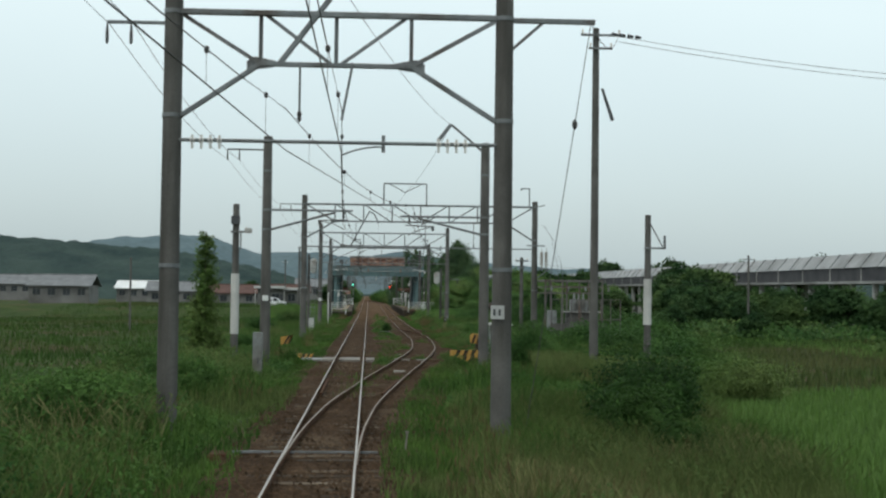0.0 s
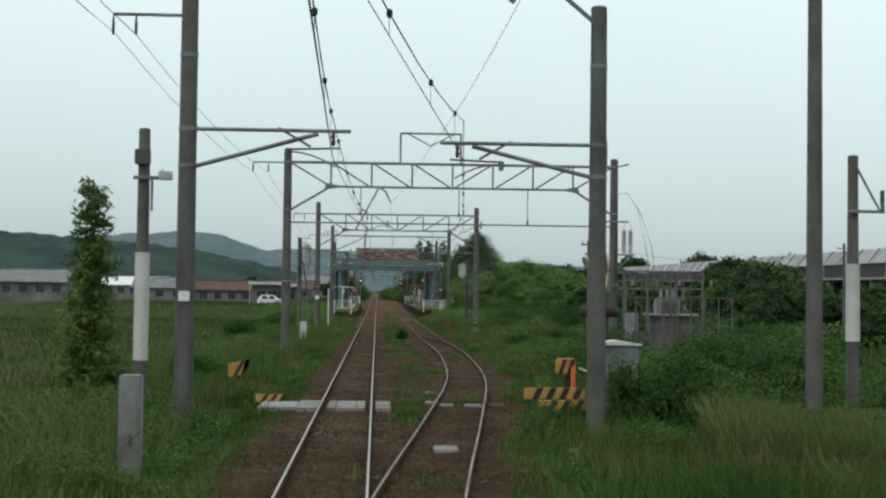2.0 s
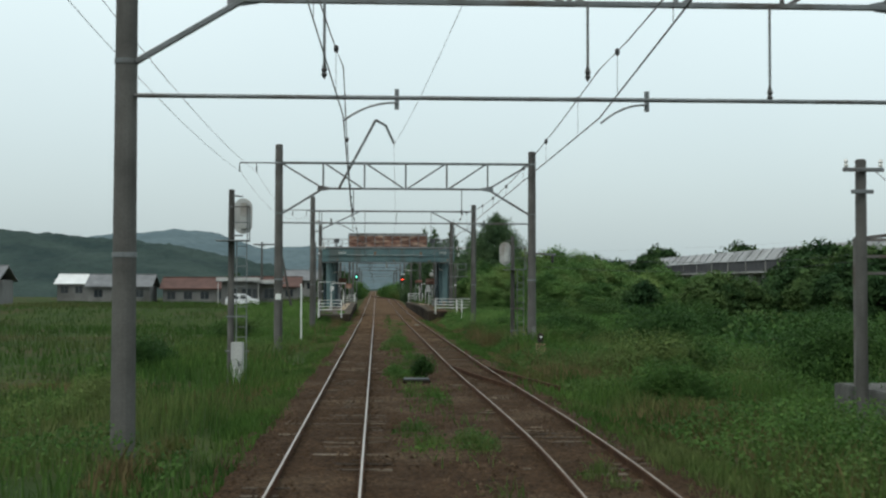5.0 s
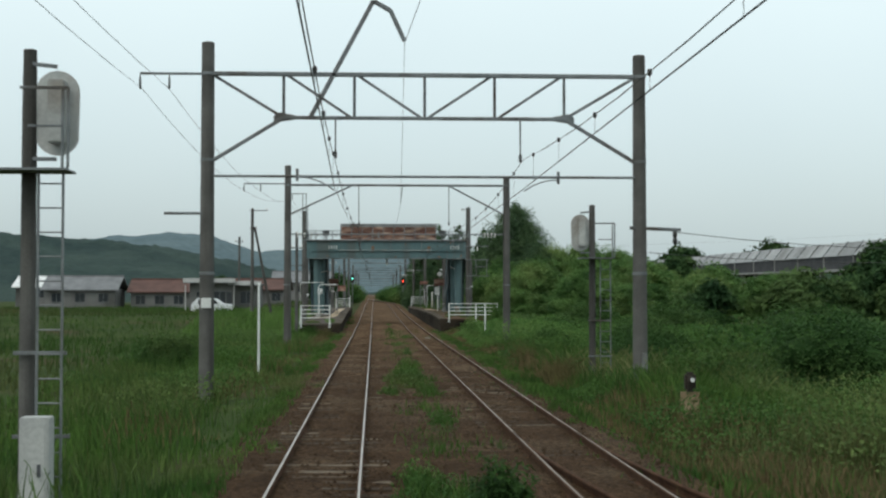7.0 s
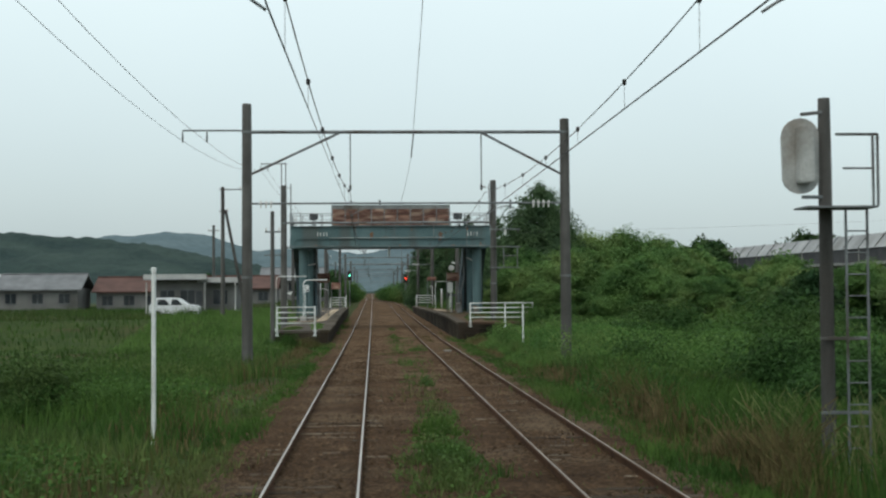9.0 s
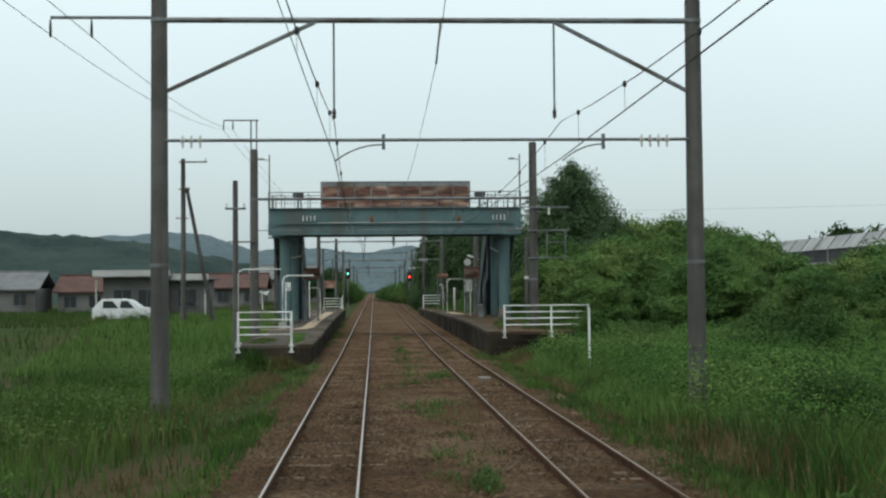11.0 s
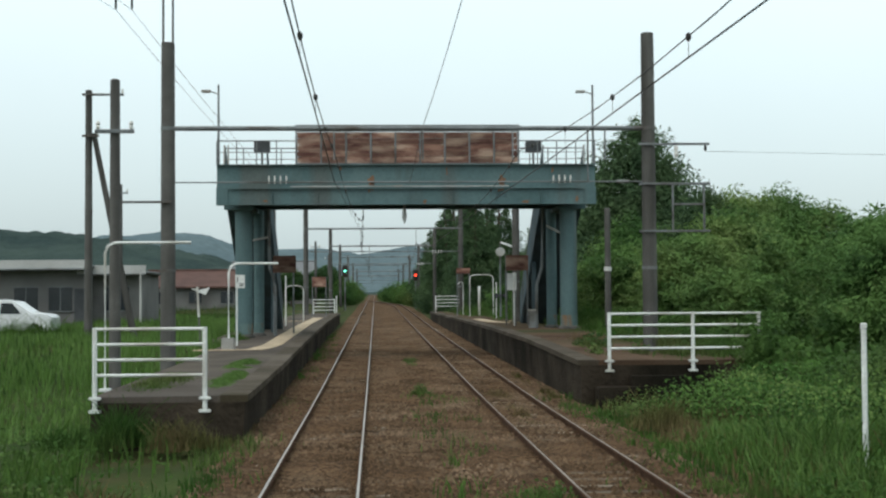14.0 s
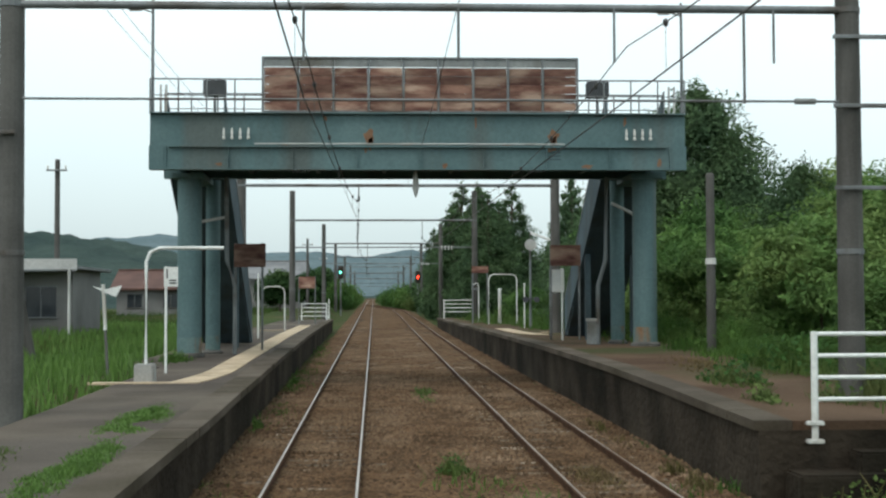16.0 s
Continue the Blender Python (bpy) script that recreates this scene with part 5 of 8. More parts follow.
u1 = line_pole("tall dark concrete utility pole in the weeds", 8.44, 55.0, -0.9, 12.7, 0.17, 0.12, ((-0.6, 0.9, 12.4), (-0.3, 0.6, 11.9)))
part("cable_head", rod((8.62, 54.6, 10.35), (9.02, 54.6, 9.15), 0.05, 0.07, k=10), M_DARKGREY, u1, "dark slanting cable terminal")
for i in range(4):
    part("dead_end_insulator", sweep(bmesh.new(), (9.0 + 0.3 * i, 54.8, 12.45 - 0.03 * i), (9.22 + 0.3 * i, 54.8, 12.42 - 0.03 * i), ring(0.075, 8), ring(0.05, 8)), M_DARKGREY, u1)
u2 = line_pole("short pale-sleeved concrete utility pole in the weeds", 12.23, 63.5, -0.9, 6.22, 0.17, 0.13, ((-0.2, 0.75, 4.75),), pale=(1.4, 3.4))
part("arm_post", bar((12.93, 63.3, 4.75), (12.93, 63.3, 5.3), 0.09, 0.09), M_DARKGREY, u2)
part("stay_bar", bar((12.25, 63.3, 5.9), (12.85, 63.3, 4.8), 0.05, 0.05), M_STEEL, u2)
u3 = line_pole("concrete utility pole with camera bracket and pale base", -5.42, 60.2, -0.9, 6.2, 0.16, 0.13, ((-0.2, 0.5, 5.05),), pale=(0.9, 3.35))
part("camera_box", box(-5.05, -4.75, 59.9, 60.1, 5.0, 5.2, 0.02), M_GREYBOX, u3, "small grey camera housing")
part("switch_gear", box(-5.6, -5.25, 59.95, 60.1, 5.35, 5.7, 0.02), M_DARKGREY, u3)
part("pole_strap", bar((-5.2, 60.0, 4.3), (-5.2, 60.0, 5.0), 0.05, 0.05), M_STEEL, u3)
line_pole("dark utility pole with a short cross-arm behind the weeds", 9.97, 92.7, -0.9, 5.18, 0.13, 0.11, ((-0.42, 0.42, 4.95), (-0.25, 0.2, 4.5)))
line_pole("concrete utility pole with a cross-arm beside the platform", -5.33, 185.3, -0.9, 6.88, 0.13, 0.10, ((-0.38, 0.42, 5.77),))
lp2 = line_pole("tall concrete utility pole with a leaning stay pole", -10.3, 206.5, -0.4, 9.9, 0.16, 0.12, ((-0.2, 1.3, 9.7), (-0.2, 0.4, 8.2)))
part("stay_pole", rod((-10.1, 206.4, 8.3), (-8.6, 206.6, 0.5), 0.10, 0.13, k=10), M_CONC, lp2, "leaning concrete stay pole")
line_pole("distant utility pole beyond the station yard", -13.9, 232.0, -0.4, 8.6, 0.14, 0.11, ((-0.45, 0.45, 8.1),))
line_pole("distant utility pole beyond the station yard", -6.4, 222.0, -0.4, 8.1, 0.14, 0.11, ((-0.5, 0.5, 6.2),))
line_pole("thin dark utility pole among the platform shrubs", 8.15, 203.7, 0.2, 5.35, 0.12, 0.10, pale=(3.15, 3.3))
line_pole("thin pole behind the meadow", -20.0, 120.0, -0.9, 5.6, 0.10, 0.08)
line_pole("distant utility pole near the viaduct", 37.0, 135.0, -0.9, 7.0, 0.12, 0.10, ((-0.6, 0.6, 6.6),))
for y, x in ((300, -6.2), (345, -6.4), (400, -6.4)):
    line_pole("distant utility pole along the line", x, y, -0.6, 8.2, 0.14, 0.11, ((-0.5, 0.5, 7.6),))

span("thin dark power wire across the sky", [(4.2, 30.4, 7.85), (9.3, 55, 12.4), (30, 52, 10.4), (62, 48, 9.0)], 0.012, 0.5)
span("thin dark power wire across the sky", [(9.3, 55, 12.2), (30, 52, 10.2), (62, 48, 8.7)], 0.012, 0.5)
for dz, dy in ((0.0, 0), (-0.45, 3)):
    span("thin dark telephone wire over the trees", [(7.9, 126 + dy, 4.1 + dz), (30, 150, 4.9 + dz), (60, 175, 5.4 + dz)], 0.012, 0.4)
span("hair-thin telephone wire from the pole arm over the trees", [(8.45, 190.85, 5.95), (60, 220, 9.2)], 0.005, 0.3)
span("thin dark telephone wire to the village pole", [(10.2, 92.7, 5.0), (24, 118, 5.4), (37, 135, 6.6)], 0.010, 0.5)


# ---- signals ----
def disc_signal(label, x, y, z0, ztop, zc, s):
    """The back of a colour-light signal: a tall rounded board, hood box, cage platform and ladder on a concrete pole."""
    g = empty("railway_signal", x, y, z0, label, "railway signal", "signals")
    part("mast", lathe(x, y, [(0.11, z0), (0.10, zc), (0.09, ztop)], 12), M_CONC, g)
    bx = x - s * 0.37
    bm = bmesh.new()
    k, w, h = 20, 0.29, 0.57
    outl = []
    for i in range(k):
        a = 2 * math.pi * i / k
        px, pz = w * math.cos(a), (h - w) * (1 if math.sin(a) >= 0 else -1) + w * math.sin(a)
        outl.append((bx + px, zc + pz))
    va = [bm.verts.new((px, y - 0.02, pz)) for px, pz in outl]
    vb = [bm.verts.new((px, y + 0.03, pz)) for px, pz in outl]
    bm.faces.new(va); bm.faces.new(vb[::-1])
    for i in range(k):
        bm.faces.new((va[i], va[(i + 1) % k], vb[(i + 1) % k], vb[i]))
    b = part("backboard", bm, M_GREYBOX, g, "pale grey rounded signal backboard seen from behind")
    part("lamp_case", box(bx - 0.08, bx + 0.14, y - 0.28, y - 0.02, zc - 0.42, zc + 0.42, 0.02), M_GREYBOX, b)
    for dz in (-0.3, 0, 0.3):
        part("visor", sweep(bmesh.new(), (bx - 0.02, y + 0.03, zc + dz), (bx - 0.02, y + 0.28, zc + dz - 0.03), ring(0.11, 10)), M_DARKGREY, b)
    part("top_bracket", bar((bx, y - 0.05, zc + 0.62), (x, y - 0.05, zc + 0.66), 0.05, 0.05), M_STEEL, g)
    part("low_bracket", bar((bx, y - 0.05, zc - 0.62), (x, y - 0.05, zc - 0.62), 0.05, 0.05), M_STEEL, g)
    zp = zc - 0.78
    part("platform_grating", box(x - 0.45, x + 0.60, y - 0.55, y + 0.1, zp - 0.03, zp), M_STEEL, g)
    for px in (x + 0.55, x + 0.62):
        part("cage_post", bar((px, y - 0.5, zp), (px, y - 0.5, zp + 1.05), 0.035, 0.035), M_STEEL, g)
    part("cage_rail", bar((x, y - 0.5, zp + 1.05), (x + 0.62, y - 0.5, zp + 1.05), 0.04, 0.04), M_STEEL, g)
    part("cage_rail", bar((x + 0.1, y - 0.5, zp + 0.55), (x + 0.55, y - 0.5, zp + 0.55), 0.03, 0.03), M_STEEL, g)
    lad = part("ladder", bar((x + 0.20, y - 0.3, z0), (x + 0.20, y - 0.3, zp), 0.03, 0.04), M_STEEL, g)
    part("ladder_side", bar((x + 0.52, y - 0.3, z0), (x + 0.52, y - 0.3, zp), 0.03, 0.04), M_STEEL, lad)
    for i in range(int((zp - z0) / 0.32)):
        part("rung", rod((x + 0.20, y - 0.3, z0 + 0.3 + 0.32 * i), (x + 0.52, y - 0.3, z0 + 0.3 + 0.32 * i), 0.012, k=6), M_STEEL, lad)
    part("band", bar((x - 0.15, y - 0.13, 1.65), (x + 0.55, y - 0.13, 1.65), 0.03, 0.05), M_STEEL, g)
    part("band", bar((x - 0.15, y - 0.13, 0.55), (x + 0.6, y - 0.13, 0.55), 0.03, 0.05), M_STEEL, g)
    return g


disc_signal("grey signal mast seen from behind, with ladder and cage", 6.82, 132.5, -0.9, 5.25, 4.38, 1)
disc_signal("grey signal mast seen from behind, with ladder and cage", -4.58, 108.9, -0.9, 5.7, 4.85, -1)


def lamp_signal(label, x, y, z, colour, ztop):
    g = empty("railway_signal", x, y, -0.4, label, "railway signal", "signals")
    part("mast", rod((x, y, -0.4), (x, y, ztop), 0.09, 0.08, k=10), M_STEEL, g)
    bm = bmesh.new()
    lo = [(-0.25, -0.7), (0.25, -0.7), (0.3, -0.55), (0.3, 0.55), (0.25, 0.7), (-0.25, 0.7), (-0.3, 0.55), (-0.3, -0.55)]
    a = [bm.verts.new((x + p, y - 0.22, z + q)) for p, q in lo]
    b = [bm.verts.new((x + p, y - 0.16, z + q)) for p, q in lo]
    bm.faces.new(a); bm.faces.new(b[::-1])
    for i in range(8):
        bm.faces.new((a[i], a[(i + 1) % 8], b[(i + 1) % 8], b[i]))
    h = part("signal_head", bm, M_BLACK, g, "black signal backboard")
    for dz in (-0.4, 0.0, 0.4):
        part("hood", sweep(bmesh.new(), (x, y - 0.22, z + dz + 0.02), (x, y - 0.42, z + dz - 0.02), ring(0.13, 12)), M_BLACK, h)
    part("lamp", sweep(bmesh.new(), (x, y - 0.42, z + 0.0), (x, y - 0.44, z + 0.0), ring(0.12, 14)), colour, h, "lit signal lamp")
    return g


lamp_signal("black colour-light signal showing green", -3.54, 319.0, 5.40, M_GREEN, 6.2)
lamp_signal("black colour-light signal showing red", 5.2, 330.0, 5.05, M_RED, 5.9)


def dwarf_signal(x, y):
    g = empty("dwarf_signal", x, y, -0.5, "low dark shunting signal on a faded tan frame in the weeds", "railway signal")
    head = part("head", box(x - 0.11, x + 0.11, y - 0.1, y + 0.08, 0.47, 0.87, 0.05), M_BLACK, g)
    part("hood", sweep(bmesh.new(), (x + 0.01, y - 0.10, 0.72), (x + 0.01, y - 0.18, 0.71), ring(0.075, 12)), M_BLACK, head)
    part("lens", sweep(bmesh.new(), (x + 0.01, y - 0.181, 0.72), (x + 0.01, y - 0.186, 0.72), ring(0.045, 12)), M_SIGNWHITE, head, "pale round lens")
    for dx in (-0.155, 0.155):
        part("leg", bar((x + dx, y, -0.6), (x + dx, y, 0.47), 0.07, 0.05), M_FADED, g, "faded tan leg")
    part("plate", box(x - 0.12, x + 0.12, y - 0.012, y + 0.012, 0.0, 0.44), M_FADED, g)
    part("top_bar", bar((x - 0.19, y, 0.45), (x + 0.19, y, 0.45), 0.06, 0.04), M_FADED, g)
    return g


dwarf_signal(6.42, 117.8)


def trackside_box(label, x0, x1, y0, y1, z0, z1, lid=True, m=None):
    g = empty("relay_cabinet", (x0 + x1) / 2, (y0 + y1) / 2, z0, label, "cabinet", "relay cabinets")
    part("body", box(x0, x1, y0, y1, z0, z1, 0.015), m or M_GREYBOX, g)
    if lid:
        bm = bmesh.new()
        pr = [(x0 - 0.06, z1), (x1 + 0.06, z1), (x1 + 0.06, z1 + 0.03), ((x0 + x1) / 2, z1 + 0.10), (x0 - 0.06, z1 + 0.07)]
        a = [bm.verts.new((p, y0 - 0.06, q)) for p, q in pr]
        b = [bm.verts.new((p, y1 + 0.06, q)) for p, q in pr]
        bm.faces.new(a); bm.faces.new(b[::-1])
        for i in range(5):
            bm.faces.new((a[i], a[(i + 1) % 5], b[(i + 1) % 5], b[i]))
        part("lid", bm, M_WHITE, g, "white sloping lid")
    part("door", box(x0 + 0.05, x1 - 0.05, y0 - 0.012, y0 - 0.001, z0 + 0.15, z1 - 0.08), m or M_GREYBOX, g)
    part("door_handle", box(x1 - 0.14, x1 - 0.10, y0 - 0.035, y0 - 0.012, (z0 + z1) / 2 - 0.08, (z0 + z1) / 2 + 0.08), M_DARKGREY, g)
    return g


trackside_box("pale grey crossing relay cabinet with white lid", 4.9, 5.74, 58.8, 59.45, -0.6, 1.40, True, M_CABINET)
trackside_box("small white equipment box in the grass", -4.5, -4.12, 108.2, 108.5, -0.5, 0.85, False)
trackside_box("small grey equipment box in the grass", -3.66, -3.36, 48.2, 48.5, -0.5, 1.28, False, M_CABINET)


# ---- foot crossing ----
def striped_bar(name, label, p0, p1, w, h, n, slant=0.12):
    """A kerb bar in slanting black and yellow blocks."""
    g = empty(name, *((Vector(p0) + Vector(p1)) / 2)[:], label, "warning bar", "crossing bars")
    d = (Vector(p1) - Vector(p0)) / n
    for i in range(n):
        a, b = Vector(p0) + d * i, Vector(p0) + d * (i + 1)
        bm = bmesh.new()
        q = d.normalized() * slant
        up = Vector((0, 0, h))
        s = d.cross(Vector((0, 0, 1))).normalized() * w
        lo = q * (0 if i == 0 else 1)
        hi = q * (0 if i == n - 1 else 1)
        v = [bm.verts.new(c) for c in (a, b, b + up + hi, a + up + lo, a + s, b + s, b + s + up + hi, a + s + up + lo)]
        for f in ((0, 1, 2, 3), (7, 6, 5, 4), (0, 4, 5, 1), (3, 2, 6, 7), (0, 3, 7, 4), (1, 5, 6, 2)):
            bm.faces.new([v[j] for j in f])
        part("stripe", bm, M_YELLOW if i % 2 == 0 else M_BLACK, g)
    return g


striped_bar("kerb_bar", "black and yellow striped kerb bar at the crossing", (3.42, 60.8, 0.06), (4.85, 60.95, 0.06), 0.16, 0.25, 9)
striped_bar("kerb_bar", "black and yellow striped kerb bar at the crossing", (3.62, 59.6, -0.10), (4.85, 59.7, -0.10), 0.16, 0.21, 8)
striped_bar("kerb_bar", "black and yellow striped kerb bar at the crossing", (-2.85, 61.1, -0.10), (-2.22, 61.0, -0.10), 0.14, 0.19, 6)
striped_bar("kerb_bar", "black and yellow striped board tilted in the weeds", (-3.70, 62.8, 0.38), (-3.28, 62.8, 0.46), 0.05, 0.34, 4, 0.22)


def crossing_deck():
    g = empty("crossing_deck", -0.7, 60.0, -0.1, "pale concrete slabs of a narrow foot crossing", "crossing", kind="structure")
    for x0, x1 in ((-1.82, -1.34), (-1.14, -0.95), (-0.94, -0.50), (-0.49, -0.30), (-0.06, 0.28)):
        part("slab", box(x0, x1, 59.0, 61.05, -0.16, -0.045, 0.01), M_SLAB, g)
    part("path_slab", box(-2.7, -1.84, 59.3, 60.9, -0.25, -0.06, 0.02), M_CONCWALL, g, "worn grey approach path")
    for x0, x1, y0, y1 in ((1.12, 1.46, 61.1, 61.7), (1.45, 1.75, 60.4, 60.9), (2.02, 2.42, 60.3, 60.9)):
        part("slab", box(x0, x1, y0, y1, -0.18, -0.085, 0.012), M_SLAB, g)
    part("path_slab", box(2.55, 2.95, 60.2, 60.9, -0.25, -0.07, 0.02), M_PLATSOIL, g)
    return g


crossing_deck()


def crossing_signal(x, y):
    g = empty("crossing_signal", x, y, -0.5, "black and cream banded crossing signal post with horn and lamps", "crossing signal")
    n, z0, z1 = 16, -0.5, 3.75
    for i in range(n):
        a, b = z0 + (z1 - z0) * i / n, z0 + (z1 - z0) * (i + 1) / n
        part("band", lathe(x, y, [(0.055, a), (0.055, b)], 12), M_BLACK if i % 2 else M_FADED, g)
    lampbar = part("lamp_bar", bar((x, y - 0.45, 2.15), (x, y + 0.45, 2.15), 0.07, 0.07), M_BLACK, g)
    for dy in (-0.36, 0.36):
        for s in (-1, 1):
            part("lamp_hood", sweep(bmesh.new(), (x + s * 0.05, y + dy, 2.15), (x + s * 0.40, y + dy, 2.10), ring(0.15, 20), ring(0.12, 20)), M_BLACK, lampbar, "black lamp hood")
    part("horn", sweep(bmesh.new(), (x - 0.04, y - 0.1, 3.42), (x - 0.38, y - 0.2, 3.28), ring(0.05, 16), ring(0.15, 16)), M_CABINET, g, "grey horn loudspeaker")
    for s in (-1, 1):
        part("cross_board", bar((x + 0.08, y - 0.42, 3.05 - s * 0.42), (x + 0.30, y + 0.42, 3.05 + s * 0.42), 0.03, 0.14), M_FADED, g, "faded yellow cross board")
    return g


crossing_signal(5.29, 61.4)


def barrier_machine(x, y):
    g = empty("barrier_machine", x, y, -0.5, "barrier machine with striped hood, orange lamp hose and white arm", "crossing barrier")
    part("post", box(x - 0.14, x + 0.14, y - 0.1, y + 0.14, -0.5, 0.55, 0.02), M_BLACK, g)
    hood = part("hood", box(x - 0.36, x + 0.12, y - 0.16, y + 0.16, 0.55, 0.95, 0.04), M_YELLOW, g, "striped yellow hood")
    for i in range(2):
        bm = bmesh.new()
        q = x - 0.33 + 0.21 * i
        v = [bm.verts.new(c) for c in ((q, y - 0.166, 0.57), (q + 0.10, y - 0.166, 0.57), (q + 0.22, y - 0.166, 0.93), (q + 0.12, y - 0.166, 0.93))]
        w = [bm.verts.new(c.co + Vector((0, 0.004, 0))) for c in v]
        bm.faces.new(v); bm.faces.new(w[::-1])
        for j in range(4):
            bm.faces.new((v[j], v[(j + 1) % 4], w[(j + 1) % 4], w[j]))
        part("stripe", bm, M_BLACK, hood)
    part("lamp_hose", rod((x + 0.04, y - 0.18, 0.1), (x + 0.04, y - 0.18, 0.75), 0.06, 0.05, k=12), M_ORANGE, g, "orange plastic tube")
    part("hose_foot", lathe(x + 0.04, y - 0.18, [(0.14, -0.05), (0.14, 0.04), (0.06, 0.14)], 12), M_ORANGE, g)
    arm = part("arm", bar((x + 0.2, y - 0.05, 0.72), (x + 0.85, y - 0.02, 0.45), 0.045, 0.05), M_WHITE, g, "white barrier arm with red bands")
    for f in (0.3, 0.7):
        a = Vector((x + 0.2, y - 0.05, 0.72)).lerp(Vector((x + 0.85, y - 0.02, 0.45)), f)
        b = Vector((x + 0.2, y - 0.05, 0.72)).lerp(Vector((x + 0.85, y - 0.02, 0.45)), f + 0.13)
        part("red_band", bar(a, b, 0.05, 0.055), M_ORANGE, arm)
    return g


barrier_machine(4.72, 62.2)


# ---- litter and plates between the rails ----
def plate(label, x, y, sx, sy, z=-0.09):
    return tagged(part("track_plate", box(x - sx, x + sx, y - sy, y + sy, z - 0.04, z + 0.03, 0.01), M_SLAB), label, "plate", "track plates")


plate("pale flat stone slab lying in the ballast", 1.11, 51.5, 0.2, 0.3)
plate("pale flat stone slab lying between the rails", 3.26, 171.6, 0.17, 0.28)
plate("pale flat stone slab lying in the ballast", 1.35, 64.5, 0.12, 0.15)
point = empty("point_machine", -2.5, 27.0, -0.2, "dark point machine and rodding beside the switch", "point machine")
part("casing", box(-2.55, -2.15, 26.6, 27.2, -0.35, -0.10, 0.03), M_RUST, point)
part("rodding", bar((-2.2, 26.9, -0.09), (0.2, 26.9, -0.09), 0.03, 0.04), M_STEEL, point)
marker = empty("fouling_post", 0.62, 26.5, -0.2, "thin pale stake beside the switch", "post")
part("stake", bar((0.62, 26.5, -0.2), (0.66, 26.5, 0.28), 0.03, 0.03), M_SLAB, marker)
part("stake_cap", box(0.63, 0.69, 26.47, 26.53, 0.27, 0.30), M_SLAB, marker)
sump = empty("cable_pit", 1.2, 104.1, -0.2, "pale concrete cable pit between the tracks", "cable pit")
part("pit_rim", box(0.80, 1.60, 103.7, 104.5, -0.25, -0.05, 0.03), M_PLATWALL, sump, "dark stained rim")
part("pit_lid", box(0.84, 1.56, 103.76, 104.44, -0.052, -0.02, 0.012), M_DARKGREY, sump)


# ---- switchyard behind the weeds ----
def switchyard():
    g = empty("switchyard", 13.5, 93.0, -0.6, "small fenced electrical switchyard with dull steel frames and a tank", "switchyard")
    xs = (11.4, 12.5, 13.6, 15.1)
    for y in (91.5, 97.0):
        for x in xs:
            part("frame_post", bar((x, y, -0.7), (x, y, 3.75), 0.10, 0.10), M_DULLSTEEL, g)
        for z in (3.7, 3.3, 2.9):
            part("frame_beam", bar((xs[0], y, z), (xs[-1], y, z), 0.06, 0.07), M_DULLSTEEL, g)
    for x in xs:
        part("frame_tie", bar((x, 91.5, 3.72), (x, 97.0, 3.72), 0.06, 0.07), M_DULLSTEEL, g)
        part("post_insulator", lathe(x + 0.4, 91.5, [(0.03, 3.0), (0.08, 3.08), (0.05, 3.15), (0.08, 3.22), (0.03, 3.3)], 8), M_CABINET, g)
    part("plinth", box(11.2, 16.0, 90.6, 98.0, -0.8, 0.25, 0.03), M_CONC, g, "grey concrete plinth")
    part("tank_stand", box(13.1, 15.0, 93.0, 94.4, 0.25, 1.62, 0.03), M_CONC, g, "grey block stand")
    part("stand_slab", box(12.9, 15.2, 92.8, 94.6, 1.62, 1.72, 0.02), M_CONCWALL, g)
    t = part("transformer", box(13.35, 14.45, 93.2, 94.2, 1.72, 2.45, 0.05), M_CABINET, g, "grey transformer tank")
    for j in range(6):
        part("fin", box(13.43 + 0.17 * j, 13.47 + 0.17 * j, 93.0, 93.2, 1.8, 2.35), M_CABINET, t)
    for j in range(3):
        part("bushing", lathe(13.6 + 0.3 * j, 93.7, [(0.05, 2.45), (0.09, 2.56), (0.05, 2.64), (0.08, 2.72), (0.03, 2.9)], 8), M_CABINET, t)
    part("switch_box", box(11.7, 12.3, 92.6, 93.1, 0.25, 1.75, 0.03), M_CABINET, g, "grey switch cabinet")
    part("low_wall", box(11.6, 15.2, 90.3, 90.5, -0.6, 0.95, 0.02), M_CONC, g, "grey block wall")
    for i in range(8):
        x = 11.4 + 0.62 * i
        part("fence_post", rod((x, 88.6, -0.8), (x, 88.6, 2.5), 0.03, k=8), M_DULLSTEEL, g)
    for z in (2.48, 1.25, 0.1):
        part("fence_rail", rod((11.4, 88.6, z), (15.74, 88.6, z), 0.022, k=6), M_DULLSTEEL, g)
    for i in range(24):
        x = 11.45 + 0.185 * i
        part("fence_wire", rod((x, 88.62, 0.1), (x, 88.62, 2.48), 0.006, k=4), M_DULLSTEEL, g)
    return g


switchyard()


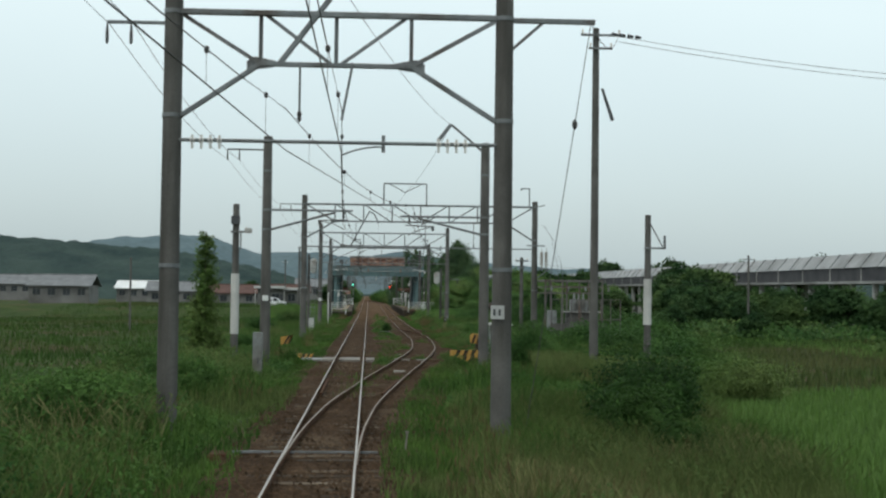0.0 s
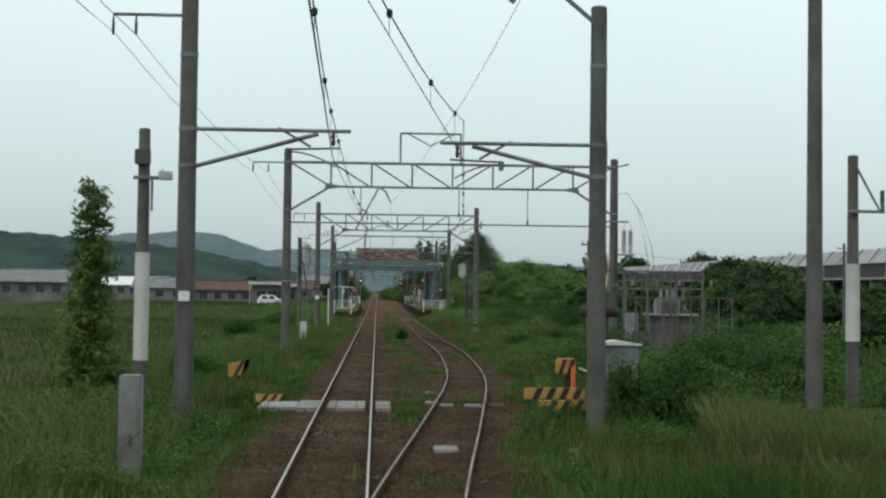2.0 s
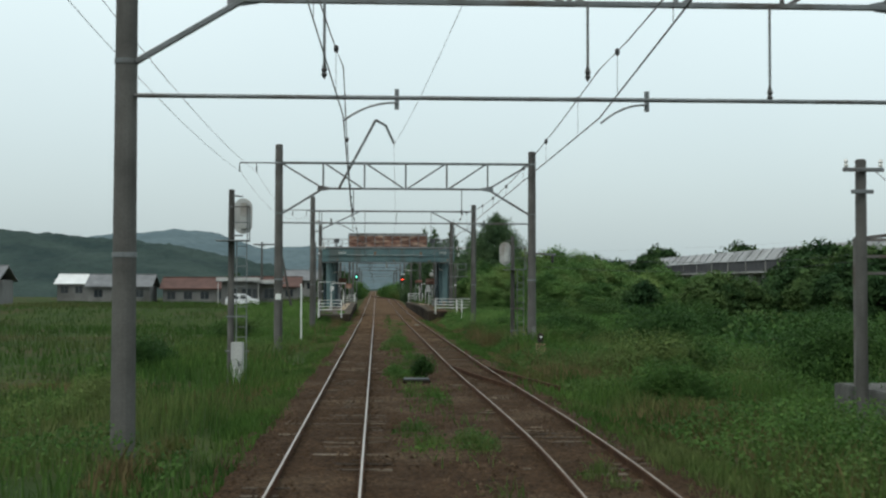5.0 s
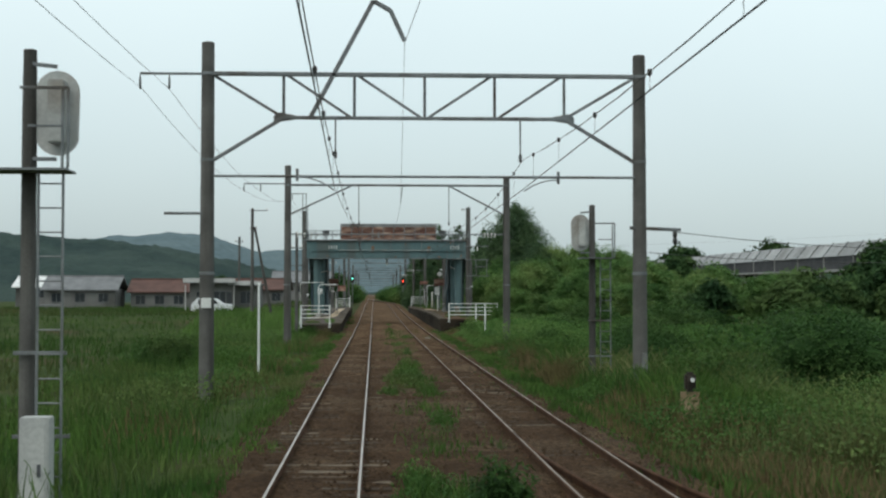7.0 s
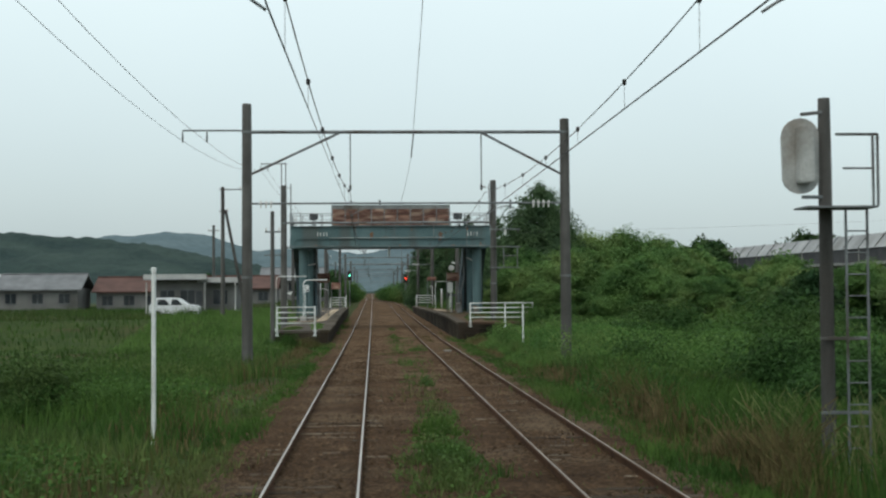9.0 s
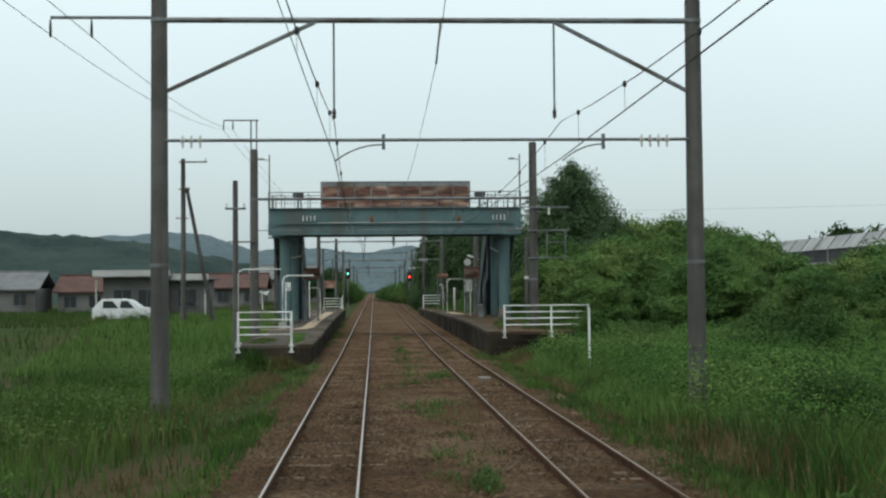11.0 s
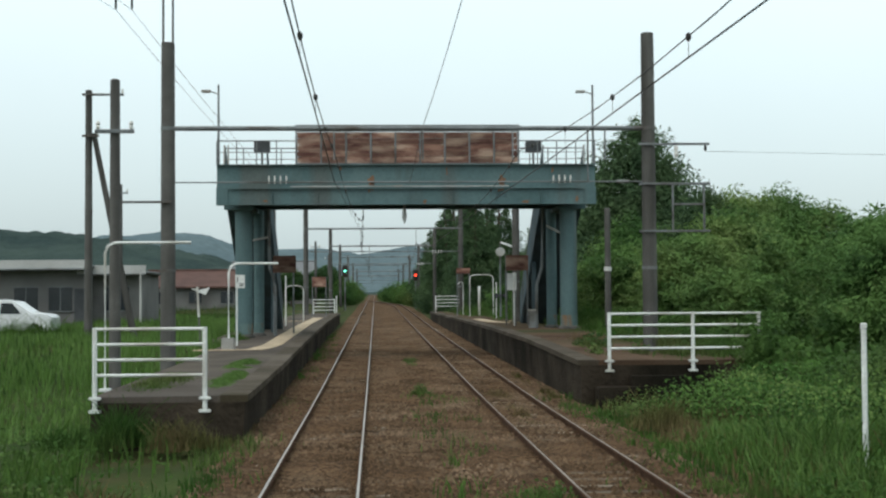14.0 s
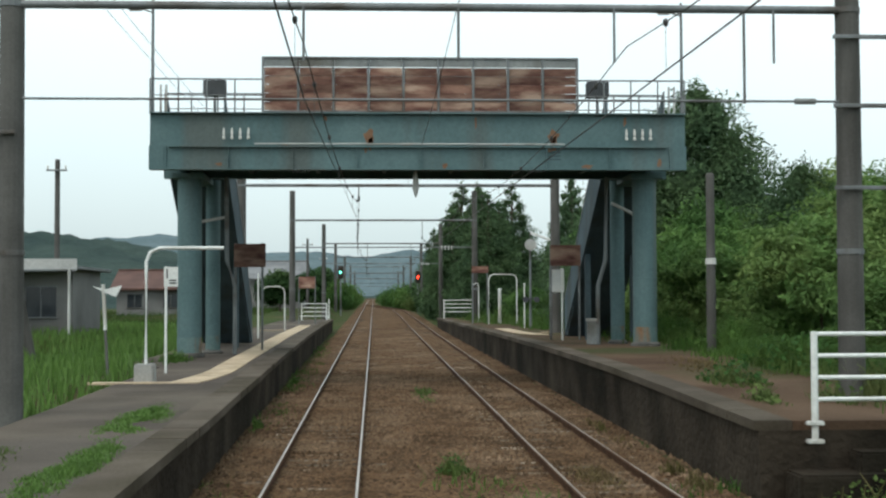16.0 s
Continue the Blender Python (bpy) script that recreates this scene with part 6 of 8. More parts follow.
# ---- viaduct ----
def viaduct():
    """A long concrete viaduct that climbs gently, with sloping pale snow panels over a girder coloured dark for its
    shade.
    """
    g = empty("viaduct", 54.0, 250.0, -1.0, "long grey viaduct with pale ribbed snow panels and dark girder", "viaduct", kind="structure")
    x, y0, y1 = 54.0, -60.0, 420.0
    rise = lambda y: 0.007 * (y - 220.0)

    def prism(pr, a, b):
        bm = bmesh.new()
        va = [bm.verts.new((p, a, q + rise(a))) for p, q in pr]
        vb = [bm.verts.new((p, b, q + rise(b))) for p, q in pr]
        bm.faces.new(va)
        bm.faces.new(vb[::-1])
        for j in range(len(pr)):
            k = (j + 1) % len(pr)
            bm.faces.new((va[j], va[k], vb[k], vb[j]))
        return bm

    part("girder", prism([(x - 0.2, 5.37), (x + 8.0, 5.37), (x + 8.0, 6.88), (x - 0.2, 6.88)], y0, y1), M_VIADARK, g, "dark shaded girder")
    part("ledge", prism([(x - 0.5, 5.1), (x + 8.3, 5.1), (x + 8.3, 5.37), (x - 0.5, 5.37)], y0, y1), M_CONCWALL, g, "pale concrete ledge")
    n = 96
    for i in range(n):
        a, b = y0 + (y1 - y0) * i / n + 0.06, y0 + (y1 - y0) * (i + 1) / n - 0.06
        part("snow_panel", prism([(x - 0.35, 6.89), (x + 1.0, 8.5), (x + 1.15, 8.5), (x - 0.1, 6.89)], a, b), M_SNOWPANEL, g)
        part("rib", bar((x - 0.42, a - 0.06, 6.83 + rise(a)), (x + 0.96, a - 0.06, 8.6 + rise(a)), 0.12, 0.10), M_STEEL, g)
        if i % 2 == 0:
            part("bracket", bar((x - 0.26, a - 0.06, 5.4 + rise(a)), (x - 0.26, a - 0.06, 6.83 + rise(a)), 0.12, 0.14), M_CONCWALL, g)
    for i in range(32):
        y = y0 + 7.5 + 15 * i
        part("pier", box(x + 5.6, x + 7.0, y, y + 1.3, -1.5, 5.15 + rise(y), 0.08), M_CONCWALL, g, "square concrete pier")
    for i in range(68):
        y = y0 + 3.5 + 7.0 * i
        part("pier", box(x - 0.15, x + 0.45, y, y + 0.6, -1.5, 5.15 + rise(y), 0.06), M_CONCWALL, g, "slim concrete pier")
    return g


viaduct()


# ---- station yard and village ----
def shed():
    g = empty("station_building", -14.3, 224.0, 0.8, "low dim station building with stepped pale flat roofs", "station building")
    for x0, x1, z1, y0 in ((-17.6, -13.5, 3.75, 221.6), (-13.46, -11.1, 3.5, 222.4)):
        part("wall", box(x0, x1, y0, 227.5, 0.3, z1, 0.02), M_HOUSEWALL, g, "dim plaster wall")
        roof = part("roof", box(x0 - 0.5, x1 + 0.35, y0 - 0.9, 228.0, z1, z1 + 0.12, 0.02), M_ROOFGREY, g)
        part("fascia", box(x0 - 0.5, x1 + 0.35, y0 - 0.94, y0 - 0.9, z1 - 0.04, z1 + 0.38), M_ROOFDULL, roof, "pale roof edge board")
        part("gutter", bar((x0 - 0.5, y0 - 0.98, z1 - 0.05), (x1 + 0.35, y0 - 0.98, z1 - 0.05), 0.08, 0.08), M_STEEL, roof)
    for x, y0 in ((-16.9, 221.6), (-15.3, 221.6), (-12.8, 222.4)):
        w = part("window", box(x, x + 1.1, y0 - 0.03, y0 - 0.004, 1.75, 2.85), M_WINDOW, g)
        part("window_frame", bar((x - 0.03, y0 - 0.04, 2.88), (x + 1.13, y0 - 0.04, 2.88), 0.05, 0.06), M_STEEL, w)
        part("window_bar", bar((x + 0.55, y0 - 0.04, 1.75), (x + 0.55, y0 - 0.04, 2.85), 0.04, 0.04), M_STEEL, w)
        part("window_sill", bar((x - 0.05, y0 - 0.05, 1.72), (x + 1.15, y0 - 0.05, 1.72), 0.1, 0.05), M_STEEL, w)
    part("door", box(-14.1, -13.6, 221.57, 221.6, 0.8, 2.8), M_DARKGREY, g)
    for x in (-17.9, -13.3, -10.9):
        part("awning_post", rod((x, 220.9, 0.6), (x, 220.9, 3.5), 0.05, k=8), M_WALLPALE, g)
    return g


shed()


def car(label, x, y, z, s=1.0, turn=90, paint=None):
    """A small hatchback, its length along local x."""
    g = empty("car", 0, 0, 0, label, "car", "parked cars")
    L, W = 3.5, 1.5
    prof = [(-1.75, 0.3), (-1.75, 0.8), (-1.6, 0.92), (-0.95, 1.0), (-0.35, 1.42), (0.2, 1.50), (1.2, 1.48), (1.62, 1.05), (1.74, 0.9), (1.75, 0.3)]
    bm = bmesh.new()
    rows = []
    for w, k in ((-W / 2, 0.86), (-W / 2 * 0.97, 1.0), (W / 2 * 0.97, 1.0), (W / 2, 0.86)):
        rows.append([bm.verts.new((px, w, 0.3 + (pz - 0.3) * (k if pz > 0.95 else 1.0))) for px, pz in prof])
    for a, b in zip(rows, rows[1:]):
        for i in range(len(prof)):
            bm.faces.new((a[i], a[(i + 1) % len(prof)], b[(i + 1) % len(prof)], b[i]))
    bm.faces.new(rows[0]); bm.faces.new(rows[-1][::-1])
    part("body", bm, paint or M_CARWHITE, g)
    for w in (-W / 2 - 0.012, W / 2 + 0.004):
        for a, b in ((-0.62, 0.18), (0.26, 1.15)):
            bm = bmesh.new()
            v = [bm.verts.new((px, w + d, pz)) for d in (0, 0.008) for px, pz in ((a, 0.95), (b, 0.95), (b - 0.05, 1.36), (a + 0.34, 1.36))]
            bm.faces.new(v[:4]); bm.faces.new(v[4:][::-1])
            for i in range(4):
                bm.faces.new((v[i], v[(i + 1) % 4], v[4 + (i + 1) % 4], v[4 + i]))
            part("side_window", bm, M_WINDOW, g)
    for px in (-1.12, 1.12):
        for w in (-0.66, 0.66):
            t = part("wheel", sweep(bmesh.new(), (px, w - 0.09, 0.29), (px, w + 0.09, 0.29), ring(0.29, 18)), M_TYRE, g)
            part("rim", sweep(bmesh.new(), (px, w - 0.1, 0.29), (px, w + 0.1, 0.29), ring(0.17, 14)), M_STEEL, t)
    part("headlight", box(-1.765, -1.70, -0.65, -0.35, 0.68, 0.82), M_SIGNWHITE, g)
    part("headlight", box(-1.765, -1.70, 0.35, 0.65, 0.68, 0.82), M_SIGNWHITE, g)
    for c in g.children:
        c.matrix_parent_inverse = Matrix.Identity(4)
    g.matrix_basis = pose(x, y, z, 0, 0, turn)
    return g


car("small white hatchback parked in the station yard", -14.1, 210.3, 0.80, turn=180)


def house(label, x, y, w, d, h, rise, roof, wall=None, turn=0):
    z = ground_z(x, y) - 0.2
    g = empty("house", x, y, z, label, "house", "village houses")
    part("wall", box(x - w / 2, x + w / 2, y - d / 2, y + d / 2, z, z + h), wall or M_HOUSEWALL, g)
    bm = bmesh.new()
    o = 0.5
    pr = [(y - d / 2 - o, z + h - 0.1), (y, z + h + rise), (y + d / 2 + o, z + h - 0.1), (y + d / 2 + o, z + h - 0.25), (y, z + h + rise - 0.18), (y - d / 2 - o, z + h - 0.25)]
    a = [bm.verts.new((x - w / 2 - o, p, q)) for p, q in pr]
    b = [bm.verts.new((x + w / 2 + o, p, q)) for p, q in pr]
    for i in range(6):
        bm.faces.new((a[i], a[(i + 1) % 6], b[(i + 1) % 6], b[i]))
    bm.faces.new(a); bm.faces.new(b[::-1])
    r = part("roof", bm, roof, g)
    part("ridge", bar((x - w / 2 - o, y, z + h + rise + 0.03), (x + w / 2 + o, y, z + h + rise + 0.03), 0.3, 0.14), roof, r)
    n = max(2, int(w / 2.4))
    for i in range(n):
        wx = x - w / 2 + (i + 0.5) * w / n
        win = part("window", box(wx - 0.6, wx + 0.6, y - d / 2 - 0.03, y - d / 2 - 0.005, z + h - 1.7, z + h - 0.6), M_WINDOW, g)
        part("window_frame", bar((wx, y - d / 2 - 0.04, z + h - 1.7), (wx, y - d / 2 - 0.04, z + h - 0.6), 0.05, 0.04), M_STEEL, win)
        part("window_sill", bar((wx - 0.68, y - d / 2 - 0.04, z + h - 1.73), (wx + 0.68, y - d / 2 - 0.04, z + h - 1.73), 0.08, 0.06), M_STEEL, win)
    return g


house("low house with red-brown roof beyond the station yard", -17, 290, 9, 7, 2.4, 1.5, M_ROOFRED)
house("low house with red-brown roof beyond the station yard", -27, 275, 10, 7, 2.5, 1.6, M_ROOFRED)
house("pale house with grey tiled roof beyond the meadow", -38, 272, 9, 7, 2.8, 1.7, M_ROOFGREY)
house("pale house with grey tiled roof beyond the meadow", -52, 240, 10, 8, 3.4, 1.8, M_ROOFGREY)
house("pale house with grey roof by the platform", -12, 320, 9, 8, 3.4, 1.8, M_ROOFGREY)
house("long pale-roofed barn across the fields", -47.5, 300, 12, 7, 3.3, 1.5, M_ROOFWHITE)
house("distant grey-roofed house across the fields", -75, 310, 12, 8, 4, 2.0, M_ROOFGREY)
house("distant pale house below the hills", -95, 380, 12, 9, 4.5, 2.0, M_ROOFRED)


# ---- hills ----
def hill(name, label, x0, x1, y0, depth, prof, rough, material, nx, ny):
    """A wooded ridge: prof gives crest heights over x."""
    verts, faces = [], []
    px, ph = [a for a, b in prof], [b for a, b in prof]
    for j in range(ny + 1):
        f = j / ny
        for i in range(nx + 1):
            x = x0 + (x1 - x0) * i / nx
            y = y0 + depth * f
            k = math.sin(math.pi * min(1.0, f * 1.0) * 0.5) ** 0.8 if f <= 1 else 1
            z = float(np.interp(x, px, ph)) * k
            z += rough * (noise.noise((x * 0.11, y * 0.11, 1.3)) + 0.6 * noise.noise((x * 0.31, y * 0.31, 5.1))) * (0.3 + k)
            z += rough * 3.0 * noise.noise((x * 0.012, y * 0.012, 9.0)) * k
            verts.append((x, y, z - 1.5))
    w = nx + 1
    for j in range(ny):
        for i in range(nx):
            faces.append((j * w + i, j * w + i + 1, (j + 1) * w + i + 1, (j + 1) * w + i))
    ob = raw(name, verts, faces, material, smooth=True)
    return tagged(ob, label, "hill", kind="structure")


hill("backdrop", "distant wooded mountain ridge with haze in its blue-green colour", -1500, 1500, 1500, 420, [(-1500, 60), (-700, 70), (-420, 66), (-330, 82), (-270, 88), (-210, 80), (-150, 62), (-80, 66), (-20, 58), (40, 66), (110, 58), (220, 48), (420, 44), (800, 50), (1500, 40)], 2.2, M_HILL, 300, 24)
hill("backdrop_near", "dark wooded foothills behind the village", -420, -12, 430, 170, [(-420, 36), (-220, 32), (-130, 28), (-95, 23), (-67, 19), (-46, 15), (-26, 10), (-12, 4)], 1.5, M_HILLNEAR, 200, 40)
hill("backdrop_near", "dark wooded foothills behind the viaduct", 60, 520, 480, 160, [(60, 10), (110, 17), (180, 15), (260, 18), (520, 22)], 1.5, M_HILLNEAR, 160, 30)
hill("backdrop_near", "low woods at the end of the straight", -45, 62, 620, 120, [(-45, 6), (-20, 7), (-8, 4), (6, 5), (20, 12), (62, 12)], 1.4, M_HILLNEAR, 70, 24)


# ---- plants ----
rng = np.random.default_rng(7)


def gz_many(x, y):
    return np.array([ground_z(float(a), float(b)) for a, b in zip(x, y)])


def blades(name, label, x, y, h, w, material, lean=0.45, root=None, plain=False):
    """Grass: bent, tapered blades from the given roots."""
    n = len(x)
    z = (gz_many(x, y) if root is None else root) - 0.03
    t = rng.uniform(0, 2 * np.pi, n)
    f = t + np.pi / 2 + rng.normal(0, 0.5, n)
    l = rng.uniform(0.1, lean, n) * h
    dx, dy = np.cos(f) * l, np.sin(f) * l
    wx, wy = np.cos(t) * w / 2, np.sin(t) * w / 2
    if plain:
        v = np.stack([np.stack([x - wx, y - wy, z], 1), np.stack([x + wx, y + wy, z], 1), np.stack([x + wx * 0.2 + dx, y + wy * 0.2 + dy, z + h], 1), np.stack([x - wx * 0.2 + dx, y - wy * 0.2 + dy, z + h], 1)], 1)
        return tagged(bulk(name, v.reshape(-1, 3), np.arange(n * 4).reshape(-1, 4), material), label, "grass", kind="stuff")
    v = np.empty((n, 6, 3))
    v[:, 0] = np.stack([x - wx, y - wy, z], 1)
    v[:, 1] = np.stack([x + wx, y + wy, z], 1)
    v[:, 2] = np.stack([x + wx * 0.8 + dx * 0.3, y + wy * 0.8 + dy * 0.3, z + h * 0.6], 1)
    v[:, 3] = np.stack([x - wx * 0.8 + dx * 0.3, y - wy * 0.8 + dy * 0.3, z + h * 0.6], 1)
    v[:, 4] = np.stack([x + wx * 0.12 + dx, y + wy * 0.12 + dy, z + h], 1)
    v[:, 5] = np.stack([x - wx * 0.12 + dx, y - wy * 0.12 + dy, z + h * 0.98], 1)
    i = np.arange(n)[:, None] * 6
    q = np.concatenate([i + np.array([[0, 1, 2, 3]]), i + np.array([[3, 2, 4, 5]])])
    return tagged(bulk(name, v.reshape(-1, 3), q, material), label, "grass", kind="stuff")


def scatter(n, y0, y1, side, reach, near=0.0, power=1.4):
    """Roots beside the tracks: more of them near the line."""
    y = rng.uniform(y0, y1, n)
    d = near + reach * rng.uniform(0, 1, n) ** power
    if side < 0:
        return TRACK_X - 2.0 - d, y
    return np.array([side_track(v) for v in y]) + 2.0 + d, y


def patchy(x, y, s, cut):
    k = np.array([hashed(float(a), float(b), s) for a, b in zip(x, y)])
    return k > cut


# thin spots in the green beside the main track: dry earth, trodden grass
BARE = ((-9.0, 107.0, 5.5, 3.2), (-6.6, 83.5, 3.2, 2.4), (-3.4, 79.0, 0.9, 2.8), (-3.5, 88.5, 0.8, 2.5), (-3.2, 168.0, 1.1, 9.0), (-3.3, 150.0, 0.9, 7.0), (-3.2, 178.0, 1.2, 3.5), (-3.1, 124.0, 0.7, 8.0), (6.95, 174.4, 0.8, 2.2))


def platform_free(x, y):
    inside = ((x > np.where(y < 204, -4.95, -5.95)) & (x < -2.1) & (y > 180) & (y < 263)) | ((x > 4.5) & (x < 9.7) & (y > 187.6) & (y < 267)) | ((y > 58.7) & (y < 61.4) & (x > -5.0) & (x < 7.5))
    sid = np.array([old_siding(float(v)) for v in y])
    inside |= (y > 101.5) & (y < 114.5) & (np.abs(x - sid) < 1.2) & (rng.uniform(0, 1, len(x)) < 0.8)
    for bx, by, rx, ry in BARE:
        inside |= (((x - bx) / rx) ** 2 + ((y - by) / ry) ** 2 < 1) & (rng.uniform(0, 1, len(x)) < 0.82)
    field = (y < 50) & (x > 6.6 + 0.11 * (y - 20)) & (x < 31)
    return ~inside & ~field


def grow(name, label, n, y0, y1, side, reach, h0, h1, w, material, near=0.0, power=1.4, lean=0.45, cut=None, s=0.2, taper=True, plain=False):
    x, y = scatter(n, y0, y1, side, reach, near, power)
    keep = platform_free(x, y)
    if cut is not None:
        keep &= patchy(x, y, s, cut)
    x, y = x[keep], y[keep]
    k = np.array([hashed(float(a), float(b), 0.23) for a, b in zip(x, y)])
    h = (h0 + (h1 - h0) * np.clip(0.5 + 0.8 * k, 0, 1)) * rng.uniform(0.55, 1.1, len(x))
    if taper:
        d = (TRACK_X - 2.0 - x) if side < 0 else x - np.array([side_track(v) for v in y]) - 2.0
        h = h * np.clip(0.35 + d / 1.2, 0.35, 1.0)
    return blades(name, label, x, y, h, w * rng.uniform(0.7, 1.3, len(x)), material, lean, None, plain)


grow("tall_grass", "tall green grass along the track edge", 54000, 12, 180, -1, 8.0, 0.3, 0.85, 0.03, M_GRASS, near=-0.75)
grow("tall_grass", "tall green grass along the track edge", 60000, 16, 184, 1, 9.0, 0.3, 0.95, 0.03, M_GRASS, near=-0.85)
grow("meadow_grass", "rough green meadow grass behind the line", 45000, 20, 300, -1, 34.0, 0.25, 0.6, 0.07, M_MEADOW, near=6.0, power=1.2, plain=True)
grow("meadow_grass", "rough green grass behind the platform", 26000, 184, 240, -1, 9.0, 0.25, 0.6, 0.05, M_PADDY, near=2.1, power=1.0, taper=False, plain=True)
grow("meadow_grass", "rough green meadow grass behind the line", 40000, 40, 190, 1, 30.0, 0.3, 0.7, 0.07, M_MEADOW, near=7.5, power=1.2, plain=True)
fx, fy = rng.uniform(7.0, 30.0, 52000), rng.uniform(17.0, 50.0, 52000)
ok = fx > 6.6 + 0.11 * (fy - 20)
blades("paddy_field", "bright green short field grass", fx[ok], fy[ok], rng.uniform(0.28, 0.45, ok.sum()), rng.uniform(0.03, 0.06, ok.sum()), M_PADDY, 0.5, None, True)
grow("paddy_field", "bright green short field grass", 14000, 70, 130, 1, 22.0, 0.3, 0.42, 0.09, M_PADDY, near=24, power=1.0, taper=False, plain=True)
grow("dry_grass", "dry brownish grass at the track edge", 16000, 18, 187, 1, 4.5, 0.4, 0.95, 0.03, M_DRYGRASS, near=-0.2, cut=0.10, s=0.13)
grow("dry_grass", "dry brownish grass at the track edge", 9000, 20, 184, -1, 2.5, 0.3, 0.8, 0.03, M_DRYGRASS, near=-0.2, cut=0.16, s=0.15)


def tufts(name, label, n, y0, y1, xc, spread, h, material, top=None):
    """Weeds standing in the ballast in loose tufts."""
    cy = rng.uniform(y0, y1, n)
    cx = np.array([xc(v) for v in cy]) + rng.normal(0, spread, n)
    k = 26
    r = rng.uniform(0.12, 0.45, n)
    x = (cx[:, None] + rng.normal(0, 1, (n, k)) * r[:, None] * 0.7).ravel()
    y = (cy[:, None] + rng.normal(0, 1, (n, k)) * r[:, None] * 1.3).ravel()
    hh = (h * rng.uniform(0.4, 1.0, n)[:, None] * rng.uniform(0.6, 1.1, (n, k))).ravel()
    return blades(name, label, x, y, hh, 0.02 * rng.uniform(0.7, 1.4, len(x)), material, 0.7, None if top is None else np.array([top(float(v)) for v in y]))


tufts("ballast_weeds", "green weed tufts in the ballast between the tracks", 150, 40, 190, lambda y: (TRACK_X + side_track(y)) / 2 + 0.1, 0.35, 0.34, M_GRASS)
tufts("ballast_weeds", "low green weeds along the platform walls", 60, 182, 240, lambda y: edge_l(y) + 0.35, 0.15, 0.22, M_GRASS)
tufts("ballast_weeds", "low weeds around the side track", 130, 64, 190, lambda y: side_track(y) + 1.3, 0.45, 0.30, M_GRASS)
tufts("ballast_weeds", "low weeds at the edge of the main track", 90, 18, 180, lambda y: TRACK_X - 1.6, 0.3, 0.30, M_GRASS)

tufts("platform_weeds", "weeds and grass growing over the back of the platform", 260, 188.6, 262, lambda y: 8.5, 0.7, 0.40, M_GRASS, plat_r)
grow("dry_grass", "brown dying weeds beside the side track", 16000, 88, 160, 1, 2.6, 0.3, 0.9, 0.03, M_DRYGRASS, near=-0.5, cut=-0.05, s=0.09)


def leaf_quads(c, nrm, size, fold=0.25):
    """Pointed four-cornered leaves at c, facing nrm."""
    n = len(c)
    nrm = nrm / np.maximum(np.linalg.norm(nrm, axis=1, keepdims=True), 1e-6)
    a = np.cross(nrm, rng.normal(0, 1, (n, 3)))
    a /= np.maximum(np.linalg.norm(a, axis=1, keepdims=True), 1e-6)
    b = np.cross(nrm, a)
    s = size[:, None]
    v = np.empty((n, 4, 3))
    v[:, 0] = c - a * s * 0.6
    v[:, 1] = c + b * s * 0.36 - nrm * s * fold * 0.3
    v[:, 2] = c + a * s * 0.6
    v[:, 3] = c - b * s * 0.36 - nrm * s * fold * 0.3
    return v


def crown_points(clumps, per_area, size):
    cs, ns, ss = [], [], []
    for cx, cy, cz, r, squash in clumps:
        n = int(per_area * r * r * 12)
        u = rng.normal(0, 1, (n, 3))
        u /= np.linalg.norm(u, axis=1, keepdims=True)
        ph = rng.uniform(0, 6.28, 3)
        lump = 1 + 0.28 * np.sin(3.1 * u[:, :1] + ph[0]) * np.sin(2.7 * u[:, 1:2] + ph[1]) + 0.22 * np.sin(5.3 * u[:, 2:3] + 4.1 * u[:, :1] + ph[2])
        rad = r * lump * (0.45 + 0.75 * rng.uniform(0, 1, (n, 1)) ** 0.75)
        p = u * rad
        p[:, 2] *= squash
        cs.append(p + np.array([cx, cy, cz]))
        ns.append(0.55 * u + rng.normal(0, 0.75, (n, 3)) + np.array([0, -0.1, 0.8]))
        ss.append(size * rng.uniform(0.6, 1.35, n))
    return np.concatenate(cs), np.concatenate(ns), np.concatenate(ss)


def core(bm, cx, cy, cz, r, squash, k=0.5):
    m = Matrix.Translation((cx, cy, cz)) @ Matrix.Diagonal((r * k, r * k, r * k * squash, 1))
    out = bmesh.ops.create_icosphere(bm, subdivisions=1, radius=1.0, matrix=m)
    for v in out["verts"]:
        v.co += (v.co - Vector((cx, cy, cz))) * 0.35 * noise.noise(v.co * (1.6 / max(r, 0.5)))


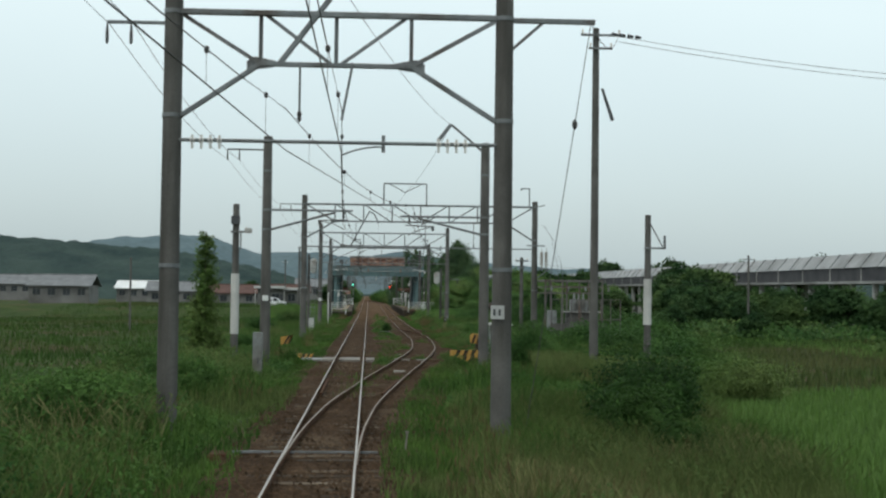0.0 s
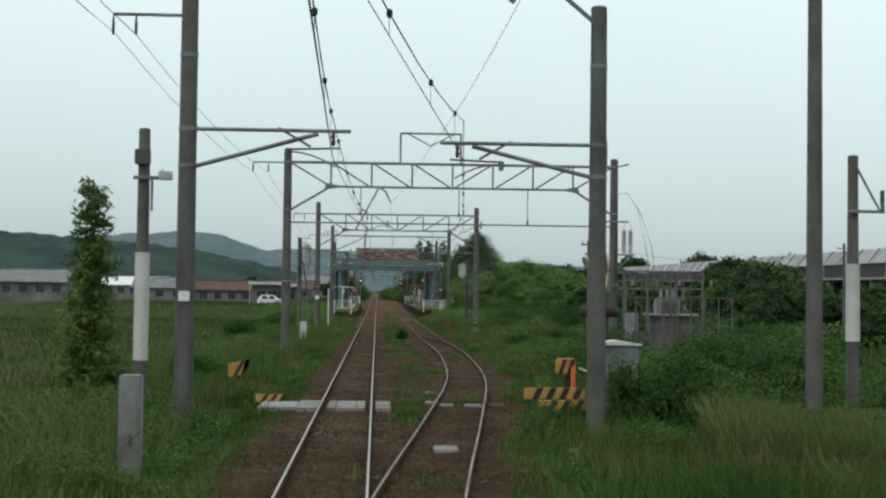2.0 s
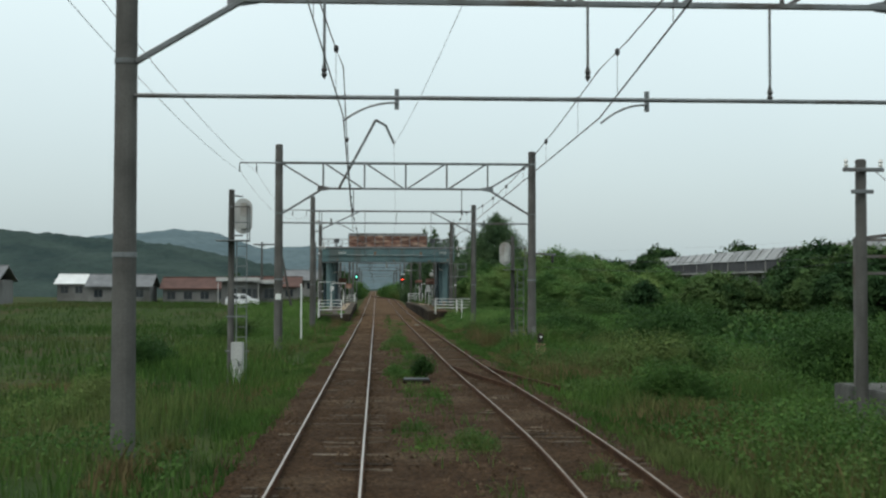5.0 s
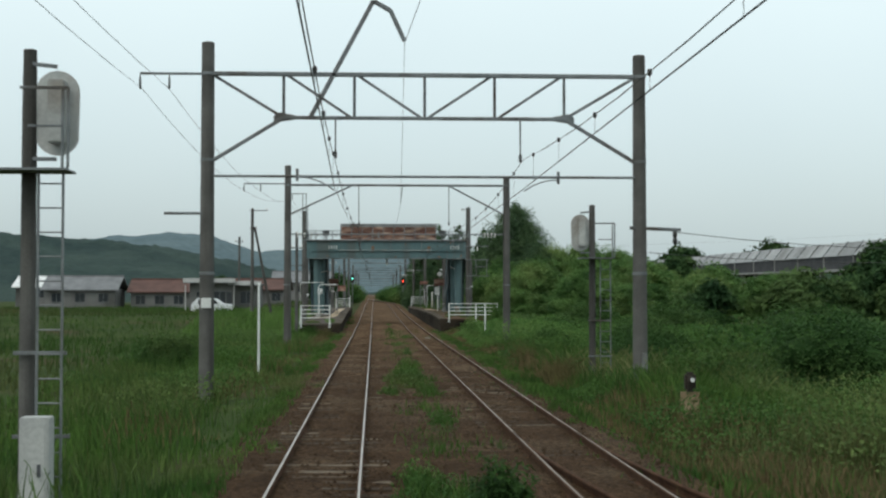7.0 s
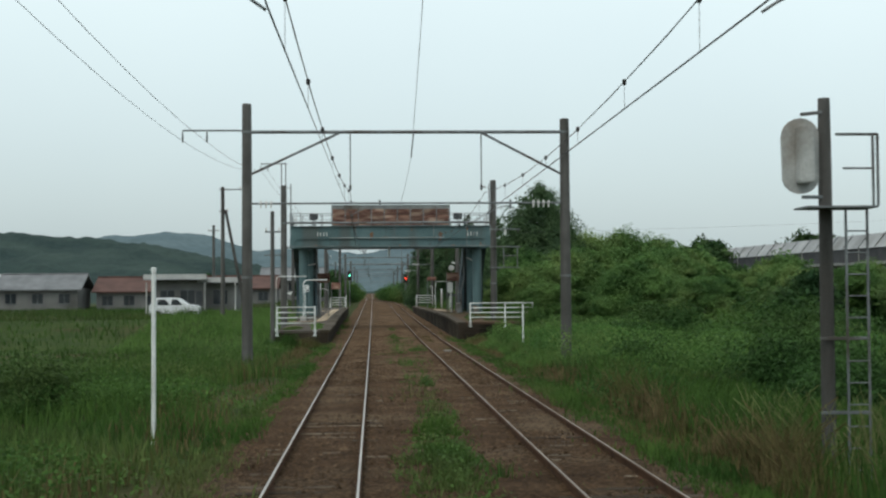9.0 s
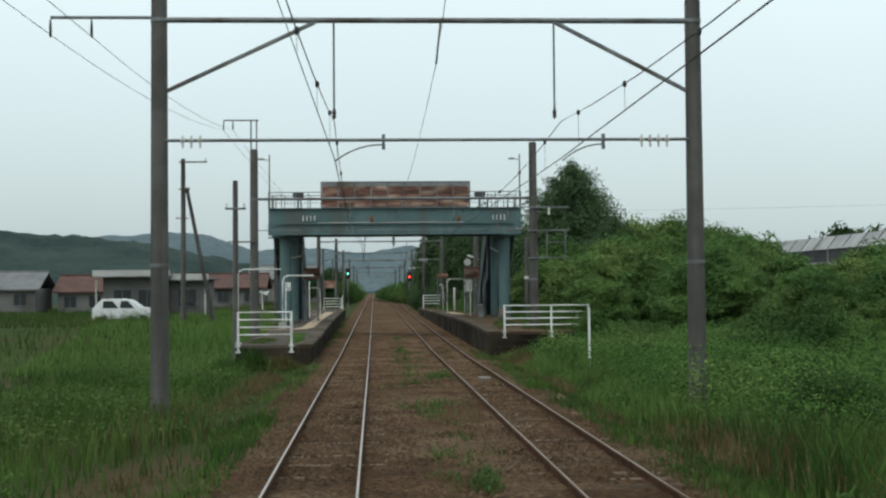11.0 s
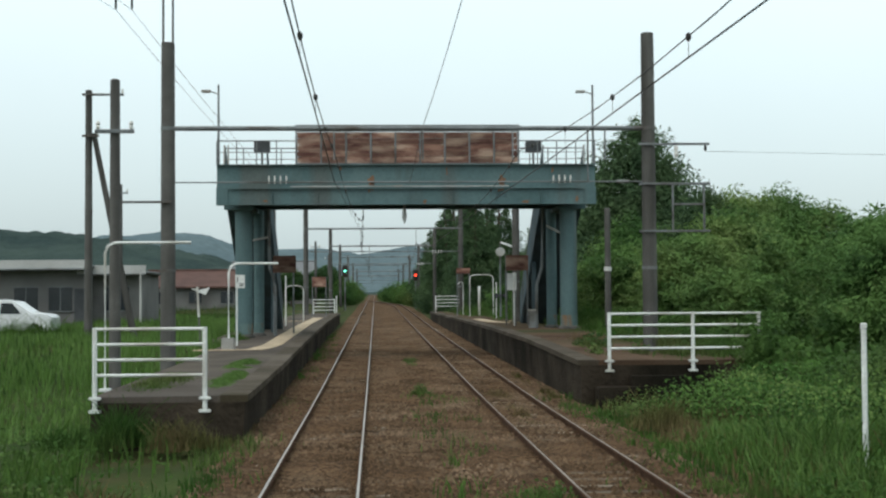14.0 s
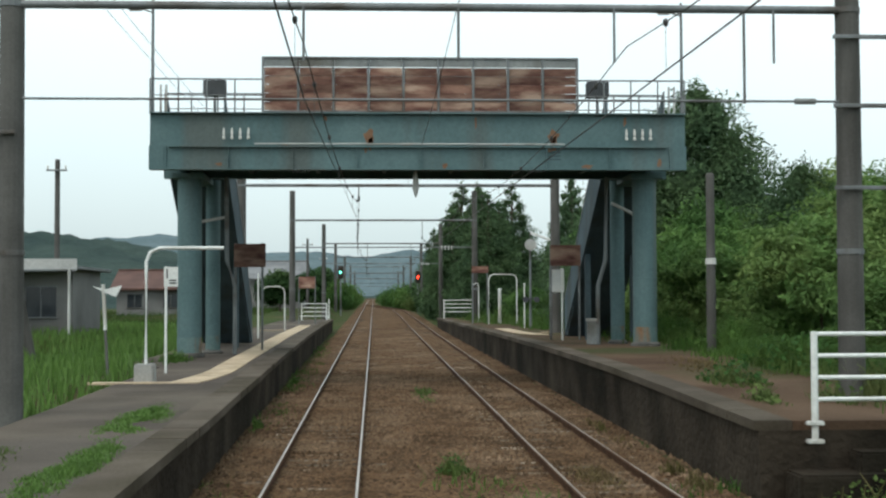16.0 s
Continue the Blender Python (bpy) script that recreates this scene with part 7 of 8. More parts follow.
def leafy(name, parent, clumps, per_area, size, material, label=""):
    c, nr, s = crown_points(clumps, per_area, size)
    v = leaf_quads(c, nr, s)[:, :3]
    n = len(v)
    verts = v.reshape(-1, 3)
    quads = np.arange(n * 3).reshape(-1, 3)
    bm = bmesh.new()
    for cl_ in clumps:
        core(bm, *cl_)
    inner = np.array([w.co[:] for w in bm.verts])
    bm.verts.index_update()
    tri = np.array([[q.index for q in f.verts] for f in bm.faces])
    bm.free()
    tri4 = np.concatenate([tri, tri[:, 2:3]], axis=1)
    me = bpy.data.meshes.new(name)
    allv = np.concatenate([verts, inner])
    me.vertices.add(len(allv))
    me.vertices.foreach_set("co", allv.astype(np.float32).ravel())
    loops = np.concatenate([quads.ravel(), (tri + len(verts)).ravel()]).astype(np.int32)
    me.loops.add(len(loops))
    me.loops.foreach_set("vertex_index", loops)
    me.polygons.add(len(quads) + len(tri))
    me.polygons.foreach_set("loop_start", np.concatenate([np.arange(0, quads.size, 3), quads.size + np.arange(0, tri.size, 3)]).astype(np.int32))
    me.update(calc_edges=True)
    me.materials.append(material)
    ob = new(name, me)
    if parent is not None:
        ob.parent = parent
        ob.matrix_parent_inverse = Matrix.Translation(parent.location).inverted()
    if label:
        ob["label"] = label
    return ob


def broadleaf(x, y, h, spread, label="dark green broadleaved tree at the wood's edge", dens=80, size=0.19, material=None, n=24):
    z = ground_z(x, y)
    t = empty("tree", x, y, z, label, "tree", "woodland trees")
    bm = lathe(x, y, [(0.035 * h, z - 0.3), (0.024 * h, z + 0.2 * h), (0.018 * h, z + 0.5 * h), (0.008 * h, z + 0.8 * h)], 9)
    clumps = []
    for i in range(n):
        a = 2.4 * i + rng.uniform(0, 0.9)
        f = (i + 0.5) / n
        zz = h * (0.20 + 0.72 * f + rng.uniform(-0.05, 0.05))
        rr = spread * math.sin(math.pi * min(1.0, 0.25 + 0.72 * f)) ** 0.7 * rng.uniform(0.45, 0.95)
        r = spread * rng.uniform(0.22, 0.40)
        p = (x + math.cos(a) * rr, y + math.sin(a) * rr, z + zz)
        clumps.append((*p, r * 1.12, rng.uniform(0.36, 0.58)))
        if i % 2 == 0:
            rod((x, y, z + zz * 0.55), (p[0], p[1], p[2]), 0.010 * h, 0.004 * h, 6, bm)
    for i in range(4):
        clumps.append((x + rng.uniform(-0.3, 0.3) * spread, y + rng.uniform(-0.3, 0.3) * spread, z + h * rng.uniform(0.45, 0.8), spread * 0.42, 0.8))
    clumps.append((x, y, z + h * 0.92, spread * 0.28, 0.8))
    part("trunk", bm, M_BARK, t, "brown trunk with limbs")
    leafy("crown", t, clumps, dens, size, material or M_LEAF)
    return t


def cedar(x, y, h, spread, label="tall dark conical cedar", full=0.8, blunt=0.10, dens=43, size=0.31):
    z = ground_z(x, y)
    t = empty("tree", x, y, z, label, "tree", "cedars")
    bm = lathe(x, y, [(0.022 * h, z - 0.2), (0.015 * h, z + 0.4 * h), (0.004 * h, z + 0.97 * h)], 9)
    clumps = []
    n = 34
    for i in range(n):
        f = i / (n - 1)
        zz = h * (0.08 + 0.86 * f)
        rr = spread * (1 - f) ** full * 0.66 * rng.uniform(0.8, 1.1)
        a = 2.4 * i + rng.uniform(-0.3, 0.3)
        r = spread * (0.40 * (1 - f) ** 0.85 + blunt)
        p = (x + math.cos(a) * rr, y + math.sin(a) * rr, z + zz)
        clumps.append((*p, r, 0.85))
        rod((x, y, z + zz * 0.97), (p[0], p[1], p[2] - 0.1), 0.06, 0.02, 5, bm)
    clumps.append((x, y, z + h * 0.95, spread * 0.09, 1.6))
    part("trunk", bm, M_BARK, t, "straight brown trunk")
    leafy("crown", t, clumps, dens, size, M_CEDAR)
    return t


def bush(x, y, r, h, label="leafy green shrub smothered in vines", material=None, dens=300, size=0.10):
    z = ground_z(x, y)
    t = empty("shrub", x, y, z, label, "shrub", "lineside shrubs")
    clumps = []
    for i in range(7):
        a = 2.4 * i
        rr = r * 0.55 * math.sqrt((i + 0.3) / 7)
        clumps.append((x + math.cos(a) * rr, y + math.sin(a) * rr, z + h * rng.uniform(0.25, 0.62), r * rng.uniform(0.42, 0.62), h / (2.2 * r) + 0.35))
    for c in clumps[:4]:
        part("stem", rod((x, y, z - 0.1), (c[0], c[1], c[2]), 0.03, 0.012, 5), M_BARK, t)
    leafy("foliage", t, clumps, dens, size, material or M_VINE)
    return t



def carpet(name, label, n, y0, y1, side, reach, h0, h1, size, material, near=0.0, power=1.3, cut=None, s=0.12):
    """A rambling cover of broad vine leaves over the ground, in heaps."""
    x, y = scatter(n, y0, y1, side, reach, near, power)
    keep = platform_free(x, y)
    if cut is not None:
        keep &= patchy(x, y, s, cut)
    x, y = x[keep], y[keep]
    m = len(x)
    k = np.array([hashed(float(a), float(b), 0.17) + 0.5 * hashed(float(a), float(b), 0.55) for a, b in zip(x, y)])
    d = (TRACK_X - 2.0 - x) if side < 0 else x - np.array([side_track(v) for v in y]) - 2.0
    h = (h0 + (h1 - h0) * np.clip(0.5 + k, 0, 1)) * np.clip(0.25 + d / 1.8, 0.2, 1.0)
    z = gz_many(x, y) + h * (1.12 - 0.75 * rng.uniform(0, 1, m) ** 1.3)
    nr = rng.normal(0, 0.9, (m, 3)) + np.array([0, -0.3, 0.9])
    v = leaf_quads(np.stack([x, y, z], 1), nr, size * rng.uniform(0.6, 1.3, m))
    return tagged(bulk(name, v.reshape(-1, 3), np.arange(m * 4).reshape(-1, 4), material), label, "vines", kind="stuff")


carpet("vine_cover", "rambling green vines and weeds over the bank", 210000, 36, 190, 1, 12.0, 0.25, 1.1, 0.064, M_VINE, near=0.1, cut=-0.12)
carpet("vine_cover", "rambling green vines and weeds over the bank", 105000, 12, 180, -1, 7.0, 0.2, 0.8, 0.064, M_VINE, near=0.1, cut=-0.02)
carpet("vine_cover", "leafy undergrowth below the wood", 40000, 184, 262, 1, 16.0, 0.4, 1.7, 0.22, M_VINE, near=5.3)
carpet("vine_cover", "leafy undergrowth across the far field", 26000, 80, 190, 1, 30.0, 0.4, 1.5, 0.32, M_SHADEVINE, near=11.0, cut=-0.1, s=0.05)


def weed_patch(x, y, rx, ry, h, n, label, material=None, top=None, leaf=0.0, ragged=1.0):
    """One patch of weeds: fine blades, low at its rim, with some small leaves among them."""
    a, r = rng.uniform(0, 6.283, n), rng.uniform(0, 1, n) ** 0.6
    px, py = x + rx * r * np.cos(a), y + ry * r * np.sin(a)
    px, py = px + rng.normal(0, 0.12, n) * rx, py + rng.normal(0, 0.12, n) * ry
    k = np.array([hashed(float(p), float(q), 1.6) + 0.6 * hashed(float(p), float(q), 4.1) for p, q in zip(px, py)])
    ok = k > -0.12 + 0.35 * (r - 0.6) - 0.45 * (1 - ragged)
    px, py, r, k, n = px[ok], py[ok], r[ok], k[ok], int(ok.sum())
    hh = h * np.clip(1.15 - r, 0.2, 1.0) * rng.uniform(0.5, 1.15, n) * np.clip(0.8 + 0.6 * k, 0.35, 1.3)
    root = np.full(n, rise(y) - 0.13) if top is None else np.full(n, top)
    blades("weed_patch", label, px, py, hh, 0.016 * rng.uniform(0.7, 1.5, n), material or M_GRASS, 0.8, root)
    if leaf:
        m = int(n * 0.5)
        a, r = rng.uniform(0, 6.283, m), rng.uniform(0, 1, m) ** 0.55
        z = root[0] + h * np.clip(1.1 - r * r, 0.15, 1.0) * rng.uniform(0.25, 1.0, m)
        lx, ly = x + rx * r * np.cos(a), y + ry * r * np.sin(a)
        k = np.array([hashed(float(p), float(q), 1.6) + 0.6 * hashed(float(p), float(q), 4.1) for p, q in zip(lx, ly)])
        ok = k > -0.05 + 0.4 * (r - 0.6)
        lx, ly, z, m = lx[ok], ly[ok], z[ok], int(ok.sum())
        v = leaf_quads(np.stack([lx, ly, z], 1), rng.normal(0, 0.8, (m, 3)) + np.array([0, -0.3, 0.9]), leaf * rng.uniform(0.6, 1.3, m))
        tagged(bulk("weed_patch", v.reshape(-1, 3), np.arange(m * 4).reshape(-1, 4), material or M_VINE), label, "weeds", kind="stuff")


def spread_copies(source, places):
    for x, y, k, turn in places:
        m = pose(x, y, ground_z(x, y), 0, 0, turn) @ Matrix.Diagonal((k, k, k, 1))
        copy_thing(source, m)


# vine-grown shrubs beside the line
s1 = bush(5.75, 32.6, 1.35, 2.1, "dark green bush smothered in vines beside the field", M_DARKVINE, 330, 0.10)
s2 = bush(7.2, 66.0, 1.6, 1.5)
s3 = bush(9.5, 84.0, 1.9, 1.9, material=M_SHADEVINE, dens=240, size=0.11)
s4 = bush(-5.4, 30.0, 1.7, 1.3)
spread_copies(s2, [(6.6, 73, 0.85, 90), (11.5, 77, 1.3, 200), (7.6, 99, 0.8, 10), (10.5, 112, 1.2, 70), (8.8, 128, 1.0, 150), (13, 60, 1.1, 250), (18.5, 89, 1.2, 30), (-7.5, 52, 0.9, 110), (-6, 74, 0.7, 20), (-6.5, 98, 0.6, 300), (-5.2, 20, 0.8, 0), (-3.75, 46.6, 0.42, 60), (-4.4, 47.6, 0.5, 160)])
spread_copies(s3, [(12.5, 70, 1.0, 60), (16, 112, 1.2, 130), (9.6, 140, 0.9, 220), (12, 150, 1.2, 310), (8.9, 158, 0.75, 100), (15, 134, 1.3, 5), (20, 99, 1.0, 75), (10.6, 168, 1.0, 280), (13.5, 176, 1.25, 190), (10.3, 183.5, 0.95, 50), (17, 165, 1.4, 340), (20, 150, 1.4, 15), (-9, 118, 0.7, 44), (-8.2, 145, 0.8, 170), (22, 130, 1.3, 250)])
# the overgrown sides of the line where the side track runs in beyond the station
s5 = bush(4.6, 366, 2.2, 2.1, "leafy green scrub where the side track runs in", dens=70, size=0.2)
spread_copies(s5, [(5.6, 362, 1.33, 100), (6.6, 354, 1.41, 220), (3.1, 382, 0.89, 310), (3.6, 392, 1.26, 60), (4.8, 384, 1.70, 140), (6.8, 376, 1.85, 260), (5.6, 347, 0.81, 30), (-4.6, 336, 0.89, 80), (-5.4, 350, 1.26, 170), (-4.2, 364, 0.96, 280), (-5.2, 376, 1.41, 20), (-4.4, 392, 1.18, 120), (-6.8, 360, 1.63, 240), (2.4, 410, 1.11, 330), (-4.0, 412, 1.18, 200)])
spread_copies(s1, [(5.3, 30.2, 0.75, 90), (6.5, 34.8, 0.8, 40), (5.6, 28.6, 0.5, 190)])
spread_copies(s4, [(-5.0, 41, 0.9, 130), (-6.8, 24, 1.1, 250), (-5.6, 37, 0.7, 70), (11.4, 47, 1.1, 60), (7.4, 57.3, 0.8, 320)])
spread_copies(s2, [(6.9, 54.8, 0.6, 190), (5.0, 53.0, 0.5, 80), (6.4, 59.0, 0.6, 100), (6.9, 62.5, 0.75, 240)])
bush(6.3, 56.9, 1.0, 2.1, "dark green bush before the relay cabinet", dens=420, size=0.095)
bush(5.3, 57.8, 0.68, 2.0, "low leafy bush at the foot of the relay cabinet", dens=420, size=0.09)
bush(8.78, 187.25, 0.78, 2.8, "dense green ivy heaped over the railing end", dens=330, size=0.10)

# the sapling and trees near the crossing


def vine_column(x, y, h, r):
    z = ground_z(x, y)
    t = empty("tree", x, y, z, "slim vine-covered sapling beside the crossing", "tree")
    part("trunk", lathe(x, y, [(0.09, z - 0.2), (0.05, z + h * 0.6), (0.02, z + h)], 8), M_BARK, t)
    clumps = []
    for i in range(26):
        f = i / 25
        a = 2.4 * i
        q = r * (0.75 - 0.45 * f) * rng.uniform(0.4, 1.1)
        clumps.append((x + math.cos(a) * q, y + math.sin(a) * q, z + h * (0.06 + 0.9 * f), r * rng.uniform(0.38, 0.6) * (1.15 - 0.55 * f), 0.9))
    leafy("foliage", t, clumps, 170, 0.15, M_VINE)
    return t


sapling = vine_column(-6.7, 60.8, 5.5, 0.85)

# the wood on the far side of the side track
c1 = cedar(15.0, 233.3, 12.8, 6.0, "broad dark round-topped evergreen rising over the wood", 0.55, 0.13, 58, 0.24)
c2 = cedar(13.4, 262, 10.4, 2.9, full=0.55, blunt=0.07, dens=85, size=0.22)
spread_copies(c1, [(16.0, 221, 0.62, 60), (12.4, 237.0, 0.62, 140), (14.5, 256, 0.7, 300)])
spread_copies(c2, [(8.9, 276, 1.05, 70), (7.9, 306, 1.15, 150), (10.8, 320, 1.25, 230), (8.2, 334, 1.05, 310), (9.4, 288, 1.15, 180), (8.0, 350, 1.1, 90), (14.8, 272, 1.15, 30), (8.4, 300, 1.30, 250), (10.3, 304, 1.33, 20), (13.2, 300, 1.30, 110), (7.4, 297, 1.02, 60), (11.6, 296, 1.12, 200)])
t1 = broadleaf(14.5, 211, 6.0, 3.3)
t2 = broadleaf(11.8, 206.5, 4.9, 2.5)
t3 = broadleaf(25.0, 222, 6.4, 4.0, dens=34, size=0.40)
f1 = broadleaf(44.0, 300, 7.0, 3.8, "distant dark green tree", dens=20, size=0.66, n=16, material=M_FARLEAF)
f2 = broadleaf(36.0, 150, 4.6, 2.5, "dark green tree before the viaduct", dens=27, size=0.45, n=18, material=M_FARLEAF)
spread_copies(t1, [(19.5, 208, 0.92, 50), (22.5, 215, 0.96, 120), (12.4, 221, 1.05, 200), (17.2, 200, 0.82, 270), (28.5, 208, 0.75, 330), (20, 245, 1.3, 160), (38, 214, 0.85, 10), (17.5, 222, 1.25, 35), (14.8, 242, 1.3, 95)])
spread_copies(t2, [(22.5, 200, 0.78, 130), (10.6, 214, 0.95, 210), (9.8, 255, 0.75, 290), (33, 203, 0.95, 30), (10.9, 198, 0.75, 180), (26, 196, 0.9, 255), (20, 194, 0.75, 20)])
spread_copies(f2, [(7.4, 344, 1.0, 40), (6.6, 322, 0.7, 140), (-7.5, 330, 0.9, 200), (-7.2, 352, 1.0, 20), (-8.5, 296, 0.8, 120), (-6.8, 312, 0.8, 30), (-7.4, 372, 1.1, 90)])
spread_copies(t3, [(32, 217, 0.85, 70), (33, 233, 0.6, 150), (40, 228, 0.5, 230), (30, 250, 1.1, 310), (46, 214, 0.75, 100)])
# scattered trees before the viaduct and behind the village
spread_copies(f2, [(42, 178, 1.0, 33), (46, 169, 1.05, 140), (41, 186, 1.0, 250), (47, 160, 1.02, 80), (46, 151, 1.0, 10), (47, 142, 1.05, 200), (46, 133, 1.0, 300), (47, 124, 0.98, 45), (46, 114, 1.0, 20), (47, 104, 1.0, 160), (46, 95, 0.95, 270), (43, 196, 1.1, 120), (39, 157, 0.8, 95), (42, 146, 0.85, 175), (27, 178, 0.85, 255), (30, 184, 1.0, 335), (24, 186, 0.85, 55), (40, 132, 0.8, 135), (44, 118, 0.75, 215), (34, 190, 0.9, 300), (28, 128, 0.6, 45), (45, 176, 0.8, 20), (31, 112, 0.5, 110), (33, 144, 0.8, 210), (43, 162, 0.9, 60), (38, 141, 0.75, 320)])
spread_copies(f1, [(38, 285, 1.1, 120), (30, 290, 1.2, 280), (24, 300, 1.3, 0), (66, 380, 1.9, 30), (80, 360, 1.9, 130), (64, 300, 1.5, 75), (68, 250, 1.4, 210), (66, 200, 1.35, 300), (70, 150, 1.3, 10)])
spread_copies(f1, [(-55, 350, 0.7, 180), (-30, 360, 0.7, 270), (-18, 380, 0.7, 45), (20, 400, 1.4, 135), (30, 440, 1.5, 225)])
# the tall clumps that hide stretches of the viaduct
spread_copies(f1, [(47, 187, 1.0, 75), (46, 181, 0.8, 145), (47, 196, 1.08, 15), (46.5, 204, 1.14, 100), (47, 212, 1.12, 190), (44, 200, 0.95, 330), (45, 209, 0.9, 60), (47.0, 300, 1.28, 45), (44, 310, 1.2, 160), (38, 300, 1.25, 250)])
spread_copies(t1, [(21.8, 229, 1.34, 15), (25.2, 233, 1.28, 105), (18.6, 227, 1.2, 230), (28.6, 230, 1.0, 320), (23.4, 240, 1.3, 60), (31, 242, 1.1, 140)])

# weeds standing in patches in the ballast and on the platforms
MID = "patch of green weeds between the two tracks"
for x, y, rx, ry, h, n in ((1.2, 62.3, 0.45, 1.6, 0.30, 900), (0.6, 57.5, 0.4, 1.5, 0.28, 600), (1.1, 106.5, 0.5, 3.2, 0.30, 1200), (1.2, 100.2, 0.6, 1.2, 0.28, 700), (1.0, 131.5, 0.7, 4.6, 0.36, 4200), (1.5, 149.5, 0.22, 0.8, 0.30, 400), (2.0, 172.8, 0.5, 1.8, 0.30, 900), (0.8, 89.0, 0.5, 2.6, 0.34, 1500), (1.7, 88.0, 0.45, 1.6, 0.32, 900), (0.65, 108.0, 0.4, 3.6, 0.30, 1500), (1.35, 140.5, 0.45, 4.5, 0.26, 1300), (1.15, 136.6, 0.55, 1.8, 0.42, 1400), (1.45, 126.8, 0.5, 2.4, 0.30, 1300), (0.45, 126.3, 0.35, 1.4, 0.18, 500), (1.85, 73.8, 0.35, 1.4, 0.28, 600), (3.15, 84.2, 0.45, 1.6, 0.30, 900), (1.0, 61.0, 0.5, 0.7, 0.28, 700), (2.3, 61.6, 0.5, 0.7, 0.22, 600), (1.5, 98.0, 0.4, 2.2, 0.22, 700), (1.15, 190.6, 0.24, 0.8, 0.26, 420), (1.4, 118.0, 0.35, 2.0, 0.2, 500), (1.25, 160.0, 0.4, 2.5, 0.18, 500), (1.3, 205.0, 0.35, 3.0, 0.15, 500), (-2.15, 197.0, 0.12, 0.9, 0.32, 260), (-2.15, 209.0, 0.15, 2.0, 0.3, 420)):
    weed_patch(x, y, rx, ry, h, n, MID if x > 0 else "weeds at the foot of the platform wall", leaf=0.05)
bush(1.38, 105.4, 0.42, 0.85, "round dark green weed clump between the two tracks", M_DARKVINE, 520, 0.075)
weed_patch(-2.95, 185.6, 0.34, 3.0, 0.12, 6000, "thin grass growing on the platform", M_PADDY, plat_l(185.6), 0.0, 0.5)
weed_patch(-4.2, 185.0, 0.55, 3.4, 0.13, 3000, "thin grass growing on the platform", None, plat_l(185), 0.0, 0.4)
weed_patch(-4.95, 205.6, 0.5, 1.6, 0.28, 900, "weeds around the bridge column", None, plat_l(205), 0.05)
for x, y, rx, ry, h, n in ((5.95, 193.6, 0.5, 1.3, 0.34, 700), (5.6, 190.6, 0.30, 0.8, 0.25, 350), (7.3, 190.5, 0.9, 1.2, 0.7, 1200), (7.9, 196.5, 0.8, 3.0, 0.7, 1800), (8.6, 203.0, 0.8, 3.0, 0.9, 1800), (8.7, 211.0, 0.8, 3.5, 0.9, 1600), (8.2, 220.0, 1.0, 5.0, 0.8, 1600), (7.6, 231.0, 1.2, 6.0, 0.8, 1600), (6.6, 243.0, 1.4, 6.0, 0.7, 1400), (6.4, 255.0, 1.4, 6.0, 0.7, 1200)):
    weed_patch(x, y, rx, ry, h, n, "lush green weeds growing over the earthy platform", None, plat_r(y), 0.09)
weed_patch(6.5, 198.0, 0.9, 4.0, 0.14, 1200, "thin dry grass on the earthy platform", M_DRYGRASS, plat_r(198))
weed_patch(4.25, 189.5, 0.25, 1.4, 0.35, 700, "brown dead grass at the foot of the platform wall", M_DRYGRASS)
weed_patch(4.2, 196.0, 0.2, 3.0, 0.22, 500, "brown dead grass at the foot of the platform wall", M_DRYGRASS)
weed_patch(-3.2, 172.1, 0.6, 2.0, 0.4, 900, "heap of pale dead grass beside the track", M_DRYGRASS)
weed_patch(-3.4, 83.6, 0.5, 2.0, 0.5, 800, "brown dead grass beside the track", M_DRYGRASS)
weed_patch(5.9, 142.5, 0.9, 6.0, 0.95, 2400, "tall brown dead weeds beside the side track", M_DRYGRASS)
grow("weed_fringe", "low green weeds creeping over the ballast edge", 36000, 20, 187, 1, 1.3, 0.10, 0.35, 0.022, M_GRASS, near=-1.1, power=0.7, cut=-0.12, s=0.16, taper=False)
grow("weed_fringe", "low green weeds creeping over the ballast edge", 22000, 16, 180, -1, 1.1, 0.10, 0.30, 0.022, M_GRASS, near=-0.9, power=0.7, cut=-0.05, s=0.16, taper=False)
grow("lush_grass", "tall bright green grass on the bank", 26000, 112, 180, 1, 4.0, 0.6, 1.25, 0.035, M_GRASS, near=0.7, power=0.8, cut=-0.15, s=0.1)
weed_patch(-4.2, 179.6, 1.3, 0.9, 0.75, 2600, "tall weeds hiding the end wall of the platform")
weed_patch(-3.3, 179.4, 0.9, 0.7, 0.55, 1200, "brown dead weeds at the end of the platform", M_DRYGRASS)
weed_patch(-2.4, 181.5, 0.3, 2.4, 0.30, 700, "brown dead weeds along the platform wall", M_DRYGRASS)
weed_patch(6.5, 186.9, 1.6, 0.5, 0.45, 1000, "weeds at the foot of the platform's end wall", None, -0.5)
grow("lush_grass", "tall bright green grass on the bank", 30000, 158, 181, 1, 5.5, 0.5, 1.0, 0.03, M_PADDY, near=0.0, power=0.9, cut=-0.25, s=0.13)
grow("lush_grass", "bright green grass along the track", 16000, 14, 60, -1, 3.0, 0.25, 0.6, 0.025, M_PADDY, near=-0.1, power=0.9, cut=0.0, s=0.2)
grow("dry_grass", "brown dead stems among the bank's grass", 2500, 42, 60, 1, 6.0, 0.5, 1.15, 0.018, M_DRYGRASS, near=0.3, power=0.9, cut=0.05, s=0.17)
weed_patch(5.4, 181.5, 0.7, 2.5, 0.5, 1500, "pale dead grass beside the side track", M_DRYGRASS)
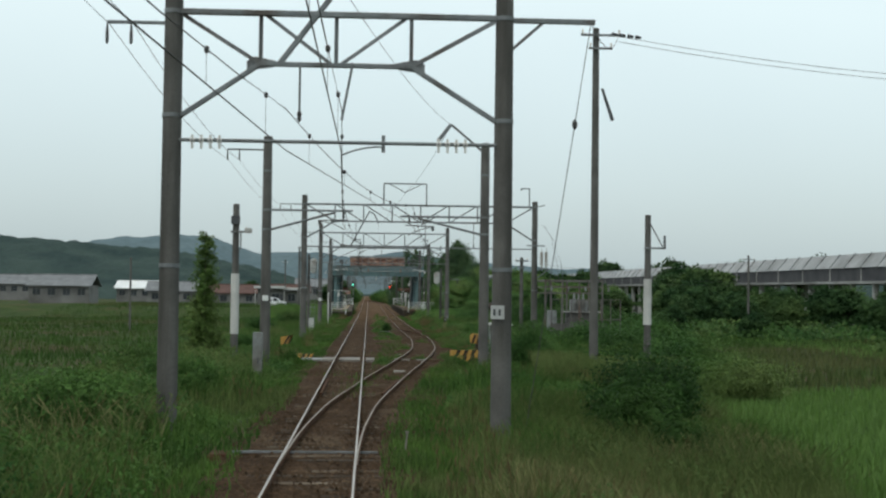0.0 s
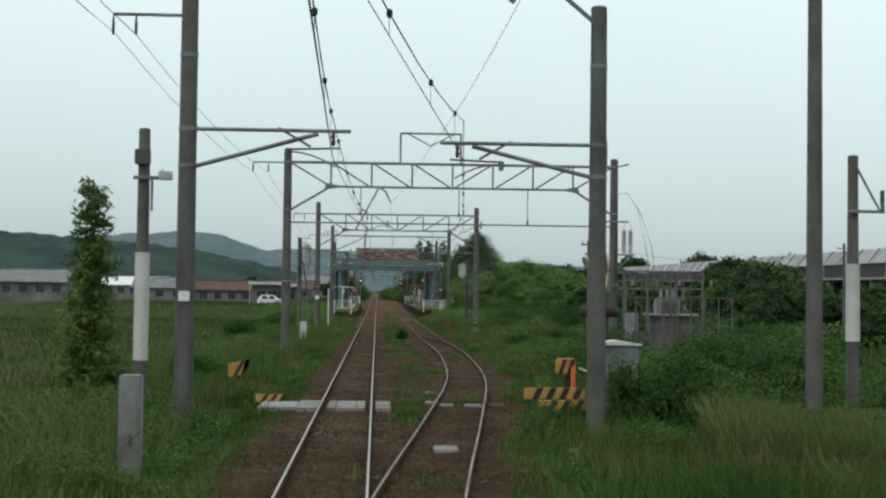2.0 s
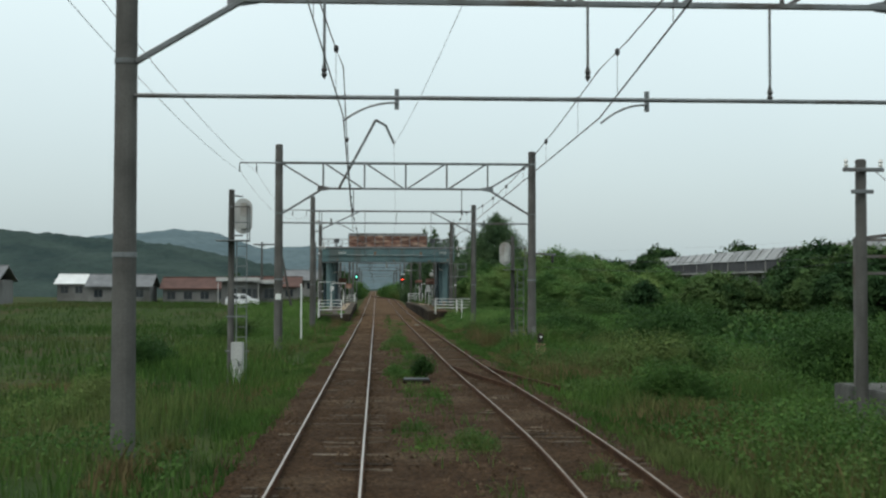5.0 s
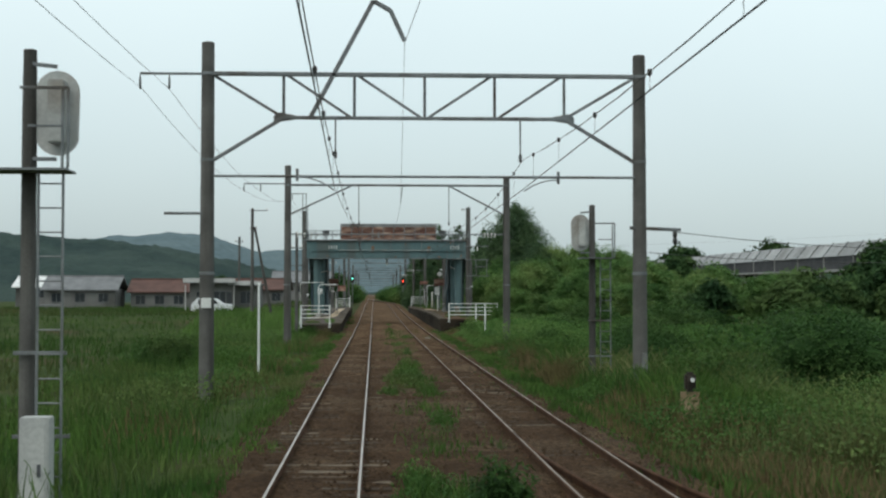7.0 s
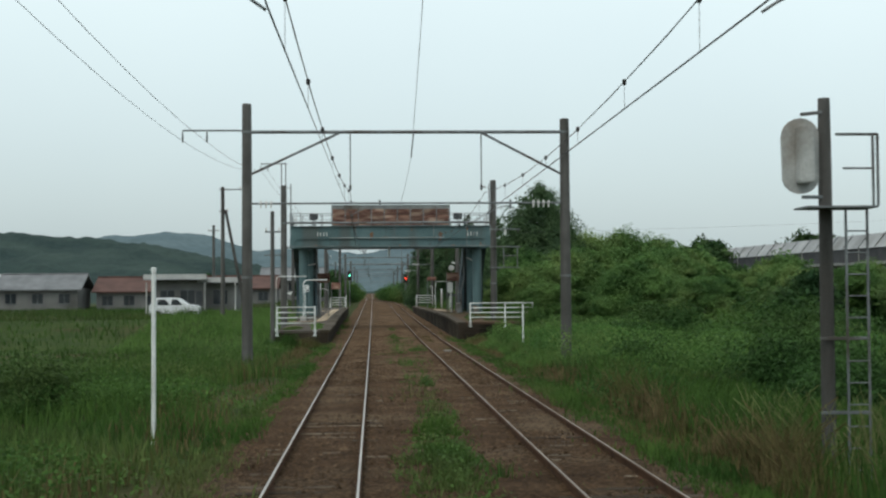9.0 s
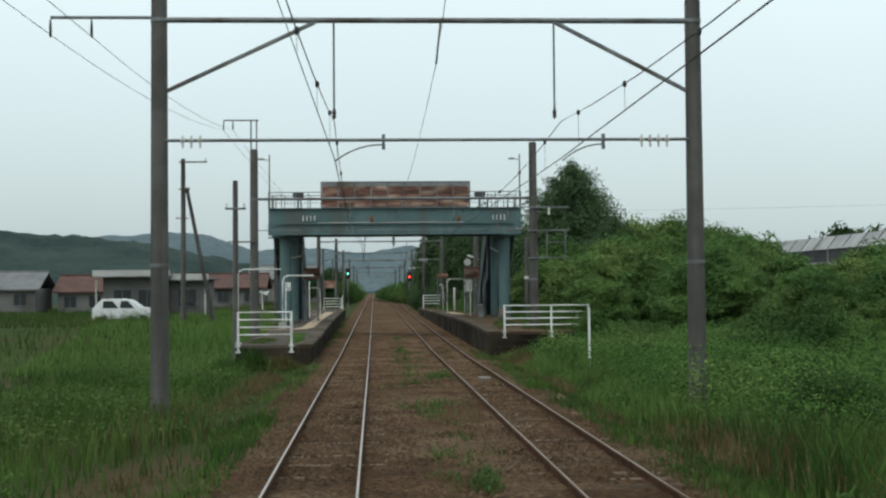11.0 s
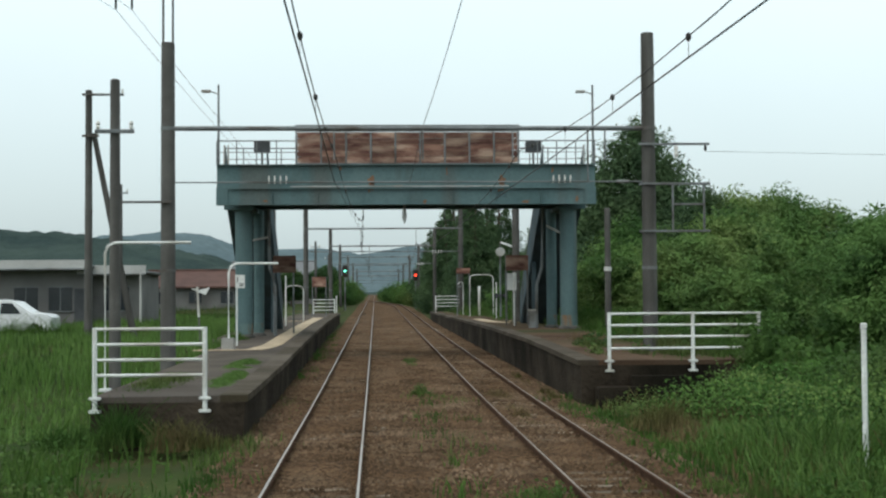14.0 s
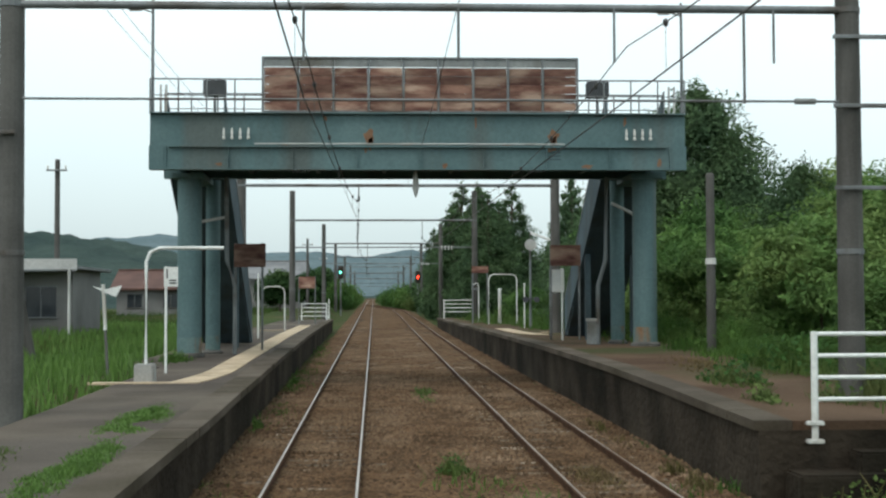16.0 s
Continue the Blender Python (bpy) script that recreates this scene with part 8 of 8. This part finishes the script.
weed_patch(4.9, 169.0, 0.5, 4.0, 0.4, 1200, "pale dead grass beside the side track", M_DRYGRASS)
weed_patch(-3.15, 191.2, 0.42, 3.2, 0.11, 7500, "thin grass growing on the platform", M_PADDY, plat_l(191), 0.0, 0.6)
for x, y, rx, ry, h, n in ((3.5, 57.7, 0.6, 0.9, 0.42, 1400), (3.1, 55.0, 0.5, 1.5, 0.45, 1300), (4.2, 58.6, 0.5, 0.5, 0.30, 700), (3.9, 60.2, 0.5, 0.4, 0.22, 500), (-2.6, 57.6, 0.6, 1.0, 0.4, 1000), (-3.2, 61.6, 0.6, 0.6, 0.45, 900)):
    weed_patch(x, y, rx, ry, h, n, "green weeds crowding the foot crossing", leaf=0.05)
for x, y, rx, ry, h, n, label in ((-3.25, 79.0, 0.6, 2.4, 0.5, 1500, "brown dead grass beside the track"), (-9.0, 107.0, 4.8, 2.7, 0.24, 7000, "strip of dry tan grass across the meadow"), (-6.6, 83.5, 2.8, 2.0, 0.26, 4000, "patch of dry tan grass in the meadow"), (-3.3, 169.0, 0.9, 7.0, 0.42, 3600, "pale dead grass beside the track"), (-3.3, 150.0, 0.7, 6.0, 0.30, 1500, "brown dead grass beside the track"), (-3.5, 88.5, 0.6, 2.2, 0.35, 1000, "brown dead grass beside the track"), (3.05, 184.5, 0.4, 3.5, 0.16, 900, "thin dead grass between the rails"), (3.05, 190.0, 0.4, 1.6, 0.18, 700, "thin dead grass between the rails"), (4.6, 105.5, 1.0, 5.0, 0.35, 1500, "dead grass over the disused siding"), (5.6, 131.5, 0.7, 3.2, 1.0, 2600, "tall brown dead weeds beside the side track")):
    weed_patch(x, y, rx, ry, h, n, label, M_DRYGRASS, ground_z(x, y) if x < -2.8 or x > 4 else None)
grow("lush_grass", "fine green grass on the bank", 24000, 24, 46, 1, 6.0, 0.5, 0.95, 0.011, M_GRASS, near=1.2, power=0.9, lean=0.7, cut=-0.2, s=0.12)
grow("plume_grass", "tall olive plume grass on the bank", 50000, 44, 56, 1, 5.0, 0.7, 1.25, 0.010, M_TALLGRASS, near=2.9, power=0.9, lean=0.4, cut=-0.3, s=0.12)
grow("plume_grass", "tall olive plume grass on the bank", 30000, 14, 38, 1, 6.0, 0.4, 0.9, 0.013, M_TALLGRASS, near=0.2, power=0.9, lean=0.45, cut=-0.3, s=0.3)
carpet("vine_cover", "low weeds among the bank's grass", 24000, 14, 38, 1, 6.0, 0.15, 0.7, 0.045, M_SHADEVINE, near=0.1, cut=0.02, s=0.25)
grow("plume_grass", "tall olive plume grass along the line", 12000, 14, 60, -1, 6.0, 0.5, 1.1, 0.014, M_TALLGRASS, near=0.8, power=0.9, lean=0.7, cut=0.0, s=0.12)
grow("plume_grass", "tall olive plume grass on the bank", 6000, 115, 165, 1, 6.0, 0.7, 1.5, 0.018, M_TALLGRASS, near=1.0, power=0.9, lean=0.7, cut=0.02, s=0.11)
carpet("vine_cover", "mid-green vines rambling up the bank", 115000, 154, 186, 1, 15.0, 0.4, 1.6, 0.064, M_BANKVINE, near=1.0, power=0.95, cut=-0.3, s=0.15)
weed_patch(-13.0, 206.5, 4.5, 1.6, 0.9, 5000, "tall grass before the parked car", None, ground_z(-13.0, 206.5), 0.0, 0.2)
for x, y, k, turn in ((8.7, 193.2, 0.42, 20), (9.1, 197.5, 0.5, 140), (8.5, 201.0, 0.36, 250), (9.2, 204.5, 0.55, 80), (9.0, 212.0, 0.5, 310), (8.6, 190.0, 0.36, 190)):
    copy_thing(s2, pose(x, y, plat_r(y) - 0.08, 0, 0, turn) @ Matrix.Diagonal((k, k, k, 1)))


# ---- sleepers and stones ----
def sleeper_mesh(half, w=0.2, t=0.14):
    bm = box(-half, half, -w / 2, w / 2, -t, 0, 0.0)
    bmesh.ops.bevel(bm, geom=[e for e in bm.edges], offset=0.012, segments=1, affect="EDGES")
    me = bpy.data.meshes.new("sleeper")
    bm.to_mesh(me)
    bm.free()
    me.materials.append(M_SLEEPER)
    return me


def lay_sleepers(track, centre, y0, count, step=0.62):
    me = sleeper_mesh(0.98)
    for i in range(count):
        y = y0 + i * step
        if 58.7 < y < 61.3:
            continue
        ob = new("sleeper", me)
        ob.parent = track
        ob.matrix_parent_inverse = Matrix.Translation(track.location).inverted()
        j = math.sin(i * 12.9898) * 43758.5453
        j -= math.floor(j)
        k = math.sin(i * 78.233) * 12345.678
        k -= math.floor(k)
        ob.matrix_basis = pose(centre(y) + 0.05 * (k - 0.5), y + 0.06 * (j - 0.5), rise(y) - 0.135 + 0.018 * (j - 0.35), 0, 0, 1.6 * (k - 0.5))


lay_sleepers(track_a, lambda y: TRACK_X, 18.0, 290)
lay_sleepers(track_b, side_track, 62.0, 290)


def far_sleepers(track, centre, y0, count):
    """The sleepers past the footbridge, too small there to be told apart singly."""
    verts, faces = [], []
    for i in range(count):
        y = y0 + 0.62 * i
        x, z, k = centre(y), rise(y) - 0.135, len(verts)
        verts += [(x + a * 0.98, y + b * 0.1, z + c) for c in (-0.14, 0.006 * math.sin(i * 2.9)) for a, b in ((-1, -1), (1, -1), (1, 1), (-1, 1))]
        faces += [(k + 4, k + 5, k + 6, k + 7), (k, k + 1, k + 5, k + 4), (k + 1, k + 2, k + 6, k + 5), (k + 2, k + 3, k + 7, k + 6), (k + 3, k, k + 4, k + 7)]
    ob = raw("distant_sleepers", verts, faces, M_SLEEPER, track)
    ob["kind"] = "stuff"


far_sleepers(track_a, lambda y: TRACK_X, 197.8, 190)
far_sleepers(track_b, side_track, 241.8, 140)


def stones(n):
    """Loose ballast stones, denser between the rails, as one heap of small angular solids."""
    y = np.where(rng.uniform(0, 1, n) < 0.45, rng.uniform(150, 215, n), rng.uniform(16, 245, n))
    lo = TRACK_X - 1.9
    hi = np.array([side_track(v) for v in y]) + 1.9
    x = lo + (hi - lo) * rng.uniform(0, 1, n)
    s = rng.uniform(0.018, 0.044, n)
    z = np.array([rise(v) for v in y]) - 0.125 + s * 0.2 - 0.16 * np.clip(1 - np.minimum(x - lo, hi - x) / 0.4, 0, 1)
    base = np.array([[1, 0, -0.3], [-1, 0, -0.3], [0, 1, -0.3], [0, -1, -0.3], [0.1, 0, 0.8]], float)
    f = np.array([[0, 2, 4], [2, 1, 4], [1, 3, 4], [3, 0, 4]])
    v = base[None] * s[:, None, None] * rng.uniform(0.6, 1.4, (n, 5, 1))
    a = rng.uniform(0, 6.28, n)
    c, d = np.cos(a)[:, None], np.sin(a)[:, None]
    vx, vy = v[:, :, 0] * c - v[:, :, 1] * d, v[:, :, 0] * d + v[:, :, 1] * c
    v = np.stack([vx + x[:, None], vy + y[:, None], v[:, :, 2] + z[:, None]], 2)
    q = (np.arange(n) * 5)[:, None, None] + f[None]
    return tagged(bulk("loose_ballast", v.reshape(-1, 3), q.reshape(-1, 3), M_STONE), "loose brown ballast stones over the track bed", "ballast", kind="stuff")


stones(72000)
